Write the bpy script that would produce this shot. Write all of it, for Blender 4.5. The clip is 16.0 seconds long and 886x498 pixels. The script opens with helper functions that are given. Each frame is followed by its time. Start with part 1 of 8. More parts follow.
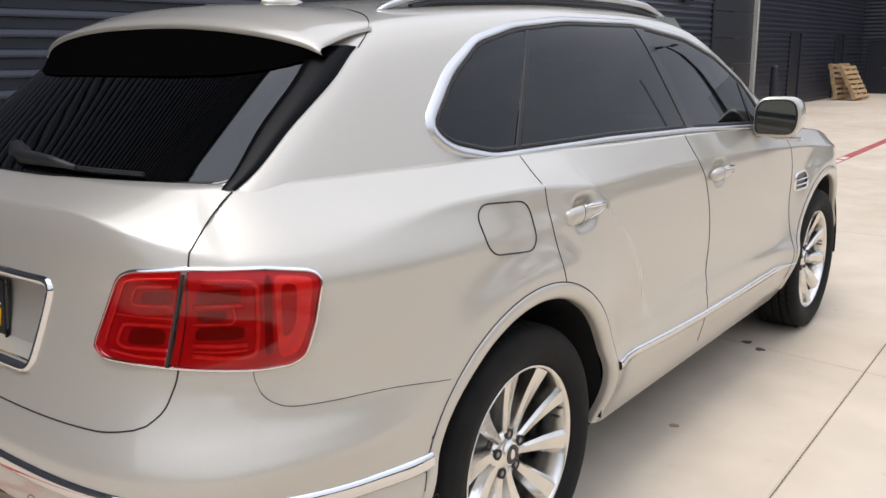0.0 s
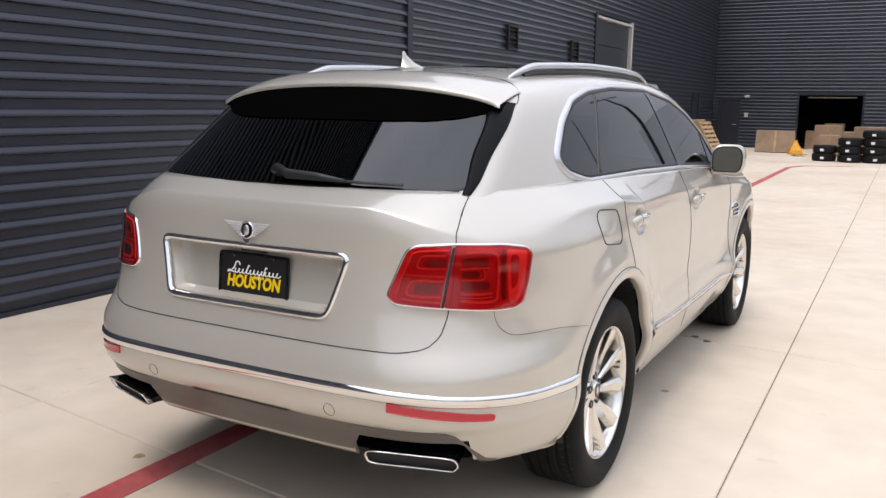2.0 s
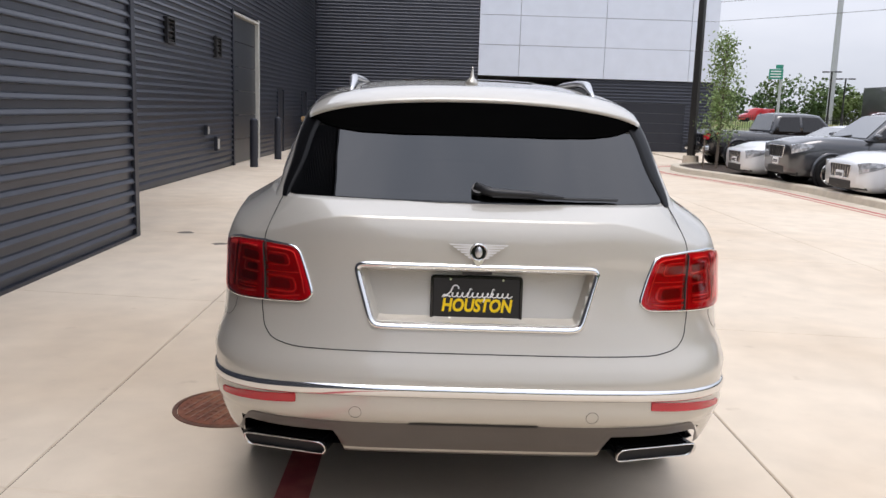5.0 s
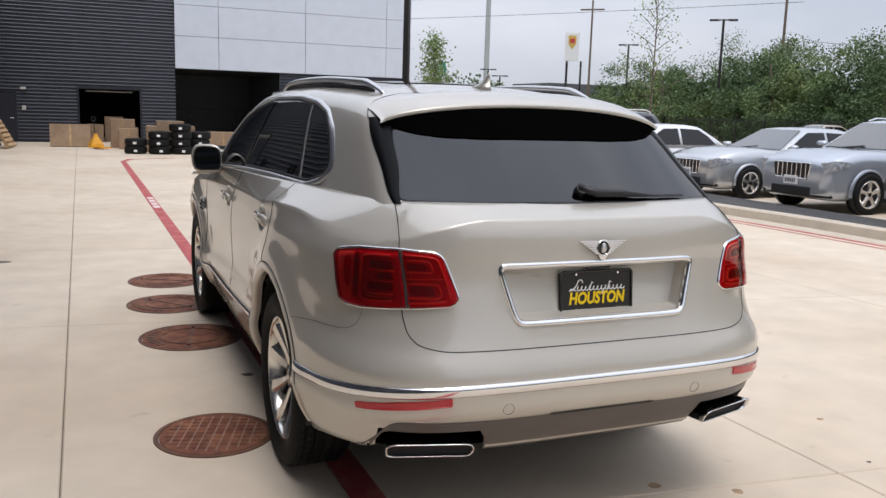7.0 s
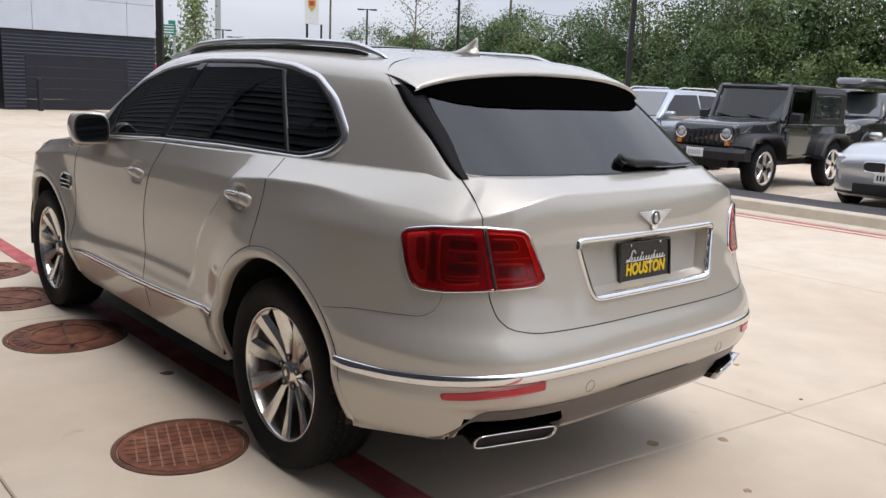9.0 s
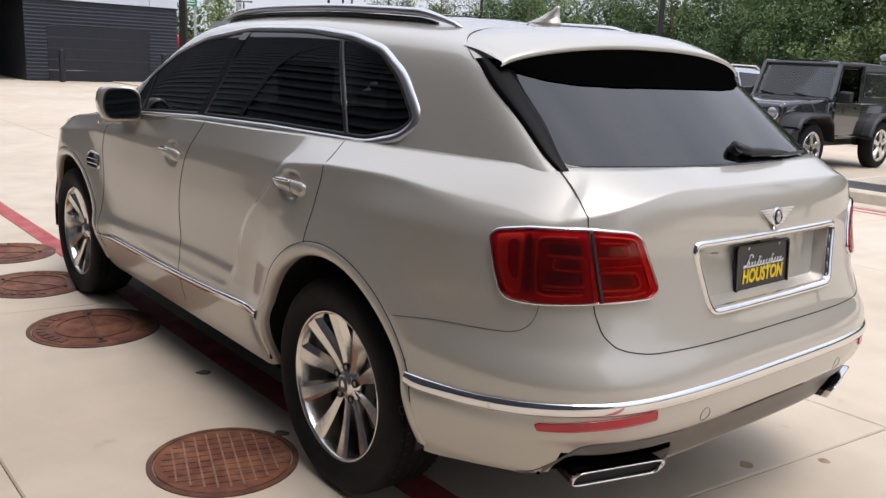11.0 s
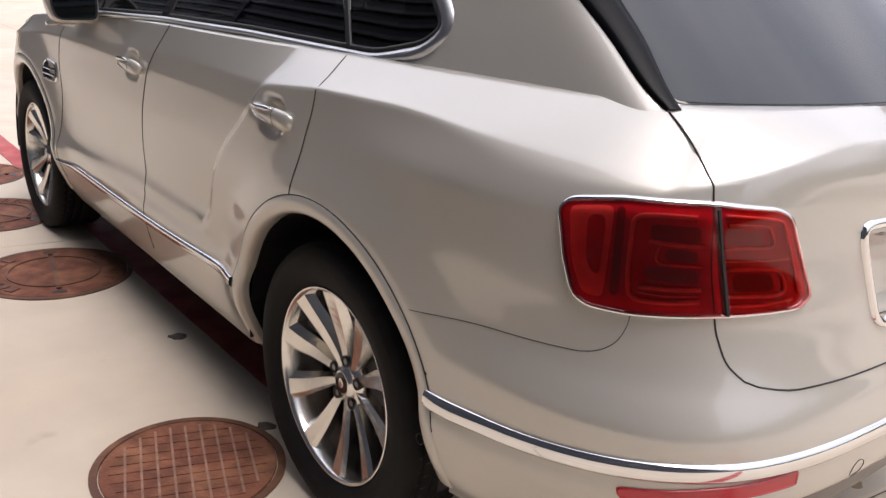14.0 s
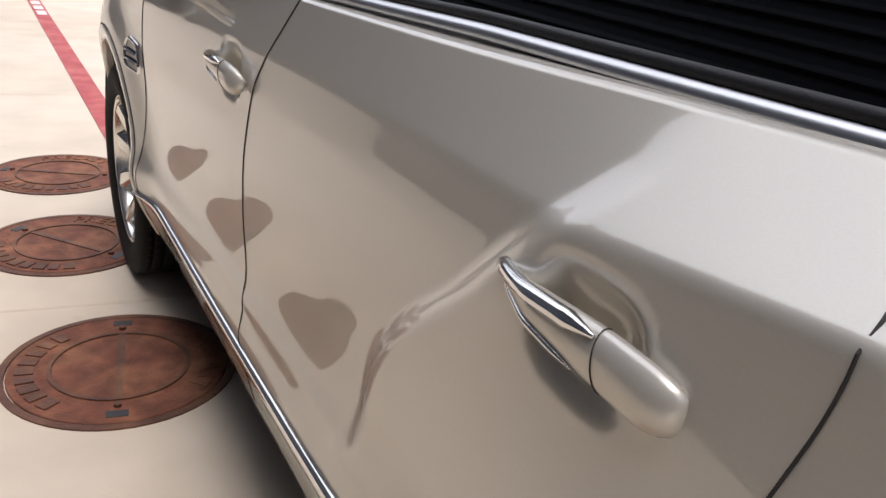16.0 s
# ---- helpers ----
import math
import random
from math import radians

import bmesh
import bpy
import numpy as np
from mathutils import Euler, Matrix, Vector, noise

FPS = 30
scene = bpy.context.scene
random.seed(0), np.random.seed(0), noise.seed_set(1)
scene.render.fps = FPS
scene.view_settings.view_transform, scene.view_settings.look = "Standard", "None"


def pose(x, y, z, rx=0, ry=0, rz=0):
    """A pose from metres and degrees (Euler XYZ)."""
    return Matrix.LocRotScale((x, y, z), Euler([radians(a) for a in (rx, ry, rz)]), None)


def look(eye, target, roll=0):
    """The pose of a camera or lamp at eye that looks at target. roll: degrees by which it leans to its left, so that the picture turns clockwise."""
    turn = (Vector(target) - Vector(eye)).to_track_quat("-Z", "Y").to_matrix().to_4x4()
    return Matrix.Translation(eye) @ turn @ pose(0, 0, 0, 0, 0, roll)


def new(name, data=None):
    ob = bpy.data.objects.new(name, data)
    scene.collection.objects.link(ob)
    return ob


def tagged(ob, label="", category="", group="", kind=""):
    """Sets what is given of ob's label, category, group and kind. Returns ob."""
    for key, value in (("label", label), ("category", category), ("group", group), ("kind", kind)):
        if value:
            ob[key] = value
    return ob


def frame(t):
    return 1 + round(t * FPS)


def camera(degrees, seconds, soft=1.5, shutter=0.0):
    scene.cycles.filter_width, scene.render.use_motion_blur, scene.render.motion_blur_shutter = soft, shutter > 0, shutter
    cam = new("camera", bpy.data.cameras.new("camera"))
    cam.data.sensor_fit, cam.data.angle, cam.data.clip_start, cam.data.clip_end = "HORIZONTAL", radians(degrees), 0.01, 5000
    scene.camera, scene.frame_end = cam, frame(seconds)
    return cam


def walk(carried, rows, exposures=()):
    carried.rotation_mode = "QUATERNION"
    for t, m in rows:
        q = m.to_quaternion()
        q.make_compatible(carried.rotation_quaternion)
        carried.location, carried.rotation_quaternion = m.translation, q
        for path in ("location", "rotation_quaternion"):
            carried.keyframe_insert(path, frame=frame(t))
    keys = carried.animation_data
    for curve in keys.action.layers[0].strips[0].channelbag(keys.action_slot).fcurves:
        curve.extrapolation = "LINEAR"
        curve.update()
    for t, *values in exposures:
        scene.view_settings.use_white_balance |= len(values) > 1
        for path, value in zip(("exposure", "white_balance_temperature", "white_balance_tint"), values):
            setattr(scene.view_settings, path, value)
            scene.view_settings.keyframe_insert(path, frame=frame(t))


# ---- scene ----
cam = camera(55.6, 16.0)
PATH = [
    (0, (2.173, -1.897, 1.533), (0.966, -0.368, 1.084), -0.7),
    (0.5, (2.143, -2.326, 1.532), (1.038, -0.709, 1.126), -1.1),
    (1, (2.138, -2.684, 1.544), (1.093, -1.023, 1.159), -1.3),
    (1.5, (2.121, -2.96, 1.549), (1.11, -1.273, 1.182), -0.4),
    (2, (1.97, -3.223, 1.553), (1.016, -1.499, 1.212), 0.8),
    (2.5, (1.724, -3.427, 1.535), (0.834, -1.663, 1.224), 1.4),
    (3, (1.399, -3.543, 1.554), (0.597, -1.741, 1.223), 1.4),
    (3.5, (1.016, -3.693, 1.56), (0.421, -1.823, 1.177), 0.8),
    (4, (0.642, -3.777, 1.549), (0.272, -1.851, 1.155), 1.1),
    (4.5, (0.255, -3.792, 1.582), (0.082, -1.832, 1.223), 1.7),
    (5, (-0.158, -3.831, 1.59), (-0.131, -1.859, 1.259), 1.8),
    (7.3, (-1.973, -3.575, 1.588), (-1.107, -1.801, 1.27), 1.7),
    (7.5, (-2.142, -3.547, 1.58), (-1.213, -1.804, 1.265), 1.7),
    (8, (-2.391, -3.392, 1.574), (-1.313, -1.738, 1.25), 2.1),
    (8.5, (-2.501, -3.134, 1.574), (-1.303, -1.568, 1.238), 2.7),
    (9, (-2.592, -2.855, 1.562), (-1.304, -1.374, 1.18), 2.4),
    (9.5, (-2.577, -2.607, 1.548), (-1.253, -1.174, 1.109), 2.5),
    (10, (-2.481, -2.395, 1.55), (-1.192, -0.93, 1.111), 2.5),
    (12.5, (-2.499, -2.398, 1.553), (-1.272, -0.89, 1.084), 3.0),
    (13, (-2.406, -2.309, 1.529), (-1.179, -0.821, 1.0), 2.6),
    (13.5, (-2.235, -2.031, 1.518), (-1.003, -0.579, 0.906), 2.5),
    (14, (-2.024, -1.742, 1.485), (-0.825, -0.274, 0.846), 4.0),
    (14.5, (-1.793, -1.399, 1.463), (-0.706, 0.144, 0.802), 4.8),
    (15, (-1.63, -0.98, 1.439), (-0.607, 0.59, 0.741), 4.5),
    (15.5, (-1.475, -0.575, 1.414), (-0.488, 1.003, 0.682), 5.5),
    (16, (-1.38, -0.17, 1.378), (-0.464, 1.444, 0.633), 5.1),
]
walk(cam, [(t, look(eye, target, roll)) for t, eye, target, roll in PATH], [(0.0, 0.03, 6570, 15), (1.5, 0.10, 6570, 16), (3.0, 0.34, 6580, 17), (3.5, 0.20, 6580, 17), (5.0, 0.10, 6580, 16), (7.5, -0.05, 6560, 15), (10.0, 0.10, 6580, 16), (12.5, 0.18, 6590, 17), (14.0, 0.38, 6710, 20), (16.0, 0.40, 6650, 17)])
SKY_STRENGTH, SUN_STRENGTH = 0.95, 1.3

# ---------- world and light: bright overcast ----------
world = bpy.data.worlds.new("overcast")
scene.world = world
world.use_nodes = True
wn, wl = world.node_tree.nodes, world.node_tree.links
wn.clear()
sky = wn.new("ShaderNodeTexSky")
sky.sky_type = 'NISHITA'
sky.sun_disc = False
sky.sun_elevation, sky.sun_rotation = radians(58), radians(150)
tc = wn.new("ShaderNodeTexCoord")
mp = wn.new("ShaderNodeMapping")
mp.inputs["Scale"].default_value = (1.0, 1.0, 2.6)
cl = wn.new("ShaderNodeTexNoise")
cl.inputs["Scale"].default_value, cl.inputs["Detail"].default_value = 2.1, 6.0
cr = wn.new("ShaderNodeValToRGB")
cr.color_ramp.elements[0].position, cr.color_ramp.elements[0].color = 0.30, (0.61, 0.69, 0.80, 1)
cr.color_ramp.elements[1].position, cr.color_ramp.elements[1].color = 0.66, (0.92, 0.98, 1.06, 1)
skymul = wn.new("ShaderNodeMix")
skymul.data_type, skymul.blend_type = 'RGBA', 'MULTIPLY'
skymul.inputs["Factor"].default_value = 1.0
skymul.inputs["B"].default_value = (0.09, 0.09, 0.09, 1)
mixc = wn.new("ShaderNodeMix")
mixc.data_type = 'RGBA'
mixc.inputs["Factor"].default_value = 0.88
bg = wn.new("ShaderNodeBackground")
bg.inputs["Strength"].default_value = SKY_STRENGTH
wo = wn.new("ShaderNodeOutputWorld")
wl.new(tc.outputs["Generated"], mp.inputs["Vector"])
wl.new(mp.outputs["Vector"], cl.inputs["Vector"])
wl.new(cl.outputs["Fac"], cr.inputs["Fac"])
wl.new(sky.outputs["Color"], skymul.inputs["A"])
wl.new(skymul.outputs["Result"], mixc.inputs["A"])
wl.new(cr.outputs["Color"], mixc.inputs["B"])
# an overcast sky is about three times as bright overhead as at the horizon
sep = wn.new("ShaderNodeSeparateXYZ")
grad = wn.new("ShaderNodeMapRange")
grad.inputs["From Min"].default_value, grad.inputs["From Max"].default_value = 0.0, 1.0
grad.inputs["To Min"].default_value, grad.inputs["To Max"].default_value = 0.85, 2.05
gm = wn.new("ShaderNodeMix")
gm.data_type, gm.blend_type = 'RGBA', 'MULTIPLY'
gm.inputs["Factor"].default_value = 1.0
wl.new(tc.outputs["Generated"], sep.inputs["Vector"])
wl.new(sep.outputs["Z"], grad.inputs["Value"])
wl.new(mixc.outputs["Result"], gm.inputs["A"])
wl.new(grad.outputs["Result"], gm.inputs["B"])
wl.new(gm.outputs["Result"], bg.inputs["Color"])
wl.new(bg.outputs["Background"], wo.inputs["Surface"])
sun = new("sun", bpy.data.lights.new("sun", 'SUN'))
sun.data.energy, sun.data.angle, sun.data.color = SUN_STRENGTH, radians(25), (1.0, 0.97, 0.92)
sun.matrix_world = look((-0.5, -10, 30), (0, 0, 0))


# ---------- materials ----------
def material(name, color, rough=0.5, metal=0.0, var=0.0, scale=8.0, bump=0.0, bump_scale=60.0, coat=0.0,
             second=None, second_scale=1.2, spec=0.5, rand=0.0, emit=None):
    """A procedural surface: base colour, broad stains and fine grain, fine relief, optional clear coat."""
    m = bpy.data.materials.new(name)
    m.use_nodes = True
    n, l = m.node_tree.nodes, m.node_tree.links
    p = n["Principled BSDF"]
    p.inputs["Roughness"].default_value, p.inputs["Metallic"].default_value = rough, metal
    p.inputs["Specular IOR Level"].default_value = spec
    p.inputs["Coat Weight"].default_value, p.inputs["Coat Roughness"].default_value = coat, 0.02
    p.inputs["Base Color"].default_value = (*color, 1)
    co = n.new("ShaderNodeTexCoord")
    if var or second or rand:
        base = n.new("ShaderNodeRGB")
        base.outputs[0].default_value = (*color, 1)
        out = base.outputs[0]
        if second:
            a = n.new("ShaderNodeTexNoise")
            a.inputs["Scale"].default_value, a.inputs["Detail"].default_value = second_scale, 5.0
            r = n.new("ShaderNodeValToRGB")
            r.color_ramp.elements[0].position, r.color_ramp.elements[1].position = 0.42, 0.68
            x = n.new("ShaderNodeMix")
            x.data_type = 'RGBA'
            x.inputs["B"].default_value = (*second, 1)
            l.new(co.outputs["Object"], a.inputs["Vector"])
            l.new(a.outputs["Fac"], r.inputs["Fac"])
            l.new(r.outputs["Color"], x.inputs["Factor"])
            l.new(out, x.inputs["A"])
            out = x.outputs["Result"]
        if var:
            a = n.new("ShaderNodeTexNoise")
            a.inputs["Scale"].default_value, a.inputs["Detail"].default_value = scale, 8.0
            h = n.new("ShaderNodeHueSaturation")
            mm = n.new("ShaderNodeMapRange")
            mm.inputs["From Min"].default_value, mm.inputs["From Max"].default_value = 0.3, 0.7
            mm.inputs["To Min"].default_value, mm.inputs["To Max"].default_value = 1 - var, 1 + var
            l.new(co.outputs["Object"], a.inputs["Vector"])
            l.new(a.outputs["Fac"], mm.inputs["Value"])
            l.new(mm.outputs["Result"], h.inputs["Value"])
            l.new(out, h.inputs["Color"])
            out = h.outputs["Color"]
        if rand:
            oi = n.new("ShaderNodeObjectInfo")
            h = n.new("ShaderNodeHueSaturation")
            mm = n.new("ShaderNodeMapRange")
            mm.inputs["To Min"].default_value, mm.inputs["To Max"].default_value = 1 - rand, 1 + rand
            l.new(oi.outputs["Random"], mm.inputs["Value"])
            l.new(mm.outputs["Result"], h.inputs["Value"])
            l.new(out, h.inputs["Color"])
            out = h.outputs["Color"]
        l.new(out, p.inputs["Base Color"])
    if bump:
        a = n.new("ShaderNodeTexNoise")
        a.inputs["Scale"].default_value, a.inputs["Detail"].default_value = bump_scale, 4.0
        b = n.new("ShaderNodeBump")
        b.inputs["Strength"].default_value, b.inputs["Distance"].default_value = bump, 0.01
        l.new(co.outputs["Object"], a.inputs["Vector"])
        l.new(a.outputs["Fac"], b.inputs["Height"])
        l.new(b.outputs["Normal"], p.inputs["Normal"])
    if emit:
        p.inputs["Emission Color"].default_value = (*color, 1)
        p.inputs["Emission Strength"].default_value = emit
    return m


def tinted_glass(name, tint, ior=1.5):
    m = bpy.data.materials.new(name)
    m.use_nodes = True
    n, l = m.node_tree.nodes, m.node_tree.links
    n.clear()
    tr = n.new("ShaderNodeBsdfTransparent")
    tr.inputs["Color"].default_value = (*tint, 1)
    gl = n.new("ShaderNodeBsdfGlossy")
    gl.inputs["Roughness"].default_value = 0.01
    fr = n.new("ShaderNodeFresnel")
    fr.inputs["IOR"].default_value = ior
    mx = n.new("ShaderNodeMixShader")
    o = n.new("ShaderNodeOutputMaterial")
    l.new(fr.outputs["Fac"], mx.inputs["Fac"])
    l.new(tr.outputs["BSDF"], mx.inputs[1])
    l.new(gl.outputs["BSDF"], mx.inputs[2])
    l.new(mx.outputs["Shader"], o.inputs["Surface"])
    return m


def car_paint(name, color, rough=0.40, metal=0.40, flake=0.03, coat=1.0):
    """Metallic paint: fine flakes under a clear coat."""
    m = material(name, color, rough, metal, coat=coat)
    n, l = m.node_tree.nodes, m.node_tree.links
    p = n["Principled BSDF"]
    p.inputs["Coat IOR"].default_value = 1.68
    co = n.new("ShaderNodeTexCoord")
    a = n.new("ShaderNodeTexVoronoi")
    a.inputs["Scale"].default_value = 900.0
    mm = n.new("ShaderNodeMapRange")
    mm.inputs["To Min"].default_value, mm.inputs["To Max"].default_value = 1 - flake, 1 + flake
    d = n.new("ShaderNodeTexNoise")
    d.inputs["Scale"].default_value, d.inputs["Detail"].default_value = 3.0, 5.0
    md = n.new("ShaderNodeMapRange")
    md.inputs["To Min"].default_value, md.inputs["To Max"].default_value = rough - 0.03, rough + 0.05
    h = n.new("ShaderNodeHueSaturation")
    h.inputs["Color"].default_value = (*color, 1)
    l.new(co.outputs["Object"], a.inputs["Vector"])
    l.new(co.outputs["Object"], d.inputs["Vector"])
    l.new(a.outputs["Color"], mm.inputs["Value"])
    l.new(mm.outputs["Result"], h.inputs["Value"])
    l.new(h.outputs["Color"], p.inputs["Base Color"])
    l.new(d.outputs["Fac"], md.inputs["Value"])
    l.new(md.outputs["Result"], p.inputs["Roughness"])
    return m


def concrete_material():
    m = material("poured_concrete", (0.645, 0.552, 0.436), 0.75, var=0.07, scale=3.0, second=(0.572, 0.468, 0.350), second_scale=0.4,
                 bump=0.12, bump_scale=140)
    n, l = m.node_tree.nodes, m.node_tree.links
    p = n["Principled BSDF"]
    src = p.inputs["Base Color"].links[0].from_socket
    co = n.new("ShaderNodeTexCoord")
    # sparse brown spots and a worn film of dirt
    v = n.new("ShaderNodeTexNoise")
    v.inputs["Scale"].default_value, v.inputs["Detail"].default_value = 5.5, 2.0
    r = n.new("ShaderNodeValToRGB")
    r.color_ramp.elements[0].position, r.color_ramp.elements[1].position = 0.70, 0.80
    w = n.new("ShaderNodeMath")
    w.operation = 'MULTIPLY'
    w.inputs[1].default_value = 0.35
    x = n.new("ShaderNodeMix")
    x.data_type = 'RGBA'
    x.inputs["B"].default_value = (0.33, 0.25, 0.17, 1)
    l.new(co.outputs["Object"], v.inputs["Vector"])
    l.new(v.outputs["Fac"], r.inputs["Fac"])
    l.new(r.outputs["Color"], w.inputs[0])
    l.new(w.outputs["Value"], x.inputs["Factor"])
    l.new(src, x.inputs["A"])
    l.new(x.outputs["Result"], p.inputs["Base Color"])
    return m


PAINT = car_paint("champagne_paint", (0.530, 0.500, 0.440))
CHROME = material("chrome", (0.78, 0.78, 0.78), 0.07, 1.0, var=0.02)
SATIN = material("satin_chrome", (0.64, 0.64, 0.65), 0.3, 1.0, var=0.03)
ALLOY = material("polished_alloy", (0.78, 0.76, 0.72), 0.22, 1.0, var=0.05, scale=20)
# darkened alloy copy: the shade inside the wheel is in its colour
ALLOY_SHADE = material("alloy_in_shade", (0.30, 0.30, 0.30), 0.35, 0.9, var=0.1, scale=20)
RUBBER = material("tyre_rubber", (0.010, 0.010, 0.010), 0.7, var=0.2, scale=15, bump=0.2, bump_scale=220, spec=0.2)
BLACK = material("black_plastic", (0.012, 0.012, 0.013), 0.45, var=0.15, bump=0.1, bump_scale=300)
GLOSS_BLACK = material("gloss_black", (0.006, 0.006, 0.007), 0.06, var=0.1)
# colour of the shade in panel gaps, laid on as thin tubes
SEAM = material("seam_shadow", (0.02, 0.019, 0.018), 0.7)
GLASS = tinted_glass("tinted_glass", (0.024, 0.027, 0.030), 1.62)
GLASS_REAR = tinted_glass("privacy_glass", (0.004, 0.0042, 0.0046), 1.82)
GLASS_RED = tinted_glass("red_glass", (0.98, 0.36, 0.36))
GLASS_MID = tinted_glass("car_glass", (0.34, 0.38, 0.37), 1.8)
GLASS_CLEAR = tinted_glass("clear_glass", (0.55, 0.6, 0.58))
LENS_RED = material("red_lens", (0.60, 0.013, 0.028), 0.22, var=0.12, scale=40)
LENS_DARK = material("dark_red_lens", (0.26, 0.006, 0.011), 0.12, coat=1.0, var=0.05)
LENS_BRIGHT = material("bright_red_reflector", (1.0, 0.16, 0.13), 0.2, var=0.1, scale=60)
REFLECTOR = material("red_reflector", (0.46, 0.014, 0.022), 0.25, coat=0.6, var=0.05)
# dark taupe stands for body paint mirroring the shaded ground
VALANCE = material("valance_taupe_shade", (0.105, 0.090, 0.080), 0.42, 0.1, coat=0.15, var=0.06)
BLADE = material("black_blade_plastic", (0.003, 0.003, 0.0035), 0.3, var=0.1, spec=0.10)
UNDERSIDE = material("flat_black_underside", (0.002, 0.002, 0.002), 0.9, var=0.1, spec=0.0)
LENS_WHITE = material("headlamp_glass", (0.42, 0.44, 0.47), 0.15, 0.3, coat=1.0, var=0.5, scale=16)
LENS_AMBER = material("amber_lens", (0.6, 0.17, 0.02), 0.15, coat=1.0)
MIRROR = material("mirror_glass", (0.075, 0.085, 0.085), 0.02, 1.0)
BADGE = material("polished_badge", (0.86, 0.86, 0.86), 0.3, 0.5, var=0.03)
LEATHER = material("dark_leather", (0.03, 0.026, 0.023), 0.5, var=0.15, bump=0.2, bump_scale=120)
PLATE_BLACK = material("plate_black", (0.012, 0.012, 0.013), 0.3, var=0.1)
PLATE_WHITE = material("plate_white", (0.82, 0.82, 0.82), 0.4)
PLATE_YELLOW = material("plate_yellow", (0.85, 0.58, 0.0), 0.4)
CONCRETE = concrete_material()
STAIN_DARK = material("dark_stain", (0.10, 0.08, 0.06), 0.7, var=0.3, scale=30)
STAIN_BROWN = material("brown_stain", (0.36, 0.24, 0.14), 0.8, var=0.2, scale=30)
JOINT = material("joint_filler", (0.16, 0.13, 0.10), 0.9, var=0.2, scale=30)
RED_PAINT = material("red_lane_paint", (0.40, 0.066, 0.068), 0.7, var=0.16, scale=9, second=(0.52, 0.14, 0.12), second_scale=4, bump=0.15, bump_scale=120)
WHITE_PAINT = material("white_lane_paint", (0.74, 0.62, 0.58), 0.75, var=0.1)
RUST_PALE = material("pale_iron_rib", (0.30, 0.17, 0.12), 0.6, 0.3, var=0.3, scale=30)
RUST = material("rusty_iron", (0.19, 0.066, 0.038), 0.75, 0.25, var=0.35, scale=14, second=(0.27, 0.115, 0.06), second_scale=6, bump=0.5, bump_scale=90)
RUST_DARK = material("worn_iron", (0.13, 0.06, 0.04), 0.6, 0.4, var=0.3, scale=12, second=(0.22, 0.10, 0.05), second_scale=5, bump=0.4, bump_scale=120)
SIDING = material("charcoal_steel_siding", (0.032, 0.036, 0.049), 0.34, 0.15, var=0.12, scale=1.5, bump=0.02, bump_scale=30)
SIDING_DOOR = material("charcoal_door_paint", (0.017, 0.019, 0.027), 0.45, 0.1, var=0.1, scale=4)
TRIM_DARK = material("charcoal_trim", (0.023, 0.026, 0.036), 0.4, 0.2, var=0.08)
WHITE_PANEL = material("white_metal_panel", (0.64, 0.69, 0.77), 0.35, 0.1, var=0.03, scale=2)
PALE_STEEL = material("pale_galvanised_frame", (0.55, 0.54, 0.50), 0.45, 0.3, var=0.08)
# near-black puts the shade of bay, soffit and exhaust mouth into the colour
INSIDE = material("shaded_interior", (0.010, 0.010, 0.011), 0.8, var=0.2)
ASPHALT = material("asphalt", (0.055, 0.054, 0.056), 0.9, var=0.2, scale=40, second=(0.075, 0.073, 0.072), second_scale=0.8, bump=0.5, bump_scale=200)
CURB = material("kerb_concrete", (0.55, 0.48, 0.38), 0.8, var=0.1, scale=5, bump=0.25, bump_scale=120)
MULCH = material("bark_mulch", (0.05, 0.033, 0.022), 0.95, var=0.4, scale=40, bump=0.8, bump_scale=60)
GRASS = material("roadside_grass", (0.12, 0.16, 0.045), 0.9, var=0.25, scale=2, second=(0.22, 0.2, 0.09), second_scale=0.2)
CARTON = material("cardboard", (0.34, 0.235, 0.15), 0.8, var=0.1, scale=6, second=(0.28, 0.19, 0.12), second_scale=2)
PALLET = material("pallet_wood", (0.45, 0.30, 0.16), 0.8, var=0.25, scale=12, rand=0.2)
YELLOW = material("yellow_enamel", (0.75, 0.36, 0.02), 0.4, var=0.1)
POLE_DARK = material("dark_bronze_pole", (0.02, 0.019, 0.018), 0.45, 0.3, var=0.1)
POLE_GREY = material("galvanised_pole", (0.45, 0.46, 0.47), 0.5, 0.4, var=0.08)
TIMBER = material("weathered_timber", (0.16, 0.12, 0.09), 0.9, var=0.2, scale=10)
DOOR_GREY = material("grey_overhead_door", (0.028, 0.031, 0.036), 0.35, var=0.12, scale=3)
PARKED_GLASS = material("parked_car_glass", (0.030, 0.034, 0.034), 0.03, coat=1.0)
PARKED_GLASS.node_tree.nodes["Principled BSDF"].inputs["Coat IOR"].default_value = 1.9
BARK = material("bark", (0.13, 0.10, 0.075), 0.9, var=0.3, scale=20, bump=0.5)
LEAF = material("young_leaf", (0.19, 0.27, 0.09), 0.6, var=0.3, scale=3)
LEAF_DARK = material("woodland_leaf", (0.068, 0.118, 0.040), 0.7, var=0.40, scale=0.5, second=(0.150, 0.200, 0.065), second_scale=0.16)
# darker leaf copy that carries the shade inside the wood
LEAF_SHADED = material("shaded_leaf", (0.050, 0.088, 0.030), 0.8, var=0.4, scale=0.8)
SIGN_GREEN = material("green_road_sign", (0.02, 0.24, 0.17), 0.5)
SIGN_WHITE = material("white_sign", (0.78, 0.78, 0.78), 0.5)
SIGN_RED = material("red_emblem", (0.5, 0.05, 0.04), 0.5)
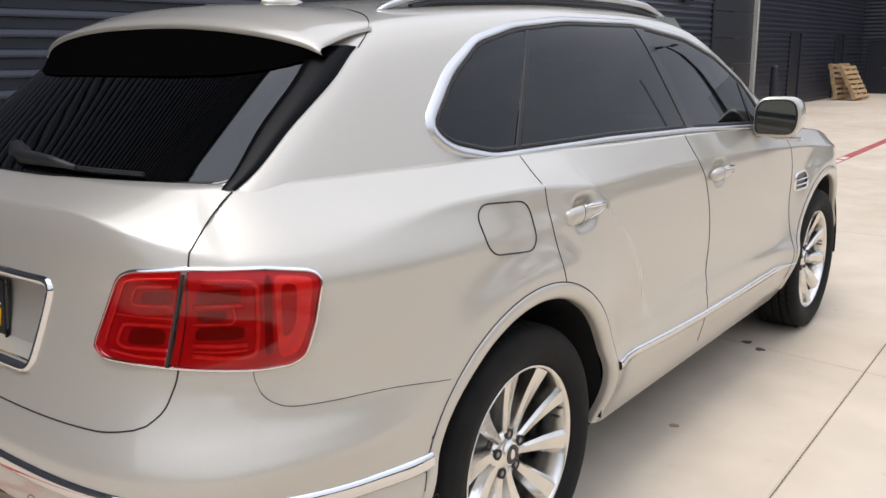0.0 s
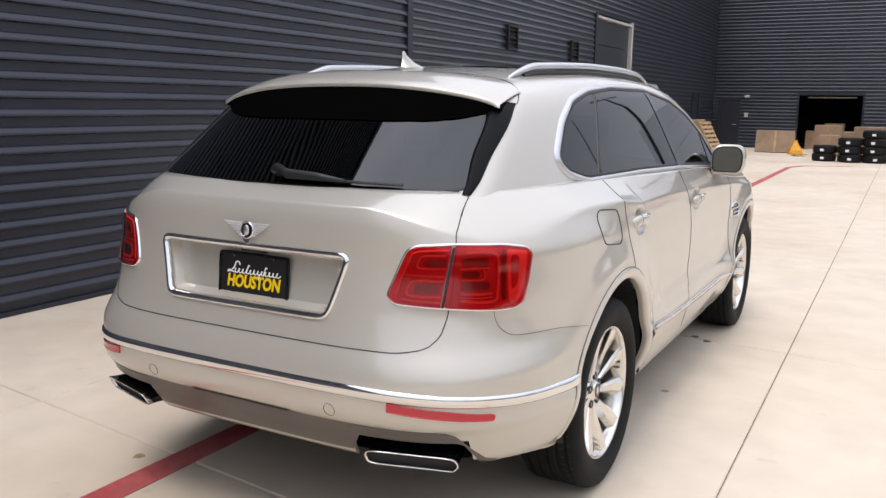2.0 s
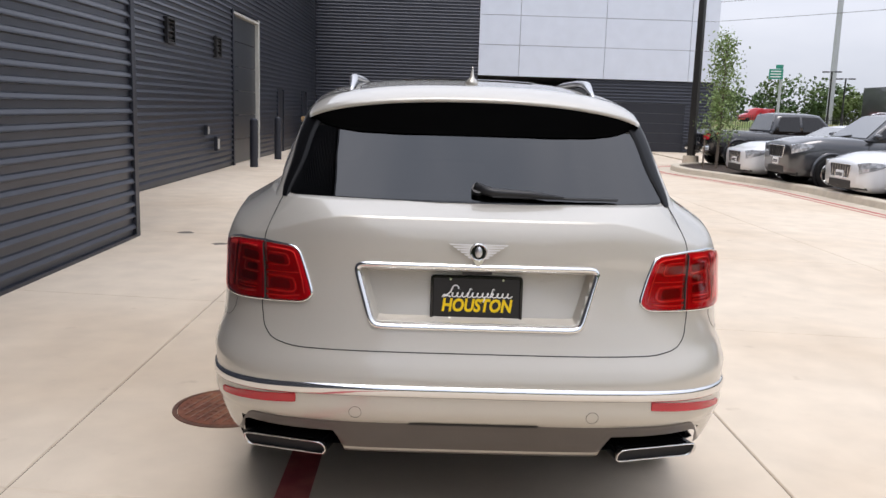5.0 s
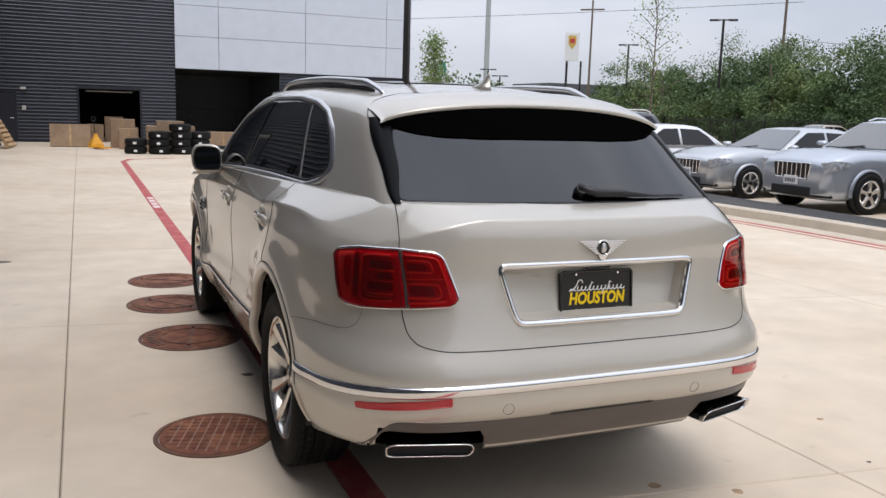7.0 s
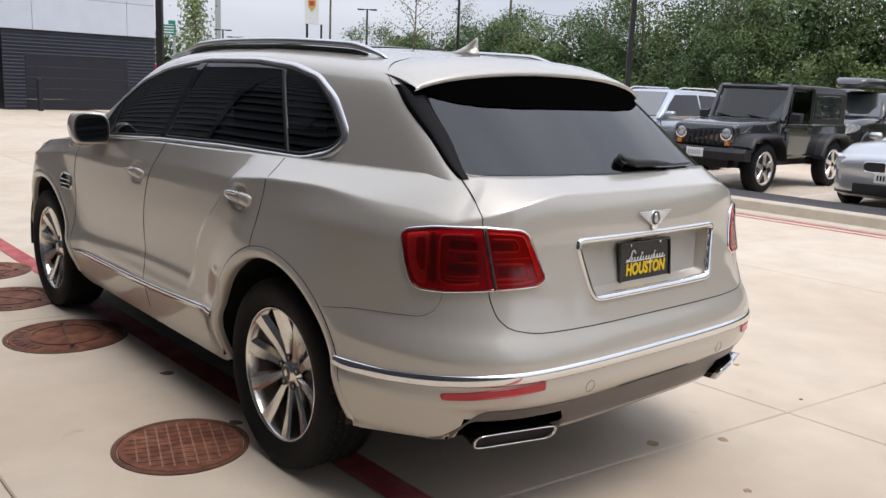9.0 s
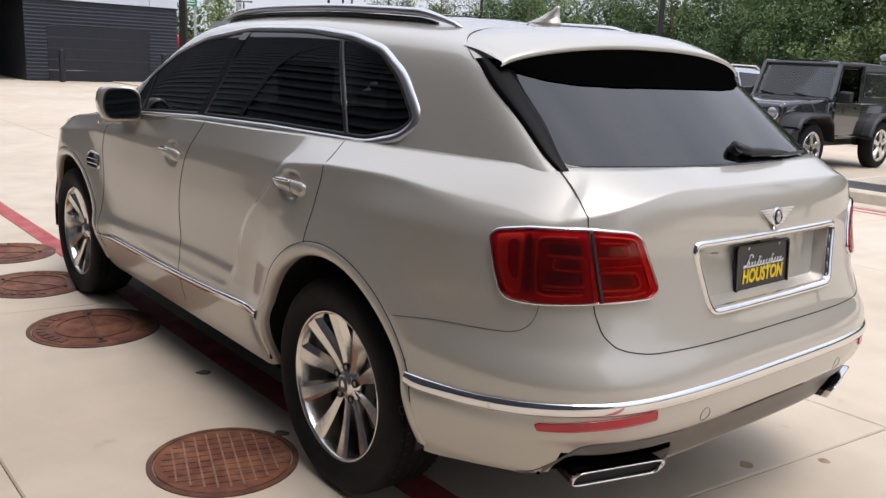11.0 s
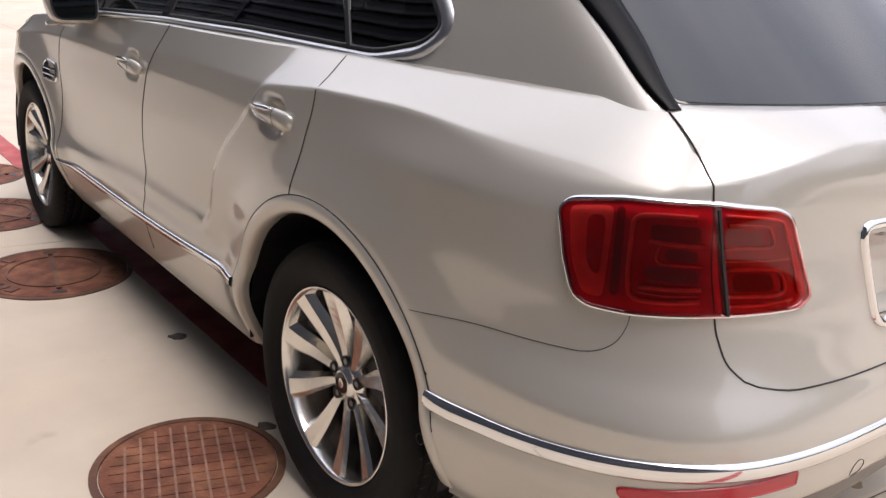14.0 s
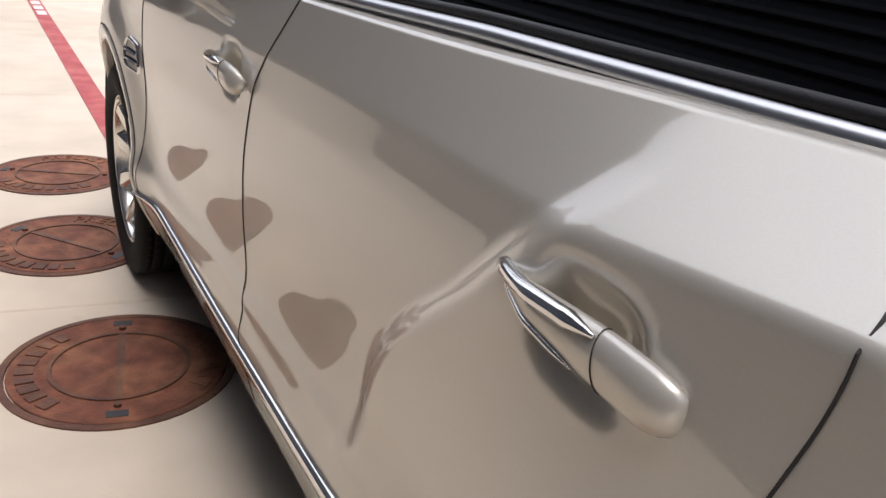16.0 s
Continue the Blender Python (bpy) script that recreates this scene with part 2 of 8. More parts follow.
SIGN_GOLD = material("gold_emblem", (0.6, 0.4, 0.08), 0.5)


# ---------- building helpers ----------
def mesh_of(bm, name):
    me = bpy.data.meshes.new(name)
    bmesh.ops.recalc_face_normals(bm, faces=bm.faces)
    bm.to_mesh(me)
    bm.free()
    return me


def part(name, bm, mat, parent=None, label="", smooth=False):
    ob = new(name, mesh_of(bm, name))
    ob.data.materials.append(mat)
    if smooth:
        ob.data.shade_smooth()
    ob.parent = parent
    if label:
        ob["label"] = label
    return ob


def outward(ob, way):
    """Turn the faces of an open sheet to look along way."""
    me = ob.data
    total = Vector((0, 0, 0))
    for f in me.polygons:
        total += f.normal * f.area
    if total.dot(Vector(way)) < 0:
        me.flip_normals()
    return ob


def empty(name, m=None):
    ob = new(name)
    ob.empty_display_size = 0.1
    if m is not None:
        ob.matrix_basis = m
    return ob


def add_box(bm, lo, hi, bevel=0.0, m=None):
    r = bmesh.ops.create_cube(bm, size=1.0)
    vs = r["verts"]
    for v in vs:
        v.co = Vector([(lo[i] + hi[i]) / 2 + v.co[i] * (hi[i] - lo[i]) for i in range(3)])
    if bevel:
        es = list({e for v in vs for e in v.link_edges})
        nb = bmesh.ops.bevel(bm, geom=es, offset=bevel, segments=2, affect='EDGES', profile=0.6)
        vs = list({v for f in nb["faces"] for v in f.verts} | {v for v in vs if v.is_valid})
    if m is not None:
        bmesh.ops.transform(bm, matrix=m, verts=[v for v in vs if v.is_valid])
    return vs


def box(lo, hi, bevel=0.0, m=None):
    bm = bmesh.new()
    add_box(bm, lo, hi, bevel, m)
    return bm


def add_cyl(bm, a, b, r1, r2=None, seg=16, caps=True):
    a, b = Vector(a), Vector(b)
    d = b - a
    q = d.to_track_quat('Z', 'Y').to_matrix().to_4x4()
    bmesh.ops.create_cone(bm, cap_ends=caps, segments=seg, radius1=r1, radius2=r1 if r2 is None else r2, depth=d.length,
                          matrix=Matrix.Translation((a + b) / 2) @ q)


def cyl(a, b, r1, r2=None, seg=16):
    bm = bmesh.new()
    add_cyl(bm, a, b, r1, r2, seg)
    return bm


def add_loft(bm, rings, closed=True, cap=True):
    """Quads between rings of equal length."""
    rows = [[bm.verts.new(p) for p in ring] for ring in rings]
    n = len(rows[0])
    for a, b in zip(rows, rows[1:]):
        for i in range(n if closed else n - 1):
            bm.faces.new((a[i], a[(i + 1) % n], b[(i + 1) % n], b[i]))
    if cap and closed:
        bm.faces.new(rows[0][::-1])
        bm.faces.new(rows[-1])
    return rows


def loft(rings, closed=True, cap=True):
    bm = bmesh.new()
    add_loft(bm, rings, closed, cap)
    return bm


def add_tube(bm, pts, r, seg=8, closed=False, flat=1.0, up=None):
    """A tube along points; flat squeezes it along up."""
    pts = [Vector([float(c) for c in p]) for p in pts]
    rings = []
    n = len(pts)
    for i, p in enumerate(pts):
        a = pts[(i - 1) % n] if closed or i else p
        b = pts[(i + 1) % n] if closed or i < n - 1 else p
        t = (b - a).normalized()
        u = Vector(up[i]) if up else (last if i else (Vector((0, 0, 1)) if abs(t.z) < 0.9 else Vector((1, 0, 0))))
        u = (u - t * u.dot(t)).normalized()
        last = u
        s = t.cross(u)
        rr = float(r[i] if isinstance(r, (list, tuple)) else r)
        rings.append([p + rr * (s * math.cos(k) + u * (math.sin(k) * flat)) for k in (2 * math.pi * j / seg for j in range(seg))])
    if closed:
        rings.append(rings[0])
        add_loft(bm, rings, True, False)
        bmesh.ops.remove_doubles(bm, verts=bm.verts, dist=1e-6)
    else:
        add_loft(bm, rings)


def tube(pts, r, seg=8, closed=False, flat=1.0, up=None):
    bm = bmesh.new()
    add_tube(bm, pts, r, seg, closed, flat, up)
    return bm


def spline(table, n=None, at=None):
    """Smooth (monotone cubic) interpolation of a small table of (key, value)."""
    k = np.array([a for a, _ in table], float)
    v = np.array([b for _, b in table], float)
    d = np.diff(v) / np.diff(k)
    m = np.r_[d[0], (d[:-1] + d[1:]) / 2, d[-1]]
    m[1:-1][d[:-1] * d[1:] <= 0] = 0

    def f(x):
        x = np.clip(np.asarray(x, float), k[0], k[-1])
        i = np.clip(np.searchsorted(k, x, side="right") - 1, 0, len(k) - 2)
        h = k[i + 1] - k[i]
        t = (x - k[i]) / h
        return ((2 * t**3 - 3 * t**2 + 1) * v[i] + (t**3 - 2 * t**2 + t) * h * m[i]
                + (-2 * t**3 + 3 * t**2) * v[i + 1] + (t**3 - t**2) * h * m[i + 1])
    return f


def smooth(x, a, b):
    t = np.clip((np.asarray(x, float) - a) / (b - a), 0, 1)
    return t * t * (3 - 2 * t)


def text_mesh(body, size, extrude=0.0008, shear=0.0, bold=0.0):
    """Raised letters as a mesh, centred on the origin in the xy plane."""
    cu = bpy.data.curves.new("letters", 'FONT')
    cu.body, cu.size, cu.extrude, cu.shear, cu.offset = body, size, extrude, shear, bold
    cu.align_x, cu.align_y, cu.resolution_u = 'CENTER', 'CENTER', 3
    ob = bpy.data.objects.new("letters", cu)
    scene.collection.objects.link(ob)
    me = bpy.data.meshes.new_from_object(ob.evaluated_get(bpy.context.evaluated_depsgraph_get()))
    bpy.data.objects.remove(ob)
    bpy.data.curves.remove(cu)
    return me


# ---------- ground ----------
def strip_bm(x0, x1, y0, y1, z0, z1, lean=0.0):
    """A flat bar on the ground; lean: sideways drift per metre of y."""
    return loft([[(x0 + lean * y, y, z0), (x1 + lean * y, y, z0), (x1 + lean * y, y, z1), (x0 + lean * y, y, z1)] for y in (y0, y1)])


LEAN = -0.008
bm = bmesh.new()
g = [bm.verts.new(p) for p in ((-900, -900, -0.02), (900, -900, -0.02), (900, 1500, -0.02), (-900, 1500, -0.02))]
bm.faces.new(g)
tagged(part("ground", bm, GRASS), "dry roadside grass reaching to the horizon", "ground", kind="structure")

yard = empty("pavement")
tagged(yard, "pale beige concrete yard of cast slabs with sawn joints", "pavement", kind="structure")
xs = [-15.2, -11.87, -8.54, -5.21, -1.88, 1.41, 4.74, 8.15]
SKEW, JOINT_Y, PITCH = -0.117, -0.80, 3.37      # the cross joints run slightly askew
J, B = 0.006, 0.006
for i in range(len(xs) - 1):
    for j in range(-8, 12):
        x0, x1 = xs[i] + J / 2, xs[i + 1] - J / 2
        y0, y1 = JOINT_Y + j * PITCH + J / 2, JOINT_Y + (j + 1) * PITCH - J / 2
        rings = []
        for zz, inset in ((-0.16, 0.0), (-B, 0.0), (0.0, B)):
            ring = []
            for x, y, sx, sy in ((x0, y0, 1, 1), (x1, y0, -1, 1), (x1, y1, -1, -1), (x0, y1, 1, -1)):
                ring.append((x + sx * inset + LEAN * y, y + sy * inset + SKEW * x, zz))
            rings.append(ring)
        part("slab", loft(rings), CONCRETE, yard)
part("joint_filler", box((xs[0], -27.0, -0.15), (xs[-1] - 0.4, 37.0, -0.008)), JOINT, yard, "dark sawn joints between the slabs")

red = part("lane_line", strip_bm(-0.775, -0.635, -26.0, 21.0, 0.002, 0.0045, LEAN), RED_PAINT)
tagged(red, "faded red painted fire lane line on concrete", "lane marking", kind="structure")
bm = bmesh.new()
add_loft(bm, [[(-0.94, 20.9, 0.002), (-0.80, 20.9, 0.002), (-0.80, 20.9, 0.0045), (-0.94, 20.9, 0.0045)],
              [(-0.70, 21.9, 0.002), (-0.56, 21.8, 0.002), (-0.56, 21.8, 0.0045), (-0.70, 21.9, 0.0045)],
              [(0.6, 22.5, 0.002), (0.6, 22.36, 0.002), (0.6, 22.36, 0.0045), (0.6, 22.5, 0.0045)]])
tagged(part("lane_line", bm, RED_PAINT), "bend of the faded red fire lane line", "lane marking", kind="structure")
for x0, y0 in ((-0.765, 9.9), (-0.765, 10.32), (-0.765, 10.74), (-0.765, 11.16)):
    part("stencil_bar", strip_bm(x0 + 0.015, x0 + 0.11, y0, y0 + 0.3, 0.0048, 0.0066, LEAN), WHITE_PAINT, red, "worn pale stencil marks, not legible")


# dark spots and crumbs on the concrete
spot_rng = random.Random(5)
for x, y, r, dark in ((0.895, 1.277, 0.022, 0), (0.787, 2.505, 0.03, 1), (0.878, 2.434, 0.03, 1), (-0.889, -0.807, 0.028, 0), (-0.888, 1.297, 0.038, 1), (0.518, -0.789, 0.032, 0),
                      (0.831, -0.958, 0.026, 0), (1.662, -0.917, 0.013, 1), (-0.903, 0.493, 0.035, 1), (-3.156, 6.308, 0.10, 1), (-2.555, 5.557, 0.09, 1), (0.45, -1.30, 0.02, 0), (1.9, -0.4, 0.02, 0)):
    o = [(x + r * (0.7 + 0.5 * spot_rng.random()) * math.cos(a), y + r * (0.6 + 0.5 * spot_rng.random()) * math.sin(a)) for a in (2 * math.pi * k / 13 for k in range(13))]
    tagged(part("oil_stain", loft([[(a, b, 0.0) for a, b in o], [(x + (a - x) * 0.85, y + (b - y) * 0.85, 0.0022) for a, b in o]]), STAIN_DARK if dark else STAIN_BROWN),
           "small dark stain on the pale concrete" if dark else "small brown stain on the pale concrete", "stain", group="stains on the yard", kind="structure")


# ---------- manhole covers ----------
def manhole(x, y, r, kind, turn):
    root = empty("manhole_cover", pose(x, y, 0, 0, 0, turn))
    label = ("rusty iron manhole cover with a waffle grid" if kind == "grid" else "rusty iron manhole cover with a raised ring and cast letters")
    tagged(root, label, "manhole cover", group="manhole covers beside the car")
    seg = 48

    def ring(rad, z):
        return [(rad * math.cos(a), rad * math.sin(a), z) for a in (2 * math.pi * k / seg for k in range(seg))]
    part("rim", loft([ring(r, 0.0), ring(r, 0.006), ring(r - 0.022, 0.007), ring(r - 0.024, 0.002)], cap=False), RUST_DARK, root)
    part("lid", loft([ring(r - 0.027, -0.01), ring(r - 0.027, 0.006), ring(r - 0.03, 0.008), ring(0.02, 0.008)]), RUST, root)
    if kind == "grid":
        k = 0.046
        n = int((r - 0.06) / k)
        for i in range(-n, n + 1):
            half = math.sqrt(max(0.0, (r - 0.055) ** 2 - (i * k) ** 2))
            # ribs along y are paler than the ribs across
            part("bar", box((i * k - 0.0035, -half, 0.007), (i * k + 0.0035, half, 0.0116)), RUST_PALE, root)
            part("bar", box((-half, i * k - 0.003, 0.007), (half, i * k + 0.003, 0.0106)), RUST, root)
    else:
        part("inner_ring", loft([ring(r * 0.60, 0.007), ring(r * 0.60, 0.013), ring(r * 0.565, 0.0135), ring(r * 0.56, 0.007)], cap=False), RUST_DARK, root)
        part("rib", box((-0.012, -r * 0.56, 0.007), (0.012, r * 0.56, 0.012)), RUST_DARK, root)
        for s in (-1, 1):
            part("pick_slot", box((-0.03, s * (r - 0.07) - 0.016, 0.0082), (0.03, s * (r - 0.07) + 0.016, 0.0095)), BLACK, root)
            part("bolt", cyl((0.0, s * r * 0.68, 0.007), (0.0, s * r * 0.68, 0.018), 0.012, seg=6), RUST_DARK, root)
        for i in range(9):
            a = radians(180 - (i - 4) * 11.5)
            w = (0.021, 0.017, 0.021, 0.019, 0.021, 0.018, 0.017, 0.016, 0.017)[i]
            part("cast_block", box((-w, -0.026, 0.008), (w, 0.026, 0.0125), m=Matrix.Translation((r * 0.775 * math.cos(a), r * 0.775 * math.sin(a), 0)) @ Matrix.Rotation(a - math.pi / 2, 4, 'Z')), RUST_DARK, root)
        for word, mid, size in (("PRECAST", 0, 0.085),):
            bm = bmesh.new()
            for i, ch in enumerate(word):
                a = radians(mid + (i - (len(word) - 1) / 2) * -11.5)
                me = text_mesh(ch, size, 0.002, bold=0.001)
                me.transform(Matrix.Translation((r * 0.775 * math.cos(a), r * 0.775 * math.sin(a), 0.010)) @ Matrix.Rotation(a - math.pi / 2, 4, 'Z'))
                bm.from_mesh(me)
                bpy.data.meshes.remove(me)
            part("cast_letters", bm, RUST, root, "raised cast iron letters")
    return root


manhole(-1.20, 0.40, 0.285, "grid", -18)
manhole(-1.11, 2.24, 0.345, "ring", -10)
manhole(-1.16, 3.30, 0.33, "ring", 40)
manhole(-1.11, 4.25, 0.33, "ring", 65)


# ---------- corrugated building ----------
def siding_profile(a, b, pitch, depth):
    """Points (height, out) of a ribbed sheet from a to b."""
    pts, z = [], a
    while z < b:
        for dz, o in ((0.0, 0.0), (0.48, 0.0), (0.55, 1.0), (0.66, 0.97), (0.90, 0.55)):
            if z + dz * pitch < b:
                pts.append((z + dz * pitch, o * depth))
        z += pitch
    pts.append((b, 0.0))
    return pts


def siding(name, axis, at, out, u0, u1, z0, z1, pitch, depth, parent=None, label="", holes=()):
    """Horizontal ribs on a wall: axis 'x' lies in x = at and runs along y. holes: (u0, u1, z0, z1) openings."""
    bm = bmesh.new()
    prof = siding_profile(z0, z1, pitch, depth)
    cuts = sorted({u0, u1, *[c for h in holes for c in h[:2]]})
    for a, b in zip(cuts, cuts[1:]):
        mid = (a + b) / 2
        gaps = [(h[2], h[3]) for h in holes if h[0] < mid < h[1]]
        rows = [[]]
        for z, o in prof:
            if any(g0 - 1e-6 < z < g1 + 1e-6 for g0, g1 in gaps):
                if rows[-1]:
                    rows.append([])
                continue
            rows[-1].append((z, o))
        for run in rows:
            if len(run) < 2:
                continue
            ring = []
            for u in (a, b):
                ring.append([((at + out * o, u, z) if axis == 'x' else (u, at + out * o, z)) for z, o in run])
            add_loft(bm, ring, closed=False)
    return part(name, bm, SIDING, parent, label)


WALL_TOP = 8.6
NEAR_X, NEAR_END, RECESS_X, FAR_Y, FAR_EDGE = -3.60, 5.95, -5.2, 32.0, 1.55

near = part("wall_near", box((-15.0, -26.0, 0.0), (NEAR_X - 0.03, NEAR_END - 0.02, WALL_TOP)), TRIM_DARK)
tagged(near, "charcoal corrugated steel wall beside the car", "wall", kind="structure")
siding("ribbed_sheet", 'x', NEAR_X - 0.025, 1, -26.0, NEAR_END - 0.1, 0.03, WALL_TOP, 0.132, 0.035, near, "horizontal ribbed charcoal steel sheet")
part("corner_trim", box((NEAR_X - 0.14, NEAR_END - 0.1, 0.0), (NEAR_X + 0.018, NEAR_END + 0.02, WALL_TOP), 0.006), TRIM_DARK, near)
part("base_flashing", box((NEAR_X - 0.028, -26.0, 0.0), (NEAR_X + 0.02, NEAR_END - 0.1, 0.035), 0.004), TRIM_DARK, near)
part("coping", box((-15.0, -26.0, WALL_TOP), (NEAR_X + 0.06, NEAR_END + 0.04, WALL_TOP + 0.16), 0.01), TRIM_DARK, near)

DOOR_Y0, DOOR_Y1, DOOR_H = 17.5, 20.4, 3.72
MAN = ((23.4, 24.35), (28.3, 29.3))
rec = empty("wall_recess")
tagged(rec, "set-back charcoal corrugated wall with overhead door and vents", "wall", kind="structure")
for y0, y1, z0 in ((NEAR_END, DOOR_Y0 - 0.12, 0.0), (DOOR_Y0 - 0.12, DOOR_Y1 + 0.12, DOOR_H + 0.12), (DOOR_Y1 + 0.12, FAR_Y + 0.3, 0.0)):
    part("wall_panel", box((-15.0 if z0 == 0 else -5.8, y0, z0), (RECESS_X - 0.03, y1, WALL_TOP)), TRIM_DARK, rec)
holes = [(DOOR_Y0 - 0.12, DOOR_Y1 + 0.12, 0.0, DOOR_H + 0.12)] + [(a - 0.06, b + 0.06, 0.0, 2.02) for a, b in MAN]
siding("ribbed_sheet", 'x', RECESS_X - 0.025, 1, NEAR_END, FAR_Y, 0.03, WALL_TOP, 0.132, 0.035, rec, "horizontal ribbed charcoal steel sheet", holes)
dr = empty("door_1")
tagged(dr, "open overhead door bay with pale steel jambs", "door", kind="structure")
for y0, y1, mat in ((DOOR_Y0 - 0.12, DOOR_Y0, TRIM_DARK), (DOOR_Y1, DOOR_Y1 + 0.12, PALE_STEEL)):
    part("jamb", box((RECESS_X - 0.55, y0, 0.0), (RECESS_X + 0.03, y1, DOOR_H + 0.12), 0.008), mat, dr)
part("lintel", box((RECESS_X - 0.55, DOOR_Y0, DOOR_H), (RECESS_X + 0.03, DOOR_Y1, DOOR_H + 0.06), 0.008), PALE_STEEL, dr)
for k in range(6):
    part("door_section", box((RECESS_X - 0.13, DOOR_Y0, 0.02 + k * 0.615), (RECESS_X - 0.07, DOOR_Y1, 0.02 + k * 0.615 + 0.6), 0.008), DOOR_GREY, dr)
for n, (a, b) in enumerate(MAN):
    d = empty("door_%d" % (n + 2))
    tagged(d, "plain charcoal steel service door in the corrugated wall", "door", kind="structure")
    part("leaf", box((RECESS_X - 0.05, a, 0.01), (RECESS_X - 0.01, b, 1.98), 0.004), SIDING_DOOR, d)
    for y0, y1 in ((a - 0.06, a), (b, b + 0.06)):
        part("frame", box((RECESS_X - 0.06, y0, 0.0), (RECESS_X + 0.03, y1, 2.02), 0.004), TRIM_DARK, d)
    part("lever_handle", tube([(RECESS_X - 0.01, b - 0.08, 0.98), (RECESS_X + 0.05, b - 0.08, 0.98), (RECESS_X + 0.05, b - 0.2, 0.98)], 0.011), CHROME, d)


def wall_vent(y, z):
    v = empty("wall_vent", pose(RECESS_X, y, z))
    tagged(v, "square black louvred vent on corrugated wall", "vent", group="wall vents")
    for y0, y1, z0, z1 in ((-0.24, 0.24, 0.2, 0.24), (-0.24, 0.24, -0.24, -0.2), (-0.24, -0.2, -0.2, 0.2), (0.2, 0.24, -0.2, 0.2)):
        part("frame", box((-0.02, y0, z0), (0.06, y1, z1), 0.004), BLACK, v)
    part("backing", box((-0.03, -0.2, -0.2), (-0.02, 0.2, 0.2)), BLACK, v)
    for k in range(5):
        part("slat", box((-0.03, -0.2, -0.004), (0.03, 0.2, 0.004), m=pose(0.02, 0, -0.16 + k * 0.08, 0, 35, 0)), BLACK, v)


wall_vent(12.4, 2.86)
wall_vent(15.9, 2.80)
for y, z, s in ((14.75, 0.95, 0.11), (15.6, 0.62, 0.16)):
    e = part("junction_box", box((RECESS_X, y - s / 2, z - s), (RECESS_X + 0.09, y + s / 2, z + s), 0.01), TRIM_DARK)
    tagged(e, "small weatherproof electrical box on corrugated wall", "electrical box", group="electrical boxes")
    part("cover", box((RECESS_X + 0.09, y - s / 2 + 0.015, z - s * 0.7), (RECESS_X + 0.105, y + s / 2 - 0.015, z + s * 0.7), 0.004), PALE_STEEL, e)
for x, y in ((-4.62, 17.1), (-4.62, 20.3), (6.75, 31.2), (10.6, 31.2)):
    b = part("bollard", loft([[(x + r * math.cos(a), y + r * math.sin(a), z) for a in (2 * math.pi * k / 20 for k in range(20))]
                              for r, z in ((0.1, 0.0), (0.1, 1.12), (0.092, 1.16), (0.06, 1.19))]), TRIM_DARK, smooth=False)
    tagged(b, "dark painted steel bollard standing on concrete", "bollard", group="bollards")

# far wall with the open loading bay
G0, G1, GH = -2.0, 0.2, 2.06
far = empty("wall_far")
tagged(far, "charcoal corrugated wall with an open loading bay", "wall", kind="structure")
for x0, x1, z0 in ((RECESS_X - 0.6, G0, 0.0), (G0, G1, GH), (G1, FAR_EDGE, 0.0)):
    part("wall_panel", box((x0, FAR_Y + 0.03, z0), (x1, FAR_Y + 0.4, WALL_TOP)), TRIM_DARK, far)
siding("ribbed_sheet", 'y', FAR_Y + 0.025, -1, RECESS_X, FAR_EDGE, 0.03, WALL_TOP, 0.132, 0.035, far, "horizontal ribbed charcoal steel sheet",
       [(G0 - 0.08, G1 + 0.08, 0.0, GH + 0.1), (-5.0, -4.14, 0.0, 1.86)])
for x0, x1, z0, z1 in ((G0 - 0.08, G0, 0, GH + 0.1), (G1, G1 + 0.08, 0, GH + 0.1), (G0, G1, GH, GH + 0.1)):
    part("bay_frame", box((x0, FAR_Y - 0.03, z0), (x1, FAR_Y + 0.42, z1), 0.005), TRIM_DARK, far)
bm = bmesh.new()
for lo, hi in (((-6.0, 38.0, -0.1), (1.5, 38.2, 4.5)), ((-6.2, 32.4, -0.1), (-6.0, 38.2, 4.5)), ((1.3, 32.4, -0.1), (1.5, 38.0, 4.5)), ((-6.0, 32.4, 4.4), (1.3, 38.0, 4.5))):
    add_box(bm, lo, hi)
part("bay_interior", bm, INSIDE, far, "loading bay interior, its shade put into near-black walls")
part("strip_light_rail", box((G0 + 0.25, FAR_Y + 0.5, GH - 0.10), (G1 - 0.25, FAR_Y + 0.56, GH - 0.06)), PALE_STEEL, far)
d = empty("door_4")
tagged(d, "plain charcoal steel service door with a lever handle", "door", kind="structure")
part("leaf", box((-4.94, FAR_Y - 0.015, 0.01), (-4.2, FAR_Y + 0.03, 1.78), 0.004), SIDING_DOOR, d)
for x0, x1 in ((-5.0, -4.94), (-4.2, -4.14)):
    part("frame", box((x0, FAR_Y - 0.03, 0.0), (x1, FAR_Y + 0.03, 1.84), 0.004), TRIM_DARK, d)
part("lever_handle", tube([(-4.27, FAR_Y - 0.015, 0.9), (-4.27, FAR_Y - 0.07, 0.9), (-4.4, FAR_Y - 0.07, 0.9)], 0.012), CHROME, d)
w = part("wall_lamp", box((-4.0, FAR_Y - 0.12, 1.95), (-3.82, FAR_Y - 0.005, 2.05), 0.01), PALE_STEEL)
tagged(w, "small pale wall lamp beside the service door", "wall lamp")
w = part("keypad", box((-3.98, FAR_Y - 0.05, 1.2), (-3.84, FAR_Y - 0.005, 1.36), 0.008), PALE_STEEL)
tagged(w, "small pale access keypad beside the service door", "keypad")

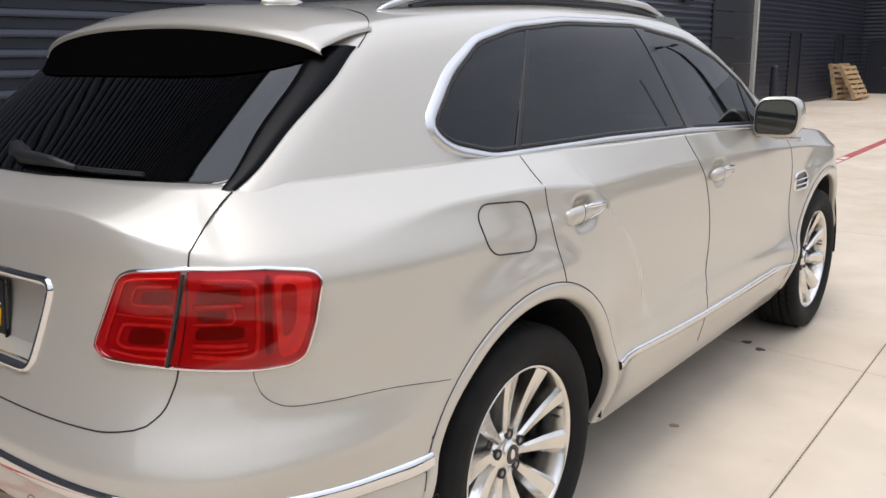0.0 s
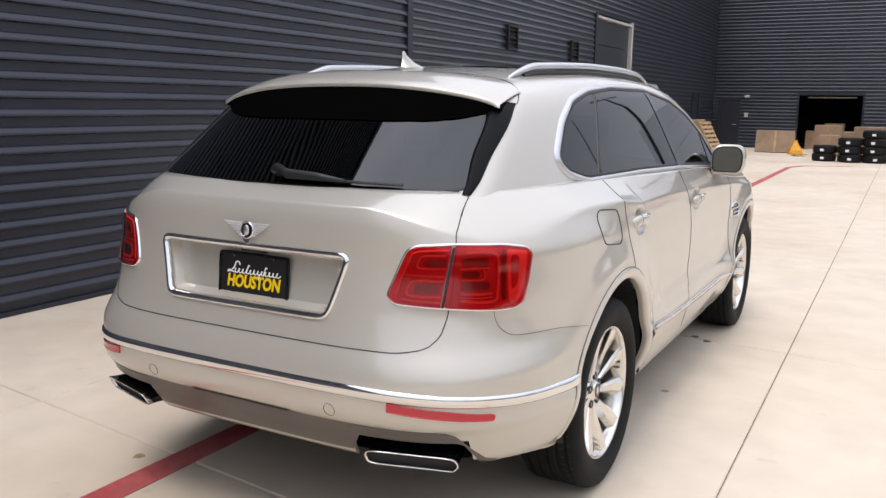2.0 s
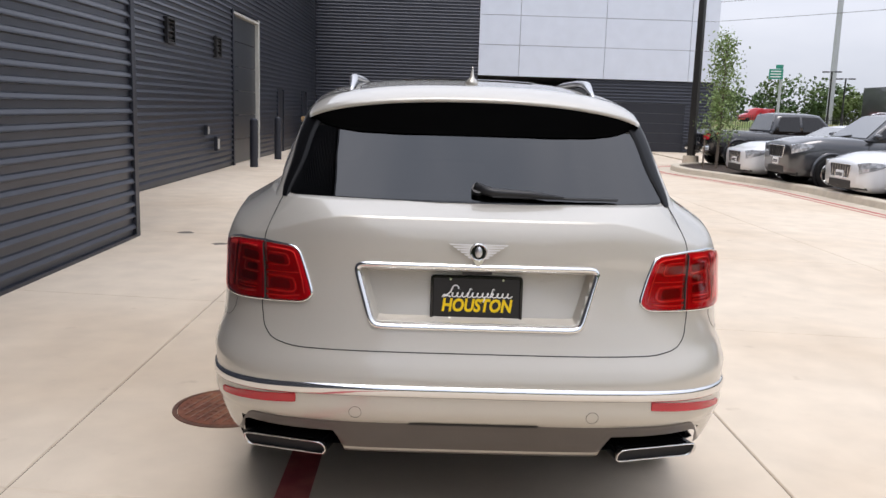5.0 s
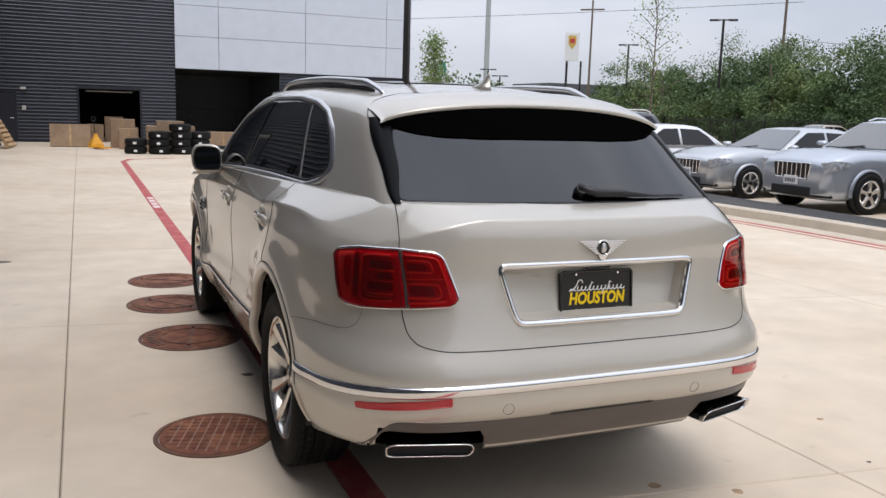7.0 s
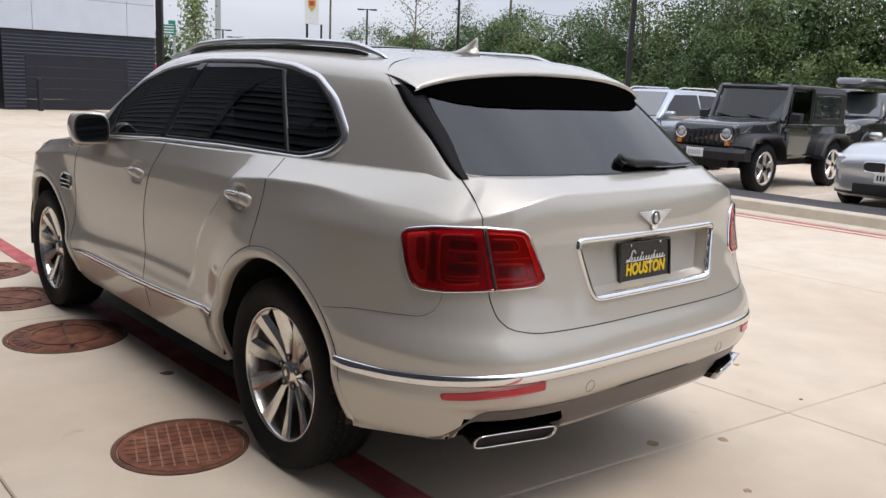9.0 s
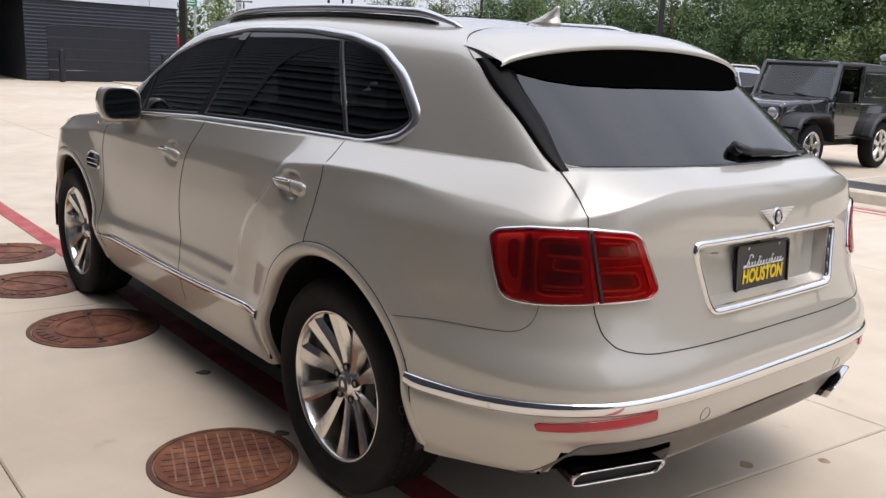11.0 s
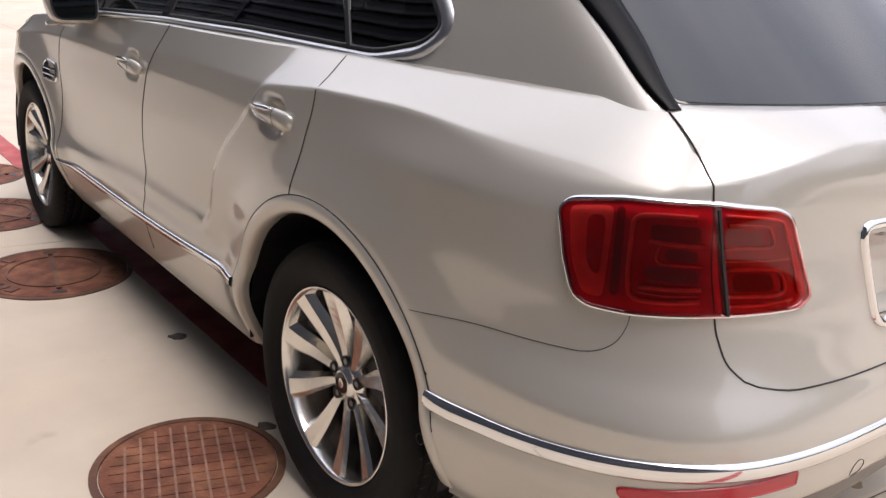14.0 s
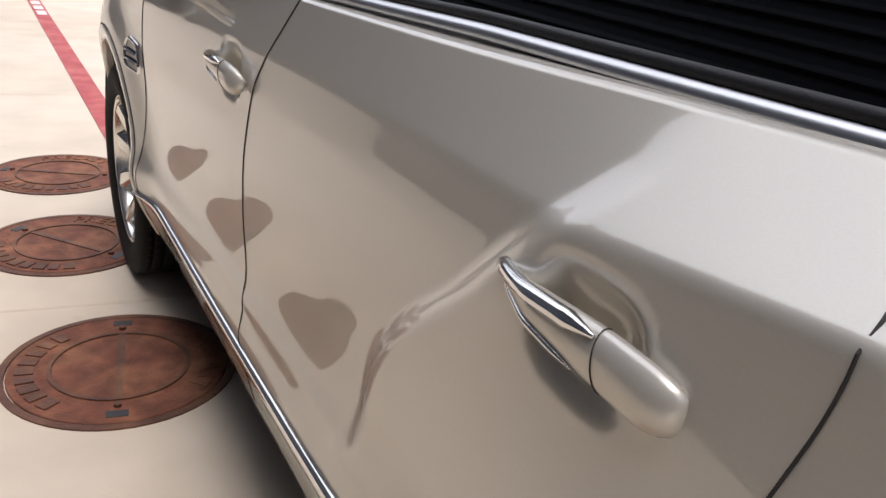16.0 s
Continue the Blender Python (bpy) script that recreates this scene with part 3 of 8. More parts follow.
# white panelled upper storey over a shaded bay and a roller door
PX0, PX1, PZ0 = FAR_EDGE + 0.004, 11.5, 2.98
up = empty("upper_facade")
tagged(up, "white flat metal panels on the upper storey", "facade", kind="structure")
vs = [PX0, 3.25, 6.8, 10.35, PX1]
hs = [PZ0, 4.25, 5.45, 6.65, 8.0]
for x0, x1 in zip(vs, vs[1:]):
    for z0, z1 in zip(hs, hs[1:]):
        part("panel", box((x0 + 0.008, FAR_Y - 0.08, z0 + 0.008), (x1 - 0.008, FAR_Y - 0.02, z1 - 0.008), 0.006), WHITE_PANEL, up)
part("backing", box((PX0, FAR_Y - 0.03, PZ0), (PX1, FAR_Y + 0.3, 8.0)), TRIM_DARK, up)
part("side_wall", box((PX1 - 0.3, FAR_Y + 0.3, PZ0), (PX1, FAR_Y + 24, 8.0)), WHITE_PANEL, up)
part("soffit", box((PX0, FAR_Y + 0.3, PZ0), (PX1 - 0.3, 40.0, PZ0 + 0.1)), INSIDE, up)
low = empty("wall_lower")
tagged(low, "charcoal ribbed lower wall with a roller door beside a shaded bay", "wall", kind="structure")
R0, R1, RH = 6.5, 10.33, 2.05
for x0, x1, z0 in ((5.72, R0, 0.0), (R0, R1, RH), (R1, PX1, 0.0)):
    part("wall_panel", box((x0, FAR_Y + 0.03, z0), (x1, FAR_Y + 0.3, PZ0)), TRIM_DARK, low)
siding("ribbed_sheet", 'y', FAR_Y + 0.025, -1, 5.72, PX1, 0.03, PZ0, 0.132, 0.03, low, "", [(R0 - 0.02, R1 + 0.02, 0.0, RH)])
for k in range(5):
    part("roller_section", box((R0, FAR_Y + 0.02, 0.01 + k * 0.408), (R1, FAR_Y + 0.07, 0.01 + k * 0.408 + 0.398), 0.01), SIDING_DOOR, low)
part("return_wall", box((5.72, FAR_Y + 0.3, 0.0), (5.92, 39.6, PZ0)), TRIM_DARK, low)
part("back_wall", box((PX0 - 0.2, 39.6, 0.0), (5.92, 39.8, PZ0)), TRIM_DARK, low)
part("side_wall", box((PX1 - 0.25, FAR_Y + 0.3, 0.0), (PX1, FAR_Y + 24, PZ0)), TRIM_DARK, low)
gate = empty("metal_gate")
tagged(gate, "dark steel picket gate across the shaded bay", "gate")
for z in (0.15, 1.35):
    part("rail", box((1.9, 38.5, z), (5.7, 38.54, z + 0.05)), POLE_DARK, gate)
for k in range(20):
    part("picket", box((1.95 + k * 0.195, 38.505, 0.05), (1.975 + k * 0.195, 38.53, 1.45)), POLE_DARK, gate)
d = empty("door_5")
tagged(d, "dark steel door in the shaded bay", "door", kind="structure")
part("leaf", box((2.1, 39.52, 0.0), (3.0, 39.58, 2.1), 0.004), SIDING_DOOR, d)
part("lever_handle", tube([(2.95, 39.5, 1.0), (2.95, 39.45, 1.0), (2.83, 39.45, 1.0)], 0.014), CHROME, d)


# ---------- goods by the loading bay ----------
def carton(lo, hi, m=None, label="brown cardboard carton with tape"):
    c = empty("carton", m)
    tagged(c, label, "carton", group="cartons by the loading bay")
    part("box_body", box(lo, hi, 0.006), CARTON, c)
    mx = (lo[0] + hi[0]) / 2
    part("tape", box((mx - 0.03, lo[1] - 0.002, lo[2] + 0.01), (mx + 0.03, hi[1] + 0.002, hi[2] + 0.003)), PALLET, c)
    return c


def tyre_stack(x, y, n, r=0.34, w=0.24):
    for k in range(n):
        t = empty("spare_tyre", pose(x + 0.02 * math.sin(3 * k + x), y, k * w))
        tagged(t, "black spare tyre stacked flat on the concrete", "tyre", group="stacked tyres")
        prof = ((r * 0.58, 0.02), (r * 0.72, 0.0), (r * 0.93, 0.012), (r, 0.05), (r, w - 0.05), (r * 0.93, w - 0.012), (r * 0.72, w), (r * 0.58, w - 0.02))
        bm = loft([[(p * math.cos(a), p * math.sin(a), z) for a in (2 * math.pi * j / 24 for j in range(24))] for p, z in prof], cap=False)
        part("tread", bm, RUBBER, t)
        part("paper_label", box((-0.06 + 0.05 * math.sin(5 * k + x), -r - 0.004, 0.07), (0.04 + 0.05 * math.sin(5 * k + x), -r + 0.02, 0.14)), SIGN_WHITE, t, "white paper label")


carton((0.05, 25.5, 0.0), (1.55, 26.2, 0.86))
carton((0.35, 25.55, 0.86), (1.2, 26.1, 1.02), label="flat brown carton lying on another")
carton((2.05, 26.4, 0.0), (3.15, 27.0, 0.66))
carton((-0.75, 27.2, 0.0), (-0.15, 27.8, 0.7))
carton((-1.0, 28.1, 0.0), (-0.2, 28.8, 1.0), label="worn brown carton in the bay mouth")
for x0, y0, w_, h_ in ((-1.75, 32.7, 0.6, 0.7), (-1.1, 32.9, 0.7, 1.0), (-0.35, 32.6, 0.5, 0.6)):
    carton((x0, y0, 0.0), (x0 + w_, y0 + 0.5, h_), label="brown carton standing in the dark loading bay")
for x, y, n in ((0.35, 24.55, 3), (1.00, 24.6, 4), (1.62, 24.9, 3), (-0.35, 24.7, 2), (2.3, 25.4, 1)):
    tyre_stack(x, y, n)
flat = carton((-2.95, -0.12, 0.0), (-1.65, 0.0, 0.78), pose(0, 28.6, 0, -12, 0, 0), "large flat cardboard sheets leaning on the wall")


def pallet(m, label):
    p = empty("pallet", m)
    tagged(p, label, "pallet", group="wooden pallets")
    for k in range(7):
        part("deck_board", box((-0.6, 0.02 + k * 0.165, 0.1), (0.6, 0.02 + k * 0.165 + 0.1, 0.122)), PALLET, p)
    for x in (-0.6, -0.045, 0.51):
        part("stringer", box((x, 0.0, 0.012), (x + 0.09, 1.13, 0.1)), PALLET, p)
    for y in (0.02, 0.5, 1.0):
        part("bottom_board", box((-0.6, y, -0.01), (0.6, y + 0.1, 0.012)), PALLET, p)


pallet(pose(-4.62, 27.4, 0.02, 76, 0, 78), "wooden pallet leaning upright against the wall")
pallet(pose(-4.10, 27.3, 0.02, 62, 0, 84), "wooden pallet leaning against another pallet")
jk = empty("pallet_jack", pose(-1.45, 27.3, 0, 0, 0, 20) @ Matrix.Scale(0.82, 4))
tagged(jk, "yellow pallet jack with an upright handle", "pallet jack")
for x in (-0.2, 0.08):
    part("fork", box((x, -0.9, 0.06), (x + 0.14, 0.1, 0.11), 0.01), YELLOW, jk)
part("pump_housing", loft([[(sx * w, sy * w * 0.8 + 0.15, z) for sx, sy in ((-1, -1), (1, -1), (1, 1), (-1, 1))] for w, z in ((0.27, 0.06), (0.24, 0.2), (0.08, 0.5), (0.06, 0.62))]), YELLOW, jk)
part("handle_shaft", cyl((0, 0.15, 0.5), (0, 0.32, 1.15), 0.02), BLACK, jk)
part("handle_loop", tube([(0.1 * math.cos(a), 0.34, 1.22 + 0.08 * math.sin(a)) for a in (2 * math.pi * k / 16 for k in range(16))], 0.014, closed=True), BLACK, jk)
part("wheel", cyl((-0.04, 0.15, 0.06), (0.04, 0.15, 0.06), 0.06), BLACK, jk)


# ---------- kerb and parking lot ----------
def curve_pts(ctrl, n):
    """Catmull-Rom through plan points."""
    c = [Vector(p) for p in ctrl]
    c = [2 * c[0] - c[1], *c, 2 * c[-1] - c[-2]]
    out = []
    for i in range(1, len(c) - 2):
        for k in range(n):
            t = k / n
            p0, p1, p2, p3 = c[i - 1:i + 3]
            out.append(0.5 * (2 * p1 + (p2 - p0) * t + (2 * p0 - 5 * p1 + 4 * p2 - p3) * t * t + (3 * p1 - p0 - 3 * p2 + p3) * t ** 3))
    return out + [c[-2]]


kerb_line = curve_pts([(8.5, -26, 0), (8.45, 2, 0), (8.2, 8, 0), (8.05, 12, 0), (7.9, 15, 0), (7.3, 17.6, 0), (6.75, 19.6, 0), (6.95, 21.4, 0), (8.0, 22.5, 0), (9.6, 22.9, 0), (12, 23, 0)], 8)
rings = []
for i, p in enumerate(kerb_line):
    t = (kerb_line[min(i + 1, len(kerb_line) - 1)] - kerb_line[max(i - 1, 0)]).normalized()
    o = Vector((t.y, -t.x, 0))
    rings.append([p + o * a + Vector((0, 0, z)) for a, z in ((-0.32, 0.003), (0.0, 0.006), (0.025, 0.13), (0.06, 0.15), (0.24, 0.15), (0.26, 0.0))])
bm = bmesh.new()
add_loft(bm, rings)
tagged(part("kerb", bm, CURB), "pale concrete kerb and gutter along the parking lot", "kerb", kind="structure")
for off, wid in ((-0.42, 0.09), (-0.66, 0.05)):
    rows = []
    for i, p in enumerate(kerb_line[:-16]):
        t = (kerb_line[i + 1] - kerb_line[max(i - 1, 0)]).normalized()
        o = Vector((t.y, -t.x, 0))
        rows.append([p + o * a + Vector((0, 0, z)) for a, z in ((off - wid, 0.002), (off, 0.002), (off, 0.0045), (off - wid, 0.0045))])
    tagged(part("lane_line", loft(rows), RED_PAINT), "thin red painted line along the kerb", "lane marking", kind="structure")
bm = bmesh.new()
bed = [bm.verts.new(p) for p in [q + Vector((0.15, 0, 0.12)) for q in kerb_line[4:]] + [Vector((12, 19.4, 0.12)), Vector((9.3, 19.2, 0.12)), Vector((9.2, -26, 0.12))]]
bmesh.ops.triangulate(bm, faces=[bm.faces.new(bed)])
tagged(part("planting_bed", bm, MULCH), "dark bark mulch bed behind the kerb", "planting bed", kind="structure")
tagged(part("road", box((8.8, -40, -0.3), (33, 70, 0.03)), CONCRETE), "pale concrete parking lot surface", "parking lot", kind="structure")
tagged(part("apron", box((7.5, 23.4, -0.3), (8.805, 40.0, -0.009)), CONCRETE), "pale concrete apron beside the planting bed", "pavement", kind="structure")
tagged(part("road_shoulder", box((8.62, -26, -0.3), (9.7, 19.2, 0.128)), ASPHALT), "dark asphalt strip behind the kerb", "asphalt strip", kind="structure")
bm = bmesh.new()
for k in range(-4, 9):
    add_box(bm, (9.9, -0.05 + 2.72 * k + 0.85, 0.031), (15.2, 0.05 + 2.72 * k + 0.85, 0.034))
tagged(part("bay_lines", bm, WHITE_PAINT), "white painted parking bay lines", "lane marking", kind="structure")


# ---------- the SUV: surfaces ----------
AXLE_R, AXLE_F, AXLE_Z, TYRE_R = 0.0, 2.995, 0.392, 0.392
w_low = spline([(0.26, 0.90), (0.33, 0.930), (0.40, 0.950), (0.47, 0.966), (0.53, 0.974), (0.60, 0.960), (0.68, 0.955), (0.80, 0.960),
                (0.95, 0.968), (1.05, 0.968), (1.12, 0.962), (1.23, 0.952)])
crease_z = spline([(-1.1, 1.128), (-0.85, 1.132), (-0.7, 1.146), (-0.5, 1.168), (-0.2, 1.186), (0.06, 1.179), (0.17, 1.168), (0.26, 1.158), (0.36, 1.146), (0.45, 1.140), (0.6, 1.140), (1.25, 1.127), (2.2, 1.085), (3.0, 1.03), (3.5, 0.97), (4.0, 0.86)])
belt_z = spline([(-1.1, 1.264), (-0.5, 1.264), (0.05, 1.258), (0.65, 1.244), (1.25, 1.230), (2.18, 1.182), (2.6, 1.150), (3.1, 1.10), (3.5, 1.02), (3.8, 0.92), (4.0, 0.82)])
belt_x = spline([(-0.9, 0.745), (-0.6, 0.780), (-0.3, 0.822), (0.05, 0.858), (0.3, 0.880), (0.6, 0.912), (1.1, 0.932), (2.2, 0.932), (3.0, 0.918), (4.0, 0.825)])
arc_y = spline([(0.45, 0.92), (0.55, 0.86), (0.70, 0.77), (0.817, 0.72), (0.873, 0.680), (0.95, 0.60), (1.02, 0.513), (1.08, 0.450), (1.115, 0.415), (1.15, 0.375), (1.20, 0.33)])
rear_b = spline([(0.36, 0.96), (0.40, 1.045), (0.44, 1.070), (0.48, 1.086), (0.515, 1.100), (0.545, 1.128), (0.60, 1.140), (0.66, 1.140), (0.72, 1.128), (0.777, 1.108),
                 (0.85, 1.090), (0.95, 1.068), (1.05, 1.052), (1.12, 1.045), (1.18, 1.035), (1.225, 1.018)])
front_b = spline([(0.26, 0.78), (0.40, 0.93), (0.60, 0.985), (0.85, 0.975), (1.0, 0.94), (1.2, 0.84)])
bumper_w = spline([(0.36, 0.016), (0.43, 0.022), (0.51, 0.030), (0.63, 0.036), (0.69, 0.036), (0.74, 0.020), (0.79, 0.004), (0.86, 0.0)])
rear_n = spline([(0.3, 4.3), (0.7, 4.3), (0.9, 3.8), (1.12, 3.9), (1.264, 5.4)])
HANDLES = ((0.30, 1.072), (1.45, 1.058))


def dent(y, z, yc, zc, ry, rz, depth):
    rho = ((np.abs(y - yc) / ry) ** 3 + (np.abs(z - zc) / rz) ** 3) ** (1 / 3)
    return -depth * smooth(1 - rho, 0.0, 0.75)


def side_w(y, z):
    """Half width of the lower body at a place along it and a height, without the rounding of its ends."""
    y, z = np.asarray(y, float), np.asarray(z, float)
    zc, zb = crease_z(y), belt_z(y)
    # the shoulder crease is crisp on the doors and softens towards the tail
    e = 0.02 + 0.26 * smooth(-y, 0.30, 0.75)
    s = (z - zc) / (zb - zc)
    s = np.clip((s + np.sqrt(s * s + e * e)) / (1 + np.sqrt(1 + e * e)), 0, 1)
    low = w_low(np.minimum(z, zc))
    top = low + (belt_x(y) - low) * s
    hb = 0.021 * smooth(arc_y(np.minimum(z, 1.2)) - y, -0.025, 0.045) * smooth(z, 0.50, 0.78) * (1 - s)
    out = top + hb
    for ya in (AXLE_R, AXLE_F):
        r = np.hypot(y - ya, z - AXLE_Z)
        out = out + 0.034 * np.exp(-((r - 0.505) / 0.12) ** 2) * smooth(z, 0.25, 0.5) * (1 - s)
    out = out + bumper_w(z) * smooth(-y, 0.35, 0.72) - 0.034 * smooth(z, 1.06, 1.19) * smooth(-y, 0.0, 0.40) * (1 - s)
    # soft lower door line between the arches
    out = out + 0.007 * np.exp(-((z - (0.615 - 0.045 * smooth(y, 1.2, 2.4))) / 0.03) ** 2) * smooth(y, 0.55, 0.9) * smooth(-y, -2.6, -2.3)
    for yh, zh in HANDLES:
        out = out + dent(y, z, yh - 0.01, zh + 0.004, 0.084, 0.060, 0.030)
    return out


def rear_y(x, z):
    """Rear skin: y for a half width and a height."""
    x, z = np.abs(np.asarray(x, float)), np.asarray(z, float)
    q = np.clip(x / 0.96, 0, 1)
    zc = 1.222 - 0.094 * smooth(q, 0.45, 0.90)
    zb = 1.268 - 0.004 * q
    s = np.clip((z - zc) / (zb - zc), 0, 1)
    b = rear_b(np.minimum(z, zc)) + (0.905 - rear_b(zc)) * s ** 1.04
    n = rear_n(z)
    y = np.full(np.broadcast(x, z).shape, -0.9)
    for _ in range(4):
        w = side_w(np.maximum(y, -0.95), np.minimum(z, 1.262))
        y = -b * (np.clip(1 - np.clip(x / w, 0, 1) ** n, 0, 1)) ** (1 / n)
    return y


def side_x(y, z):
    """Side skin with its rounded rear and front ends: x (half width) for y and z."""
    y, z = np.asarray(y, float), np.asarray(z, float)
    w = side_w(np.clip(y, -0.95, 3.9), z)
    q = np.where(y < 0, np.clip(-y / 1.05, 0, 1), 0)
    zc = 1.128 * np.ones_like(y)
    s = np.clip((z - zc) / (1.264 - zc), 0, 1)
    b = rear_b(np.minimum(z, zc)) + (0.905 - rear_b(zc)) * s ** 1.04
    n = rear_n(z)
    back = np.clip(1 - np.clip(-y / b, 0, 1) ** n, 0, 1) ** (1 / n)
    fb = front_b(z)
    ahead = np.clip(1 - np.clip((y - 2.99) / fb, 0, 1) ** 2.7, 0, 1) ** (1 / 2.7)
    return w * np.where(y < 0, back, ahead)


def polar_place(q, lift=0.0):
    """Skin points round the rear corner from (angle from straight back times 1.05, height); a negative angle lies on the left."""
    q = np.array(q, float)
    phi, z = q[:, 0] / 1.05, q[:, 1]
    sn, cs = np.sin(np.abs(phi)), np.cos(phi)
    lo, hi = np.full(len(q), 0.3), np.full(len(q), 1.4)
    for _ in range(34):
        r = (lo + hi) / 2
        ins = r * sn < side_x(-0.2 - r * cs, z)
        lo, hi = np.where(ins, r, lo), np.where(ins, hi, r)
    x, y = r * sn * np.sign(phi), -0.2 - r * cs
    out = []
    for a, b, c in zip(x, y, z):
        n = low_normal((a, b, c))
        out.append((a + n.x * lift, b + n.y * lift, c))
    return np.array(out)


def low_point(kind, v, z):
    """A point of the lower skin: kind 's' at y = v, kind 'r' at x = v."""
    if kind == 's':
        return Vector((float(side_x(v, z)), v, z))
    return Vector((v, float(rear_y(v, z)), z))


def low_normal(p):
    """Outward direction of the lower skin on the right half near a point."""
    x, y, z = p
    if y < -0.05:
        n, b, w = 3.9, 1.08, 0.96
        g = Vector(((abs(x) / w) ** (n - 1) / w * (1 if x >= 0 else -1), -(min(-y / b, 1)) ** (n - 1) / b, 0.0))
        return g.normalized()
    return Vector((1 if x >= 0 else -1, 0, 0))


def green_f(x, y, z):
    """Greenhouse: below zero inside."""
    ax = np.abs(x)
    ys = np.clip(y, -0.9, 2.6)
    xb = gh_x(ys)
    xs = xb - (z - 1.25) * (0.375 - 0.03 * smooth(-y, 0.0, 0.4)) - 0.03 * (z - 1.45) ** 2
    zz = np.maximum(z, 1.24)
    rear = -(0.920 - (zz - 1.262) * 1.34 + 0.10 * (zz - 1.262) * (zz - 1.62)) + 0.16 * (ax / 0.71) ** 2.5
    roof = gh_z(ys) - 0.055 * (ax / 0.65) ** 2.6
    shield = 1.70 - (y - 1.66) * 0.54 - 0.06 * (ax / 0.7) ** 2
    k = 30.0
    f = np.stack(np.broadcast_arrays(ax - xs, rear - y, z - roof, (z - shield) * 0.88))
    m = f.max(0)
    return m + np.log(np.exp(k * (f - m)).sum(0)) / k


gh_x = spline([(-0.9, 0.735), (-0.6, 0.765), (-0.3, 0.805), (0.0, 0.838), (0.6, 0.882), (1.2, 0.910), (2.1, 0.918), (2.6, 0.915)])
gh_z = spline([(-0.9, 1.60), (-0.5, 1.640), (-0.2, 1.680), (0.2, 1.716), (0.8, 1.742), (1.3, 1.738), (1.7, 1.71), (2.6, 1.60)])


def green_hit(o, d):
    """Where rays from inside the greenhouse meet its skin."""
    lo, hi = np.zeros(len(o)), np.full(len(o), 2.2)
    for _ in range(36):
        mid = (lo + hi) / 2
        p = o + d * mid[:, None]
        inside = green_f(p[:, 0], p[:, 1], p[:, 2]) < 0
        lo, hi = np.where(inside, mid, lo), np.where(inside, hi, mid)
    return o + d * ((lo + hi) / 2)[:, None]


def on_green(points, lift=0.0):
    """Snap points onto the greenhouse skin, along rays from its axis, then lift them off it."""
    p = np.array(points, float)
    o = np.stack([0 * p[:, 0], np.clip(p[:, 1], 0.0, 1.5), np.full(len(p), 1.28)], 1)
    d = p - o
    d /= np.linalg.norm(d, axis=1)[:, None]
    h = green_hit(o, d)
    e = 1e-3
    g = np.stack([green_f(h[:, 0] + e, h[:, 1], h[:, 2]) - green_f(h[:, 0] - e, h[:, 1], h[:, 2]),
                  green_f(h[:, 0], h[:, 1] + e, h[:, 2]) - green_f(h[:, 0], h[:, 1] - e, h[:, 2]),
                  green_f(h[:, 0], h[:, 1], h[:, 2] + e) - green_f(h[:, 0], h[:, 1], h[:, 2] - e)], 1)
    g /= np.linalg.norm(g, axis=1)[:, None]
    return h + g * lift, g


def on_side_green(yz, side, lift=0.0):
    """Snap (y, z) pairs onto the side of the greenhouse."""
    yz = np.array(yz, float)
    lo, hi = np.full(len(yz), 0.2), np.full(len(yz), 1.1)
    for _ in range(36):
        mid = (lo + hi) / 2
        inside = green_f(mid, yz[:, 0], yz[:, 1]) < 0
        lo, hi = np.where(inside, mid, lo), np.where(inside, hi, mid)
    return np.stack([side * (mid + lift), yz[:, 0], yz[:, 1]], 1)


def on_rear_green(xz, lift=0.0):
    xz = np.array(xz, float)
    lo, hi = np.full(len(xz), 0.1), np.full(len(xz), -1.2)
    for _ in range(36):
        mid = (lo + hi) / 2
        inside = green_f(xz[:, 0], mid, xz[:, 1]) < 0
        lo, hi = np.where(inside, mid, lo), np.where(inside, hi, mid)
    return np.stack([xz[:, 0], mid - lift * 0.8, xz[:, 1] + lift * 0.6], 1)


def inside_poly(pts, poly):
    """Which 2D points lie in a polygon."""
    x, y = pts[:, 0], pts[:, 1]
    hit = np.zeros(len(pts), bool)
    n = len(poly)
    for i in range(n):
        (x0, y0), (x1, y1) = poly[i], poly[(i + 1) % n]
        cross = (y0 > y) != (y1 > y)
        with np.errstate(divide="ignore", invalid="ignore"):
            hit ^= cross & (x < (x1 - x0) * (y - y0) / (y1 - y0 + 1e-12) + x0)
    return hit


def rounded(poly, step=0.02, soft=2):
    """A polygon resampled evenly and softened at its corners."""
    p = np.array(poly + [poly[0]], float)
    seg = np.linalg.norm(np.diff(p, axis=0), axis=1)
    at = np.r_[0, np.cumsum(seg)]
    n = max(12, int(at[-1] / step))
    u = np.linspace(0, at[-1], n, endpoint=False)
    q = np.stack([np.interp(u, at, p[:, k]) for k in range(2)], 1)
    for _ in range(soft):
        q = 0.25 * np.roll(q, 1, 0) + 0.5 * q + 0.25 * np.roll(q, -1, 0)
    return q


def inset(q, d):
    """A closed 2D outline moved inwards."""
    t = np.roll(q, -1, 0) - np.roll(q, 1, 0)
    t /= np.linalg.norm(t, axis=1)[:, None] + 1e-9
    area = (q[:, 0] * np.roll(q[:, 1], -1) - q[:, 1] * np.roll(q[:, 0], -1)).sum()
    nrm = np.stack([-t[:, 1], t[:, 0]], 1) * (1 if area > 0 else -1)
    return q + nrm * d


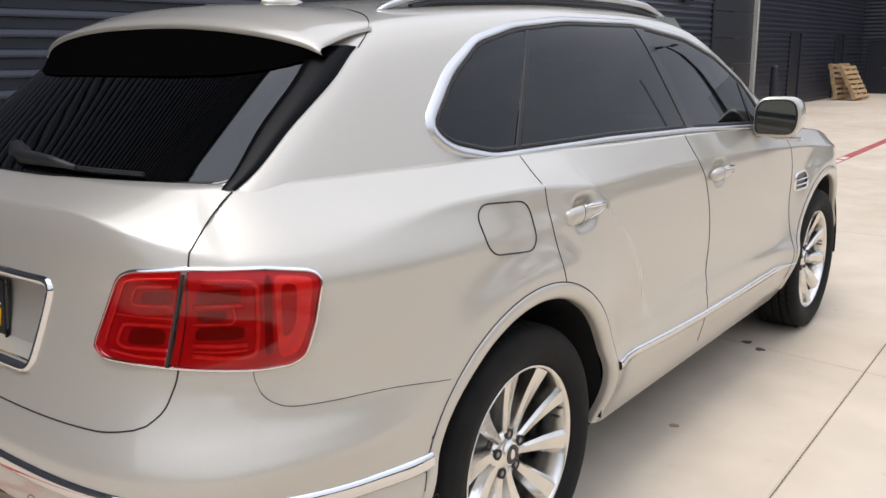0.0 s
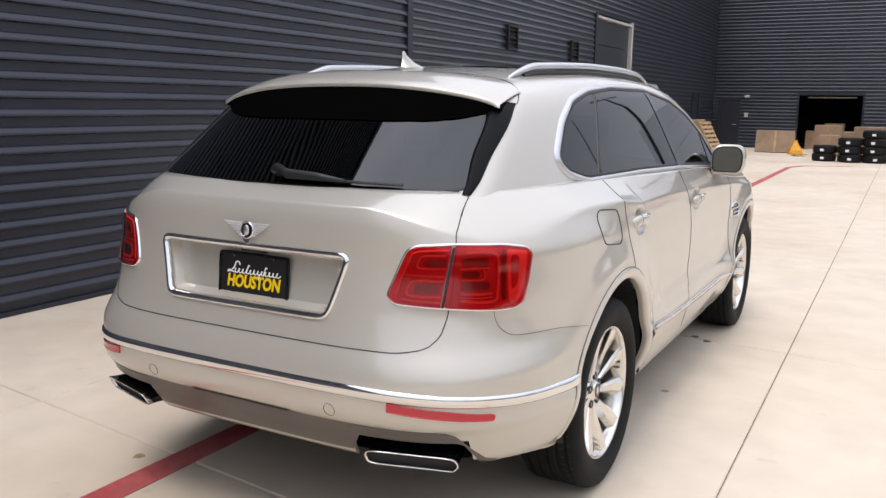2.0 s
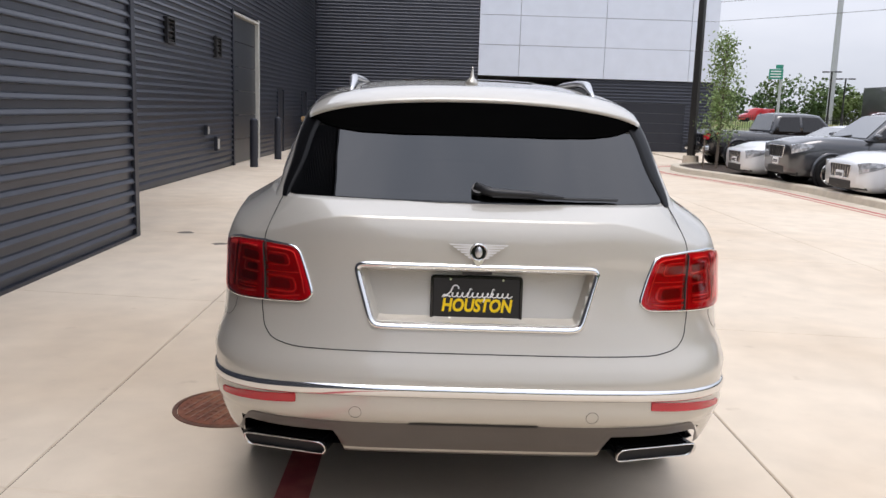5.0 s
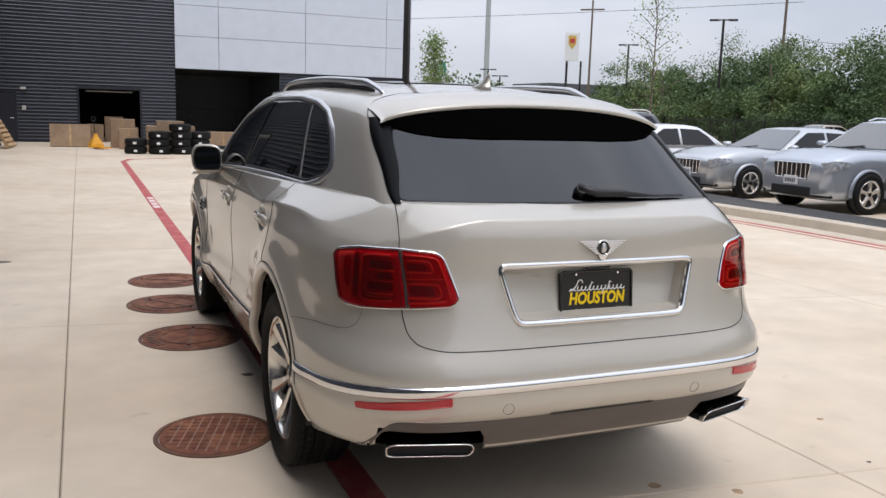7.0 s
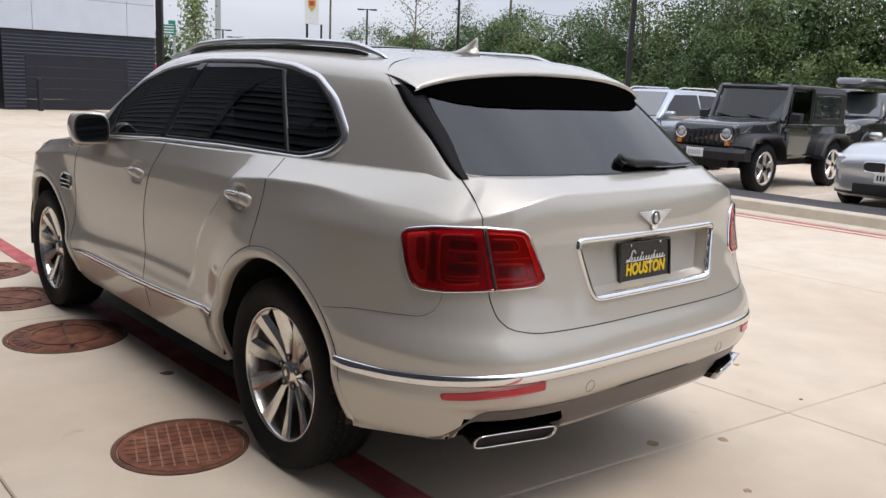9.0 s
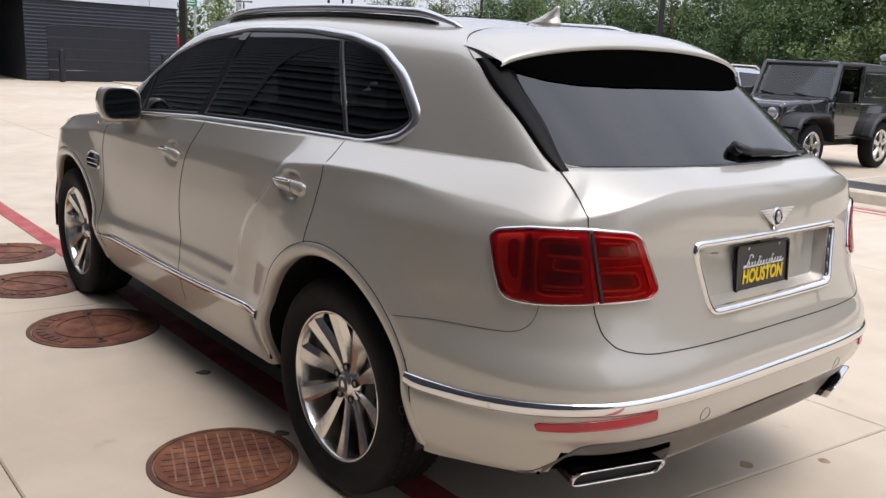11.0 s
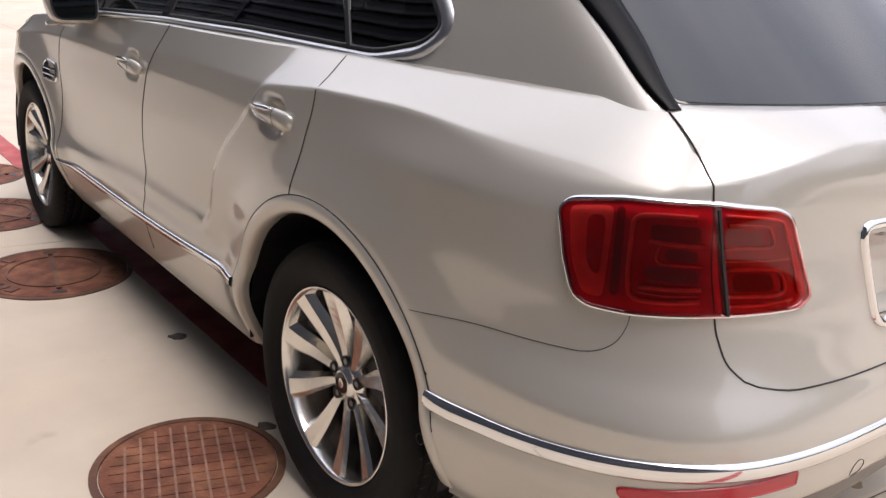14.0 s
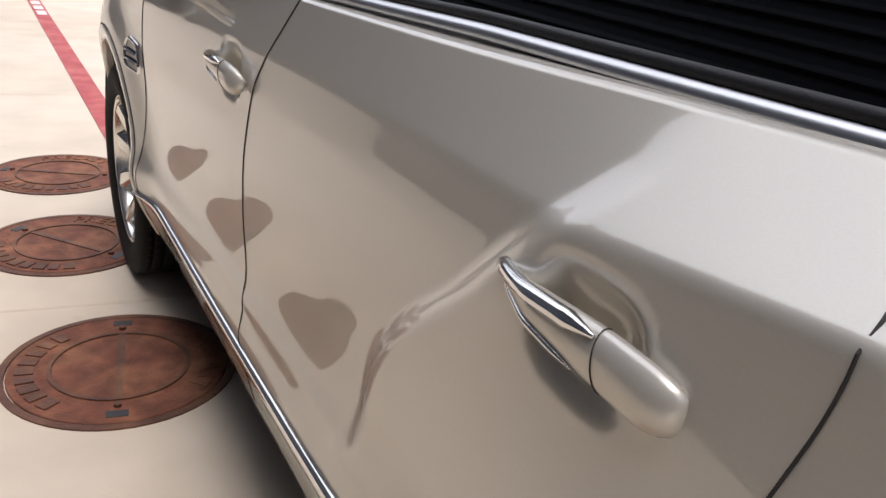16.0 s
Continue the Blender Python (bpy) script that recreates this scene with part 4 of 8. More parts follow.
def patch(q, place, rings=(1.0, 0.93, 0.8, 0.6, 0.35, 0.12)):
    """A filled outline laid on a skin by place(2D points)."""
    c = q.mean(0)
    return loft_open([place(c + (q - c) * s) for s in rings], place(c[None])[0])


def loft_open(rings, centre):
    bm = bmesh.new()
    rows = [[bm.verts.new(p) for p in r] for r in rings]
    n = len(rows[0])
    for a, b in zip(rows, rows[1:]):
        for i in range(n):
            bm.faces.new((a[i], a[(i + 1) % n], b[(i + 1) % n], b[i]))
    c = bm.verts.new(centre)
    for i in range(n):
        bm.faces.new((rows[-1][i], rows[-1][(i + 1) % n], c))
    return bm


def band(q, place, widths):
    """A raised moulding along an outline: widths of (inset, lift)."""
    bm = bmesh.new()
    rings = [place(inset(q, d), lift) for d, lift in widths]
    rings = [[r[i % len(r)] for i in range(len(r) + 1)] for r in rings]
    add_loft(bm, rings, closed=False)
    bmesh.ops.remove_doubles(bm, verts=bm.verts, dist=1e-5)
    return bm


# ---------- the SUV: skin meshes ----------
suv = empty("suv")
tagged(suv, "champagne beige luxury SUV with tinted windows and chrome trim", "car")


def skin(name, verts, faces, normals, mat, parent, label=""):
    used = np.unique(faces)
    index = np.full(len(verts), -1)
    index[used] = np.arange(len(used))
    me = bpy.data.meshes.new(name)
    me.from_pydata(verts[used].tolist(), [], index[faces].tolist())
    me.materials.append(mat)
    me.shade_smooth()
    me.normals_split_custom_set_from_vertices(normals[used].tolist())
    ob = new(name, me)
    ob.parent = parent
    if label:
        ob["label"] = label
    return ob


def grid_skin(P, flip):
    """Vertices, quads and smooth normals of a grid of points (rows, columns, 3)."""
    du, dv = np.gradient(P, axis=1), np.gradient(P, axis=0)
    nrm = np.cross(du, dv)
    nrm /= np.linalg.norm(nrm, axis=2)[..., None] + 1e-12
    if flip:
        nrm = -nrm
    r, c = P.shape[:2]
    i = np.arange(r * c).reshape(r, c)
    f = np.stack([i[:-1, :-1], i[:-1, 1:], i[1:, 1:], i[1:, :-1]], -1).reshape(-1, 4)
    return P.reshape(-1, 3), (f[:, ::-1] if flip else f), nrm.reshape(-1, 3)


# columns of the lower skin from the rear centre line, round the corner, along the side to the nose
rx = np.linspace(0.0, 0.80, 62)
sy_r = np.linspace(0.0, 1.0, 60)
NB, NT = 92, 16
cols = []
for x in rx:
    q = x / 0.96
    zc = 1.222 - 0.094 * float(smooth(q, 0.45, 0.90))
    zs = np.r_[np.linspace(0.395, zc, NB), np.linspace(zc, 1.268 - 0.004 * q, NT)[1:]]
    xz = x * (1 - 0.19 * np.clip((zs - 1.12) / 0.145, 0, 1))
    cols.append(np.stack([xz, rear_y(xz, zs), zs], 1))
last_y = cols[-1][:, 1]
zr_c, zr_b = cols[-1][NB - 1, 2], cols[-1][-1, 2]
for t in sy_r[1:]:
    # from the corner column to y = 0.02
    yc = float(last_y[NB - 1]) * (1 - t)
    zc = float(crease_z(yc)) + (zr_c - float(crease_z(float(last_y[NB - 1])))) * (1 - t) ** 3
    zb = zr_b + (float(belt_z(0.0)) - zr_b) * t
    z0 = 0.395 - 0.085 * float(smooth(t, 0.0, 0.75))
    zs = np.r_[np.linspace(z0, zc, NB), np.linspace(zc, zb, NT)[1:]]
    yy = last_y * (1 - t) + 0.0 * t
    cols.append(np.stack([side_x(yy, zs), yy, zs], 1))
for y in np.r_[np.linspace(0.0, 0.9, 120)[1:], np.linspace(0.9, 2.6, 170)[1:], np.linspace(2.6, 3.9, 70)[1:]]:
    zc, zb = float(crease_z(y)), float(belt_z(y))
    zs = np.r_[np.linspace(0.325 - 0.045 * float(smooth(y, 0.42, 0.6) * smooth(-y, -2.6, -2.4)), zc, NB), np.linspace(zc, zb, NT)[1:]]
    yy = np.full(len(zs), y)
    cols.append(np.stack([side_x(yy, zs), yy, zs], 1))
nose = cols[-1]
for t in np.linspace(0, 1, 30)[1:]:
    x = nose[:, 0] * (1 - t)
    fb = 2.99 + front_b(nose[:, 2])
    cols.append(np.stack([x, nose[:, 1] + (fb - nose[:, 1]) * (1 - (1 - t) ** 2.4), nose[:, 2]], 1))
P = np.stack(cols, 1)
# the ledge that closes the top, below the windows
ledge = P[-1].copy()
ledge[:, 0] *= 0.90
ledge[:, 1] += 0.06 * smooth(-ledge[:, 1], 0.3, 0.7)
ledge[:, 2] += 0.004
P = np.concatenate([P, ledge[None]], 0)

DOOR_GAP = spline([(0.33, 1.37), (0.49, 1.372), (0.574, 1.368), (0.76, 1.384), (0.97, 1.325), (1.07, 1.272), (1.137, 1.215), (1.24, 1.13)])
BACK_GAP = spline([(0.5, 0.40), (0.80, 0.145), (0.92, 0.124), (1.057, 0.094), (1.175, 0.073), (1.25, 0.110)])
FRONT_GAP = spline([(0.33, 2.42), (0.55, 2.46), (0.8, 2.44), (1.0, 2.42), (1.2, 2.30)])
gate_edge = spline([(0.775, 0.60), (0.79, 0.68), (0.815, 0.718), (0.87, 0.738), (0.93, 0.744), (1.09, 0.745), (1.15, 0.737), (1.20, 0.723), (1.25, 0.708), (1.27, 0.702)])
RECESS = [(-0.413, 1.062), (0.413, 1.062), (0.352, 0.862), (-0.352, 0.862)]
for sgn in (1, -1):
    Q = P * (sgn, 1, 1)
    V, F, N = grid_skin(Q, sgn < 0)
    C = V[F].mean(1)
    ax, y, z = np.abs(C[:, 0]), C[:, 1], C[:, 2]
    arch = np.zeros(len(C), bool)
    for ya in (AXLE_R, AXLE_F):
        arch |= (np.hypot(y - ya, z - AXLE_Z) < 0.500) & (ax > 0.6)
        arch |= (np.abs(y - ya) < 0.44) & (z < AXLE_Z) & (ax > 0.6)
    hole = inside_poly(C[:, [0, 2]], inset(rounded(RECESS, 0.015, 5), 0.012)) & (y < -0.8)
    mouth = (ax > 0.452) & (ax < 0.822) & (z < 0.490) & (y < -0.7)
    mouth |= (ax < 0.83) & (z < 0.408) & (y < -0.7)
    keep = ~arch & ~hole & ~mouth
    rear = (y < -0.75) & (ax < gate_edge(z)) & (z > 0.777)
    bump = (y < -0.35) & (z < np.where(ax < gate_edge(np.maximum(z, 0.78)), 0.777, 0.80)) & ~rear
    front_door = (y > DOOR_GAP(z)) & (y < FRONT_GAP(z))
    rear_door = (y > BACK_GAP(z)) & (y <= DOOR_GAP(z)) & (z > 0.36)
    nose_m = y > 3.3
    rest = ~(rear | bump | front_door | rear_door | nose_m)
    for nm, m, lab in (("tailgate", rear, ""), ("rear_bumper", bump, ""), ("front_door", front_door, ""), ("rear_door", rear_door, ""),
                       ("front_bumper", nose_m, ""), ("quarter_panel", rest & (y <= 0.42), ""), ("sill_panel", rest & (y > 0.42) & (y < 1.3), ""), ("front_wing", rest & (y >= 2.3), ""), ("front_sill_panel", rest & (y >= 1.3) & (y < 2.3), "")):
        if (m & keep).any():
            skin(nm, V, F[m & keep], N, PAINT, suv, lab)

# greenhouse: one grid of rays from the axis, with the windows cut out
WIN = [(2.09, 1.205), (1.93, 1.40), (1.70, 1.515), (1.436, 1.590), (1.045, 1.640), (0.60, 1.640), (0.306, 1.616), (0.10, 1.572), (-0.046, 1.484),
       (-0.185, 1.352), (-0.13, 1.300), (0.031, 1.262), (0.65, 1.262), (1.25, 1.248)]
WINQ = rounded(WIN, 0.02, 3)
REARWIN = [(-0.698, 1.268), (-0.622, 1.50), (-0.56, 1.600), (0.56, 1.600), (0.622, 1.50), (0.698, 1.268)]
REARQ = rounded(REARWIN, 0.02, 3)
az = []
for x in np.linspace(0.0, 1.0, 110):
    az.append((0.0, math.sin(x * math.pi / 2), -math.cos(x * math.pi / 2)))
for y in np.linspace(0.0, 1.5, 130)[1:]:
    az.append((y, 1.0, 0.0))
for x in np.linspace(0, 1, 30)[1:]:
    az.append((1.5, math.cos(x * math.pi / 2), math.sin(x * math.pi / 2)))
el = np.r_[np.linspace(-3.5, 75, 110), np.linspace(75, 90, 12)[1:]]
O = np.array([[(a[0]) for a in az] for _ in el])
o = np.stack([0 * O, O, np.full(O.shape, 1.28)], -1)
ce, se = np.cos(np.radians(el))[:, None], np.sin(np.radians(el))[:, None]
dx, dy = np.array([a[1] for a in az])[None], np.array([a[2] for a in az])[None]
d = np.stack([dx * ce, dy * ce, np.broadcast_to(se, O.shape)], -1)
G = green_hit(o.reshape(-1, 3), d.reshape(-1, 3)).reshape(*O.shape, 3)
for sgn in (1, -1):
    V, F, N = grid_skin(G * (sgn, 1, 1), sgn < 0)
    e = 1e-3
    N = np.stack([green_f(V[:, 0] + e, V[:, 1], V[:, 2]) - green_f(V[:, 0] - e, V[:, 1], V[:, 2]),
                  green_f(V[:, 0], V[:, 1] + e, V[:, 2]) - green_f(V[:, 0], V[:, 1] - e, V[:, 2]),
                  green_f(V[:, 0], V[:, 1], V[:, 2] + e) - green_f(V[:, 0], V[:, 1], V[:, 2] - e)], 1)
    N /= np.linalg.norm(N, axis=1)[:, None]
    C = V[F].mean(1)
    nf = N[F].mean(1)
    win = inside_poly(C[:, 1:], inset(WINQ, 0.012)) & (np.abs(nf[:, 0]) > 0.55)
    rw = inside_poly(C[:, [0, 2]], inset(REARQ, 0.02)) & (nf[:, 1] < -0.4)
    fw = (C[:, 1] > 1.62) & (nf[:, 1] > 0.25) & (np.abs(C[:, 0]) < 0.68) & (C[:, 2] < 1.66)
    skin("roof", V, F[~(win | rw | fw)], N, PAINT, suv, "champagne painted roof and pillars")
hood = np.array([[(t * float(belt_x(y)) * (1 if y < 3.3 else 1 - 0.25 * ((y - 3.3) / 0.65) ** 2), y, float(belt_z(y)) - 0.004 + 0.055 * (1 - abs(t) ** 3)) for t in np.linspace(-1, 1, 25)] for y in np.linspace(1.9, 3.93, 40)])
V, F, N = grid_skin(hood, False)
skin("bonnet", V, F, N, PAINT, suv)


# ---------- the SUV: wheels and arches ----------
def wheel(y, side):
    """Tyre with tread grooves, ten twisted spokes, rim, hub and brake disc. The outer face looks along +x before mirroring."""
    m = pose(side * 0.848, y, AXLE_Z, 0, 0, 0 if side > 0 else 180)
    seg = 72

    def ring(r, x):
        return [(x, r * math.cos(a), r * math.sin(a)) for a in (2 * math.pi * k / seg for k in range(seg))]
    prof = [(0.272, 0.097), (0.277, 0.113), (0.290, 0.124), (0.3, 0.1265), (0.303, 0.1285), (0.335, 0.136), (0.358, 0.132), (0.362, 0.1305), (0.378, 0.122), (0.386, 0.110)]
    for g in (0.082, 0.042, 0.0, -0.042, -0.082):
        prof += [(0.391, g + 0.012), (0.391, g + 0.006), (0.381, g + 0.005), (0.381, g - 0.005), (0.391, g - 0.006), (0.391, g - 0.012)]
    prof += [(0.386, -0.110), (0.362, -0.134), (0.335, -0.139), (0.305, -0.128), (0.283, -0.095)]
    t = part("wheel", loft([ring(r, x) for r, x in prof], cap=False), RUBBER, suv, "black tyre on a polished alloy rim", True)
    t.matrix_basis = m
    # sipes across the tread shoulders
    bm = bmesh.new()
    for k in range(60):
        for x0, x1 in ((0.060, 0.076), (0.088, 0.098), (-0.098, -0.088)):
            add_box(bm, (x0, -0.0018, 0.3800), (x1, 0.0018, 0.3912), m=pose(0, 0, 0, 6 * k + (3 if x0 > 0.08 else 0)))
    part("tread_sipes", bm, BLACK, t)["kind"] = "stuff"
    part("rim", loft([ring(r, x) for r, x in ((0.270, 0.098), (0.2745, 0.112), (0.2725, 0.1155), (0.267, 0.114), (0.262, 0.104), (0.256, 0.080), (0.250, 0.030), (0.246, -0.03), (0.258, -0.09))], cap=False), ALLOY, t, "polished rim lip", True)
    part("brake_disc", loft([ring(r, x) for r, x in ((0.05, -0.035), (0.19, -0.035), (0.19, -0.055))]), ALLOY_SHADE, t)
    # black disc that paints the shade inside the barrel
    part("inner_shade", loft([ring(r, x) for r, x in ((0.252, -0.06), (0.05, -0.07))]), BLACK, t)
    caliper = [(0.115 + 0.085 * v, a) for v, a in ((0, -34), (1, -30), (1, 30), (0, 34))]
    part("brake_caliper", loft([[(x, r * math.cos(radians(q)), r * math.sin(radians(q))) for r, q in caliper] for x in (-0.034, 0.0)]), BLACK, t, "black brake caliper")
    sp = None
    for k in range(10):
        if sp is None:
            rings = []
            for u in np.linspace(0, 1, 11):
                r = 0.040 + u * 0.222
                half = 0.0130 + 0.0275 * u ** 1.1
                twist = 0.30 * u * (1 - 0.62 * u)
                x0 = 0.060 + 0.046 * u ** 1.35
                tilt = 0.010 * math.sin(math.pi * min(1.0, 1.15 * u)) + 0.006 * u
                sec = ((-1.0, -0.018 - tilt), (-0.52, 0.0 - tilt * 0.3), (0.62, 0.003), (1.0, -0.006), (0.94, -0.036), (-0.80, -0.048))
                rings.append([(x0 + dz, r * math.cos(q), r * math.sin(q)) for dz, q in ((dz, math.pi / 2 + twist + a * half / r) for a, dz in sec)])
            sp = part("spoke", loft(rings), ALLOY, t, "polished twisted spoke")
        else:
            o = new("spoke", sp.data)
            o.parent = t
            o["label"] = "polished twisted spoke"
            o.matrix_basis = pose(0, 0, 0, 36 * k)
    part("hub", loft([ring(r, x) for r, x in ((0.078, 0.030), (0.074, 0.058), (0.050, 0.066), (0.038, 0.069), (0.036, 0.074), (0.0305, 0.0765))]), ALLOY, t, "", True)
    part("centre_cap", loft([ring(r, x) for r, x in ((0.0300, 0.075), (0.0285, 0.0785))]), GLOSS_BLACK, t, "black centre cap with a plain emblem")
    part("cap_emblem", loft([[(x, 0.0105 * f * math.cos(a), 0.0155 * f * math.sin(a)) for a in (2 * math.pi * k / 20 for k in range(20))] for f, x in ((1, 0.0785), (0.92, 0.0797), (0.5, 0.0802))]), CHROME, t, "plain chrome oval")
    for k in range(5):
        a = radians(72 * k + 18)
        y0, z0 = 0.0615 * math.cos(a), 0.0615 * math.sin(a)
        # raised black cup paints the shade within a bolt hole
        part("bolt_well", loft([[(x, y0 + r * math.cos(q), z0 + r * math.sin(q)) for q in (2 * math.pi * j / 16 for j in range(16))] for r, x in ((0.0165, 0.050), (0.0165, 0.0690), (0.0140, 0.0695), (0.0135, 0.0660))]), BLACK, t, "bolt well with its shade put in as black", True)
        part("wheel_bolt", cyl((0.055, y0, z0), (0.0672, y0, z0), 0.0085, seg=6), ALLOY_SHADE, t)
    part("valve", cyl((0.07, 0.228, 0.04), (0.098, 0.232, 0.04), 0.004, seg=8), BLACK, t)


for y in (AXLE_R, AXLE_F):
    for side in (1, -1):
        wheel(y, side)

for ya in (AXLE_R, AXLE_F):
    for side in (1, -1):
        th = np.radians(np.linspace(-9, 182 if ya == AXLE_R else 187, 72))
        rows = []
        for r, dx in ((0.474, -0.030), (0.474, -0.012), (0.477, -0.003), (0.483, 0.003), (0.492, 0.007), (0.506, 0.007), (0.520, 0.005), (0.5245, 0.000), (0.527, -0.006)):
            yy, zz = ya + r * np.cos(th), AXLE_Z + r * np.sin(th)
            x = side_x(yy, np.maximum(zz, 0.30)) + dx
            rows.append(np.stack([side * x, yy, zz], 1))
        V, F, N = grid_skin(np.array(rows), side > 0)
        skin("arch_flare", V, F, N, PAINT, suv)
        bm = bmesh.new()
        add_loft(bm, [[(side * x, ya + r * math.cos(a), AXLE_Z + r * math.sin(a)) for a in np.radians(np.linspace(-6, 186, 40))]
                      for x, r in ((0.962, 0.484), (0.60, 0.484), (0.56, 0.30), (0.56, 0.02))], closed=False)
        part("arch_liner", bm, BLACK, suv)
part("underbody", box((-0.85, 0.47, 0.225), (0.85, 2.50, 0.33), 0.03), UNDERSIDE, suv)
part("underbody", box((-0.56, -0.55, 0.26), (0.56, 3.72, 0.40), 0.03), UNDERSIDE, suv)
vx_ = np.linspace(-0.865, 0.865, 91)
rows = []
for f, l in ((0.0, 0.002), (0.03, 0.003), (0.25, 0.003), (0.5, 0.003), (0.75, 0.003), (0.97, 0.003), (1.0, 0.0)):
    row = []
    for x in vx_:
        foot = 0.388 + 0.097 * float(smooth(abs(x), 0.440, 0.475) * smooth(-abs(x), -0.835, -0.800))
        head = 0.527 + 0.002 - 0.130 * float(smooth(abs(x), 0.74, 0.865)) ** 1.9
        z = foot + max(0.006, head - foot) * f
        row.append((x, float(rear_y(x, z)) - l, z))
    rows.append(row)
part("valance", loft(rows, closed=False), VALANCE, suv, "lower valance, its shade painted in as dark taupe", True)
rows = [[(x, float(rear_y(x, 0.41)) * f + 0.02, 0.402 + 0.03 * (1 - f)) for x in np.linspace(-0.84, 0.84, 29)] for f in (0.97, 0.5)]
part("bumper_underside", loft(rows, closed=False), BLACK, suv)
part("axle", cyl((-0.72, 0, AXLE_Z), (0.72, 0, AXLE_Z), 0.07), BLACK, suv)
part("axle", cyl((-0.72, AXLE_F, AXLE_Z), (0.72, AXLE_F, AXLE_Z), 0.07), BLACK, suv)


# ---------- the SUV: glass ----------
def glass_normals(ob):
    """Shade a pane by the exact curvature of the greenhouse."""
    p = np.array([v.co for v in ob.data.vertices])
    e = 1e-3
    g = np.stack([green_f(p[:, 0] + e * (k == 0), p[:, 1] + e * (k == 1), p[:, 2] + e * (k == 2)) - green_f(p[:, 0] - e * (k == 0), p[:, 1] - e * (k == 1), p[:, 2] - e * (k == 2)) for k in range(3)], 1)
    g /= np.linalg.norm(g, axis=1)[:, None]
    ob.data.normals_split_custom_set_from_vertices(g.tolist())


def side_place(side, lift0=0.0):
    return lambda q, lift=0.0: on_side_green(q, side, lift0 + lift)


def cut_outline(q, f, step=0.02):
    """The part of an outline where f holds, closed by straight edges and resampled."""
    return rounded([tuple(p) for p in q if f(*p)], step, 0)


CPIL = lambda z: 0.125 + (z - 1.25) * 0.67
APIL = lambda z: 1.885 + (1.25 - z) * 0.10
BPIL = lambda z: 1.235 - (z - 1.25) * 0.43
for side in (1, -1):
    pl = side_place(side)
    q = WINQ
    panes = []
    fine_q = rounded([tuple(p) for p in q], 0.006, 0)
    a = cut_outline(fine_q, lambda y, z: y > BPIL(z) + 0.03)
    b = cut_outline(fine_q, lambda y, z: CPIL(z) + 0.008 < y < BPIL(z) - 0.03)
    c = cut_outline(fine_q, lambda y, z: y < CPIL(z) - 0.008)
    for nm, o in (("front_window", a), ("rear_window", b), ("quarter_window", c)):
        o = inset(o, 0.004)
        glass_normals(outward(part(nm, patch(o, lambda v: on_side_green(v, side, 0.003)), GLASS, suv, "dark tinted side glass", True), (side, 0, 0.3)))
    for f, wdt, nm, z1 in ((BPIL, 0.034, "door_pillar", 1.642), (CPIL, 0.010, "quarter_pillar", 1.622), (APIL, 0.007, "vent_window_bar", 1.40)):
        zs = np.linspace(1.24 if f is not APIL else 1.21, z1, 16)
        rows = [on_side_green(np.stack([f(zs) + s * wdt, zs], 1), side, l) for s, l in ((-1.0, 0.001), (-0.9, 0.0065), (0.9, 0.0065), (1.0, 0.001))]
        part(nm, loft([list(r) for r in np.array(rows)], closed=False), GLOSS_BLACK if f is BPIL else BLACK, suv, "black window pillar")
    part("window_seal", band(q, pl, ((0.004, 0.001), (0.005, 0.006), (0.015, 0.006), (0.018, 0.001))), BLACK, suv, "", True)
    # chrome surround, broader round the rear corner
    wid = 0.019 + 0.012 * smooth(-q[:, 0], -0.12, 0.10)
    rings = []
    for s, l in ((0.0, 0.0), (0.02, 0.007), (0.35, 0.0125), (0.75, 0.0105), (1.0, 0.0)):
        rings.append(pl(inset(q, 0.004) + (inset(q, -1.0) - q) * (s * wid)[:, None], l))
    rings = [[r[i % len(r)] for i in range(len(r) + 1)] for r in rings]
    bm = loft(rings, closed=False)
    bmesh.ops.remove_doubles(bm, verts=bm.verts, dist=1e-5)
    part("window_trim", bm, SATIN, suv, "bright chrome window surround", True)

glass_normals(outward(part("rear_window", patch(REARQ, lambda v: on_rear_green(v, 0.004)), GLASS_REAR, suv, "dark privacy glass of the tailgate", True), (0, -1, 0.5)))
part("glass_border", band(REARQ, lambda v, l=0.0: on_rear_green(v, l + 0.002), ((-0.004, 0.0), (0.0, 0.001), (0.010, 0.0008), (0.012, -0.004))), GLOSS_BLACK, suv, "", True)
for side in (1, -1):
    # gloss black blades beside the tailgate glass
    outer = np.array([(0.652, -0.325, 1.545), (0.657, -0.350, 1.530), (0.668, -0.430, 1.465), (0.688, -0.575, 1.375), (0.704, -0.695, 1.290), (0.701, -0.756, 1.252)])
    inner = outer + np.array([[1.05], [1.03], [0.94], [0.74], [0.48], [0.30]]) * np.array((-0.058, -0.080, 0.0))
    u = np.linspace(0, 1, len(outer))
    v = np.linspace(0, 1, 26)
    outer, inner = (np.stack([spline(list(zip(u, e[:, k])))(v) for k in range(3)], 1) * (side, 1, 1) for e in (outer, inner))
    rows = []
    for s, l in ((0.0, -0.003), (0.03, 0.006), (0.25, 0.008), (0.5, 0.008), (0.75, 0.008), (0.97, 0.007), (1.0, 0.0)):
        rows.append(on_green(outer * (1 - s) + inner * s, l)[0])
    part("glass_blade", loft([list(r) for r in rows], closed=False), BLADE, suv, "gloss black blade beside the rear glass", True)

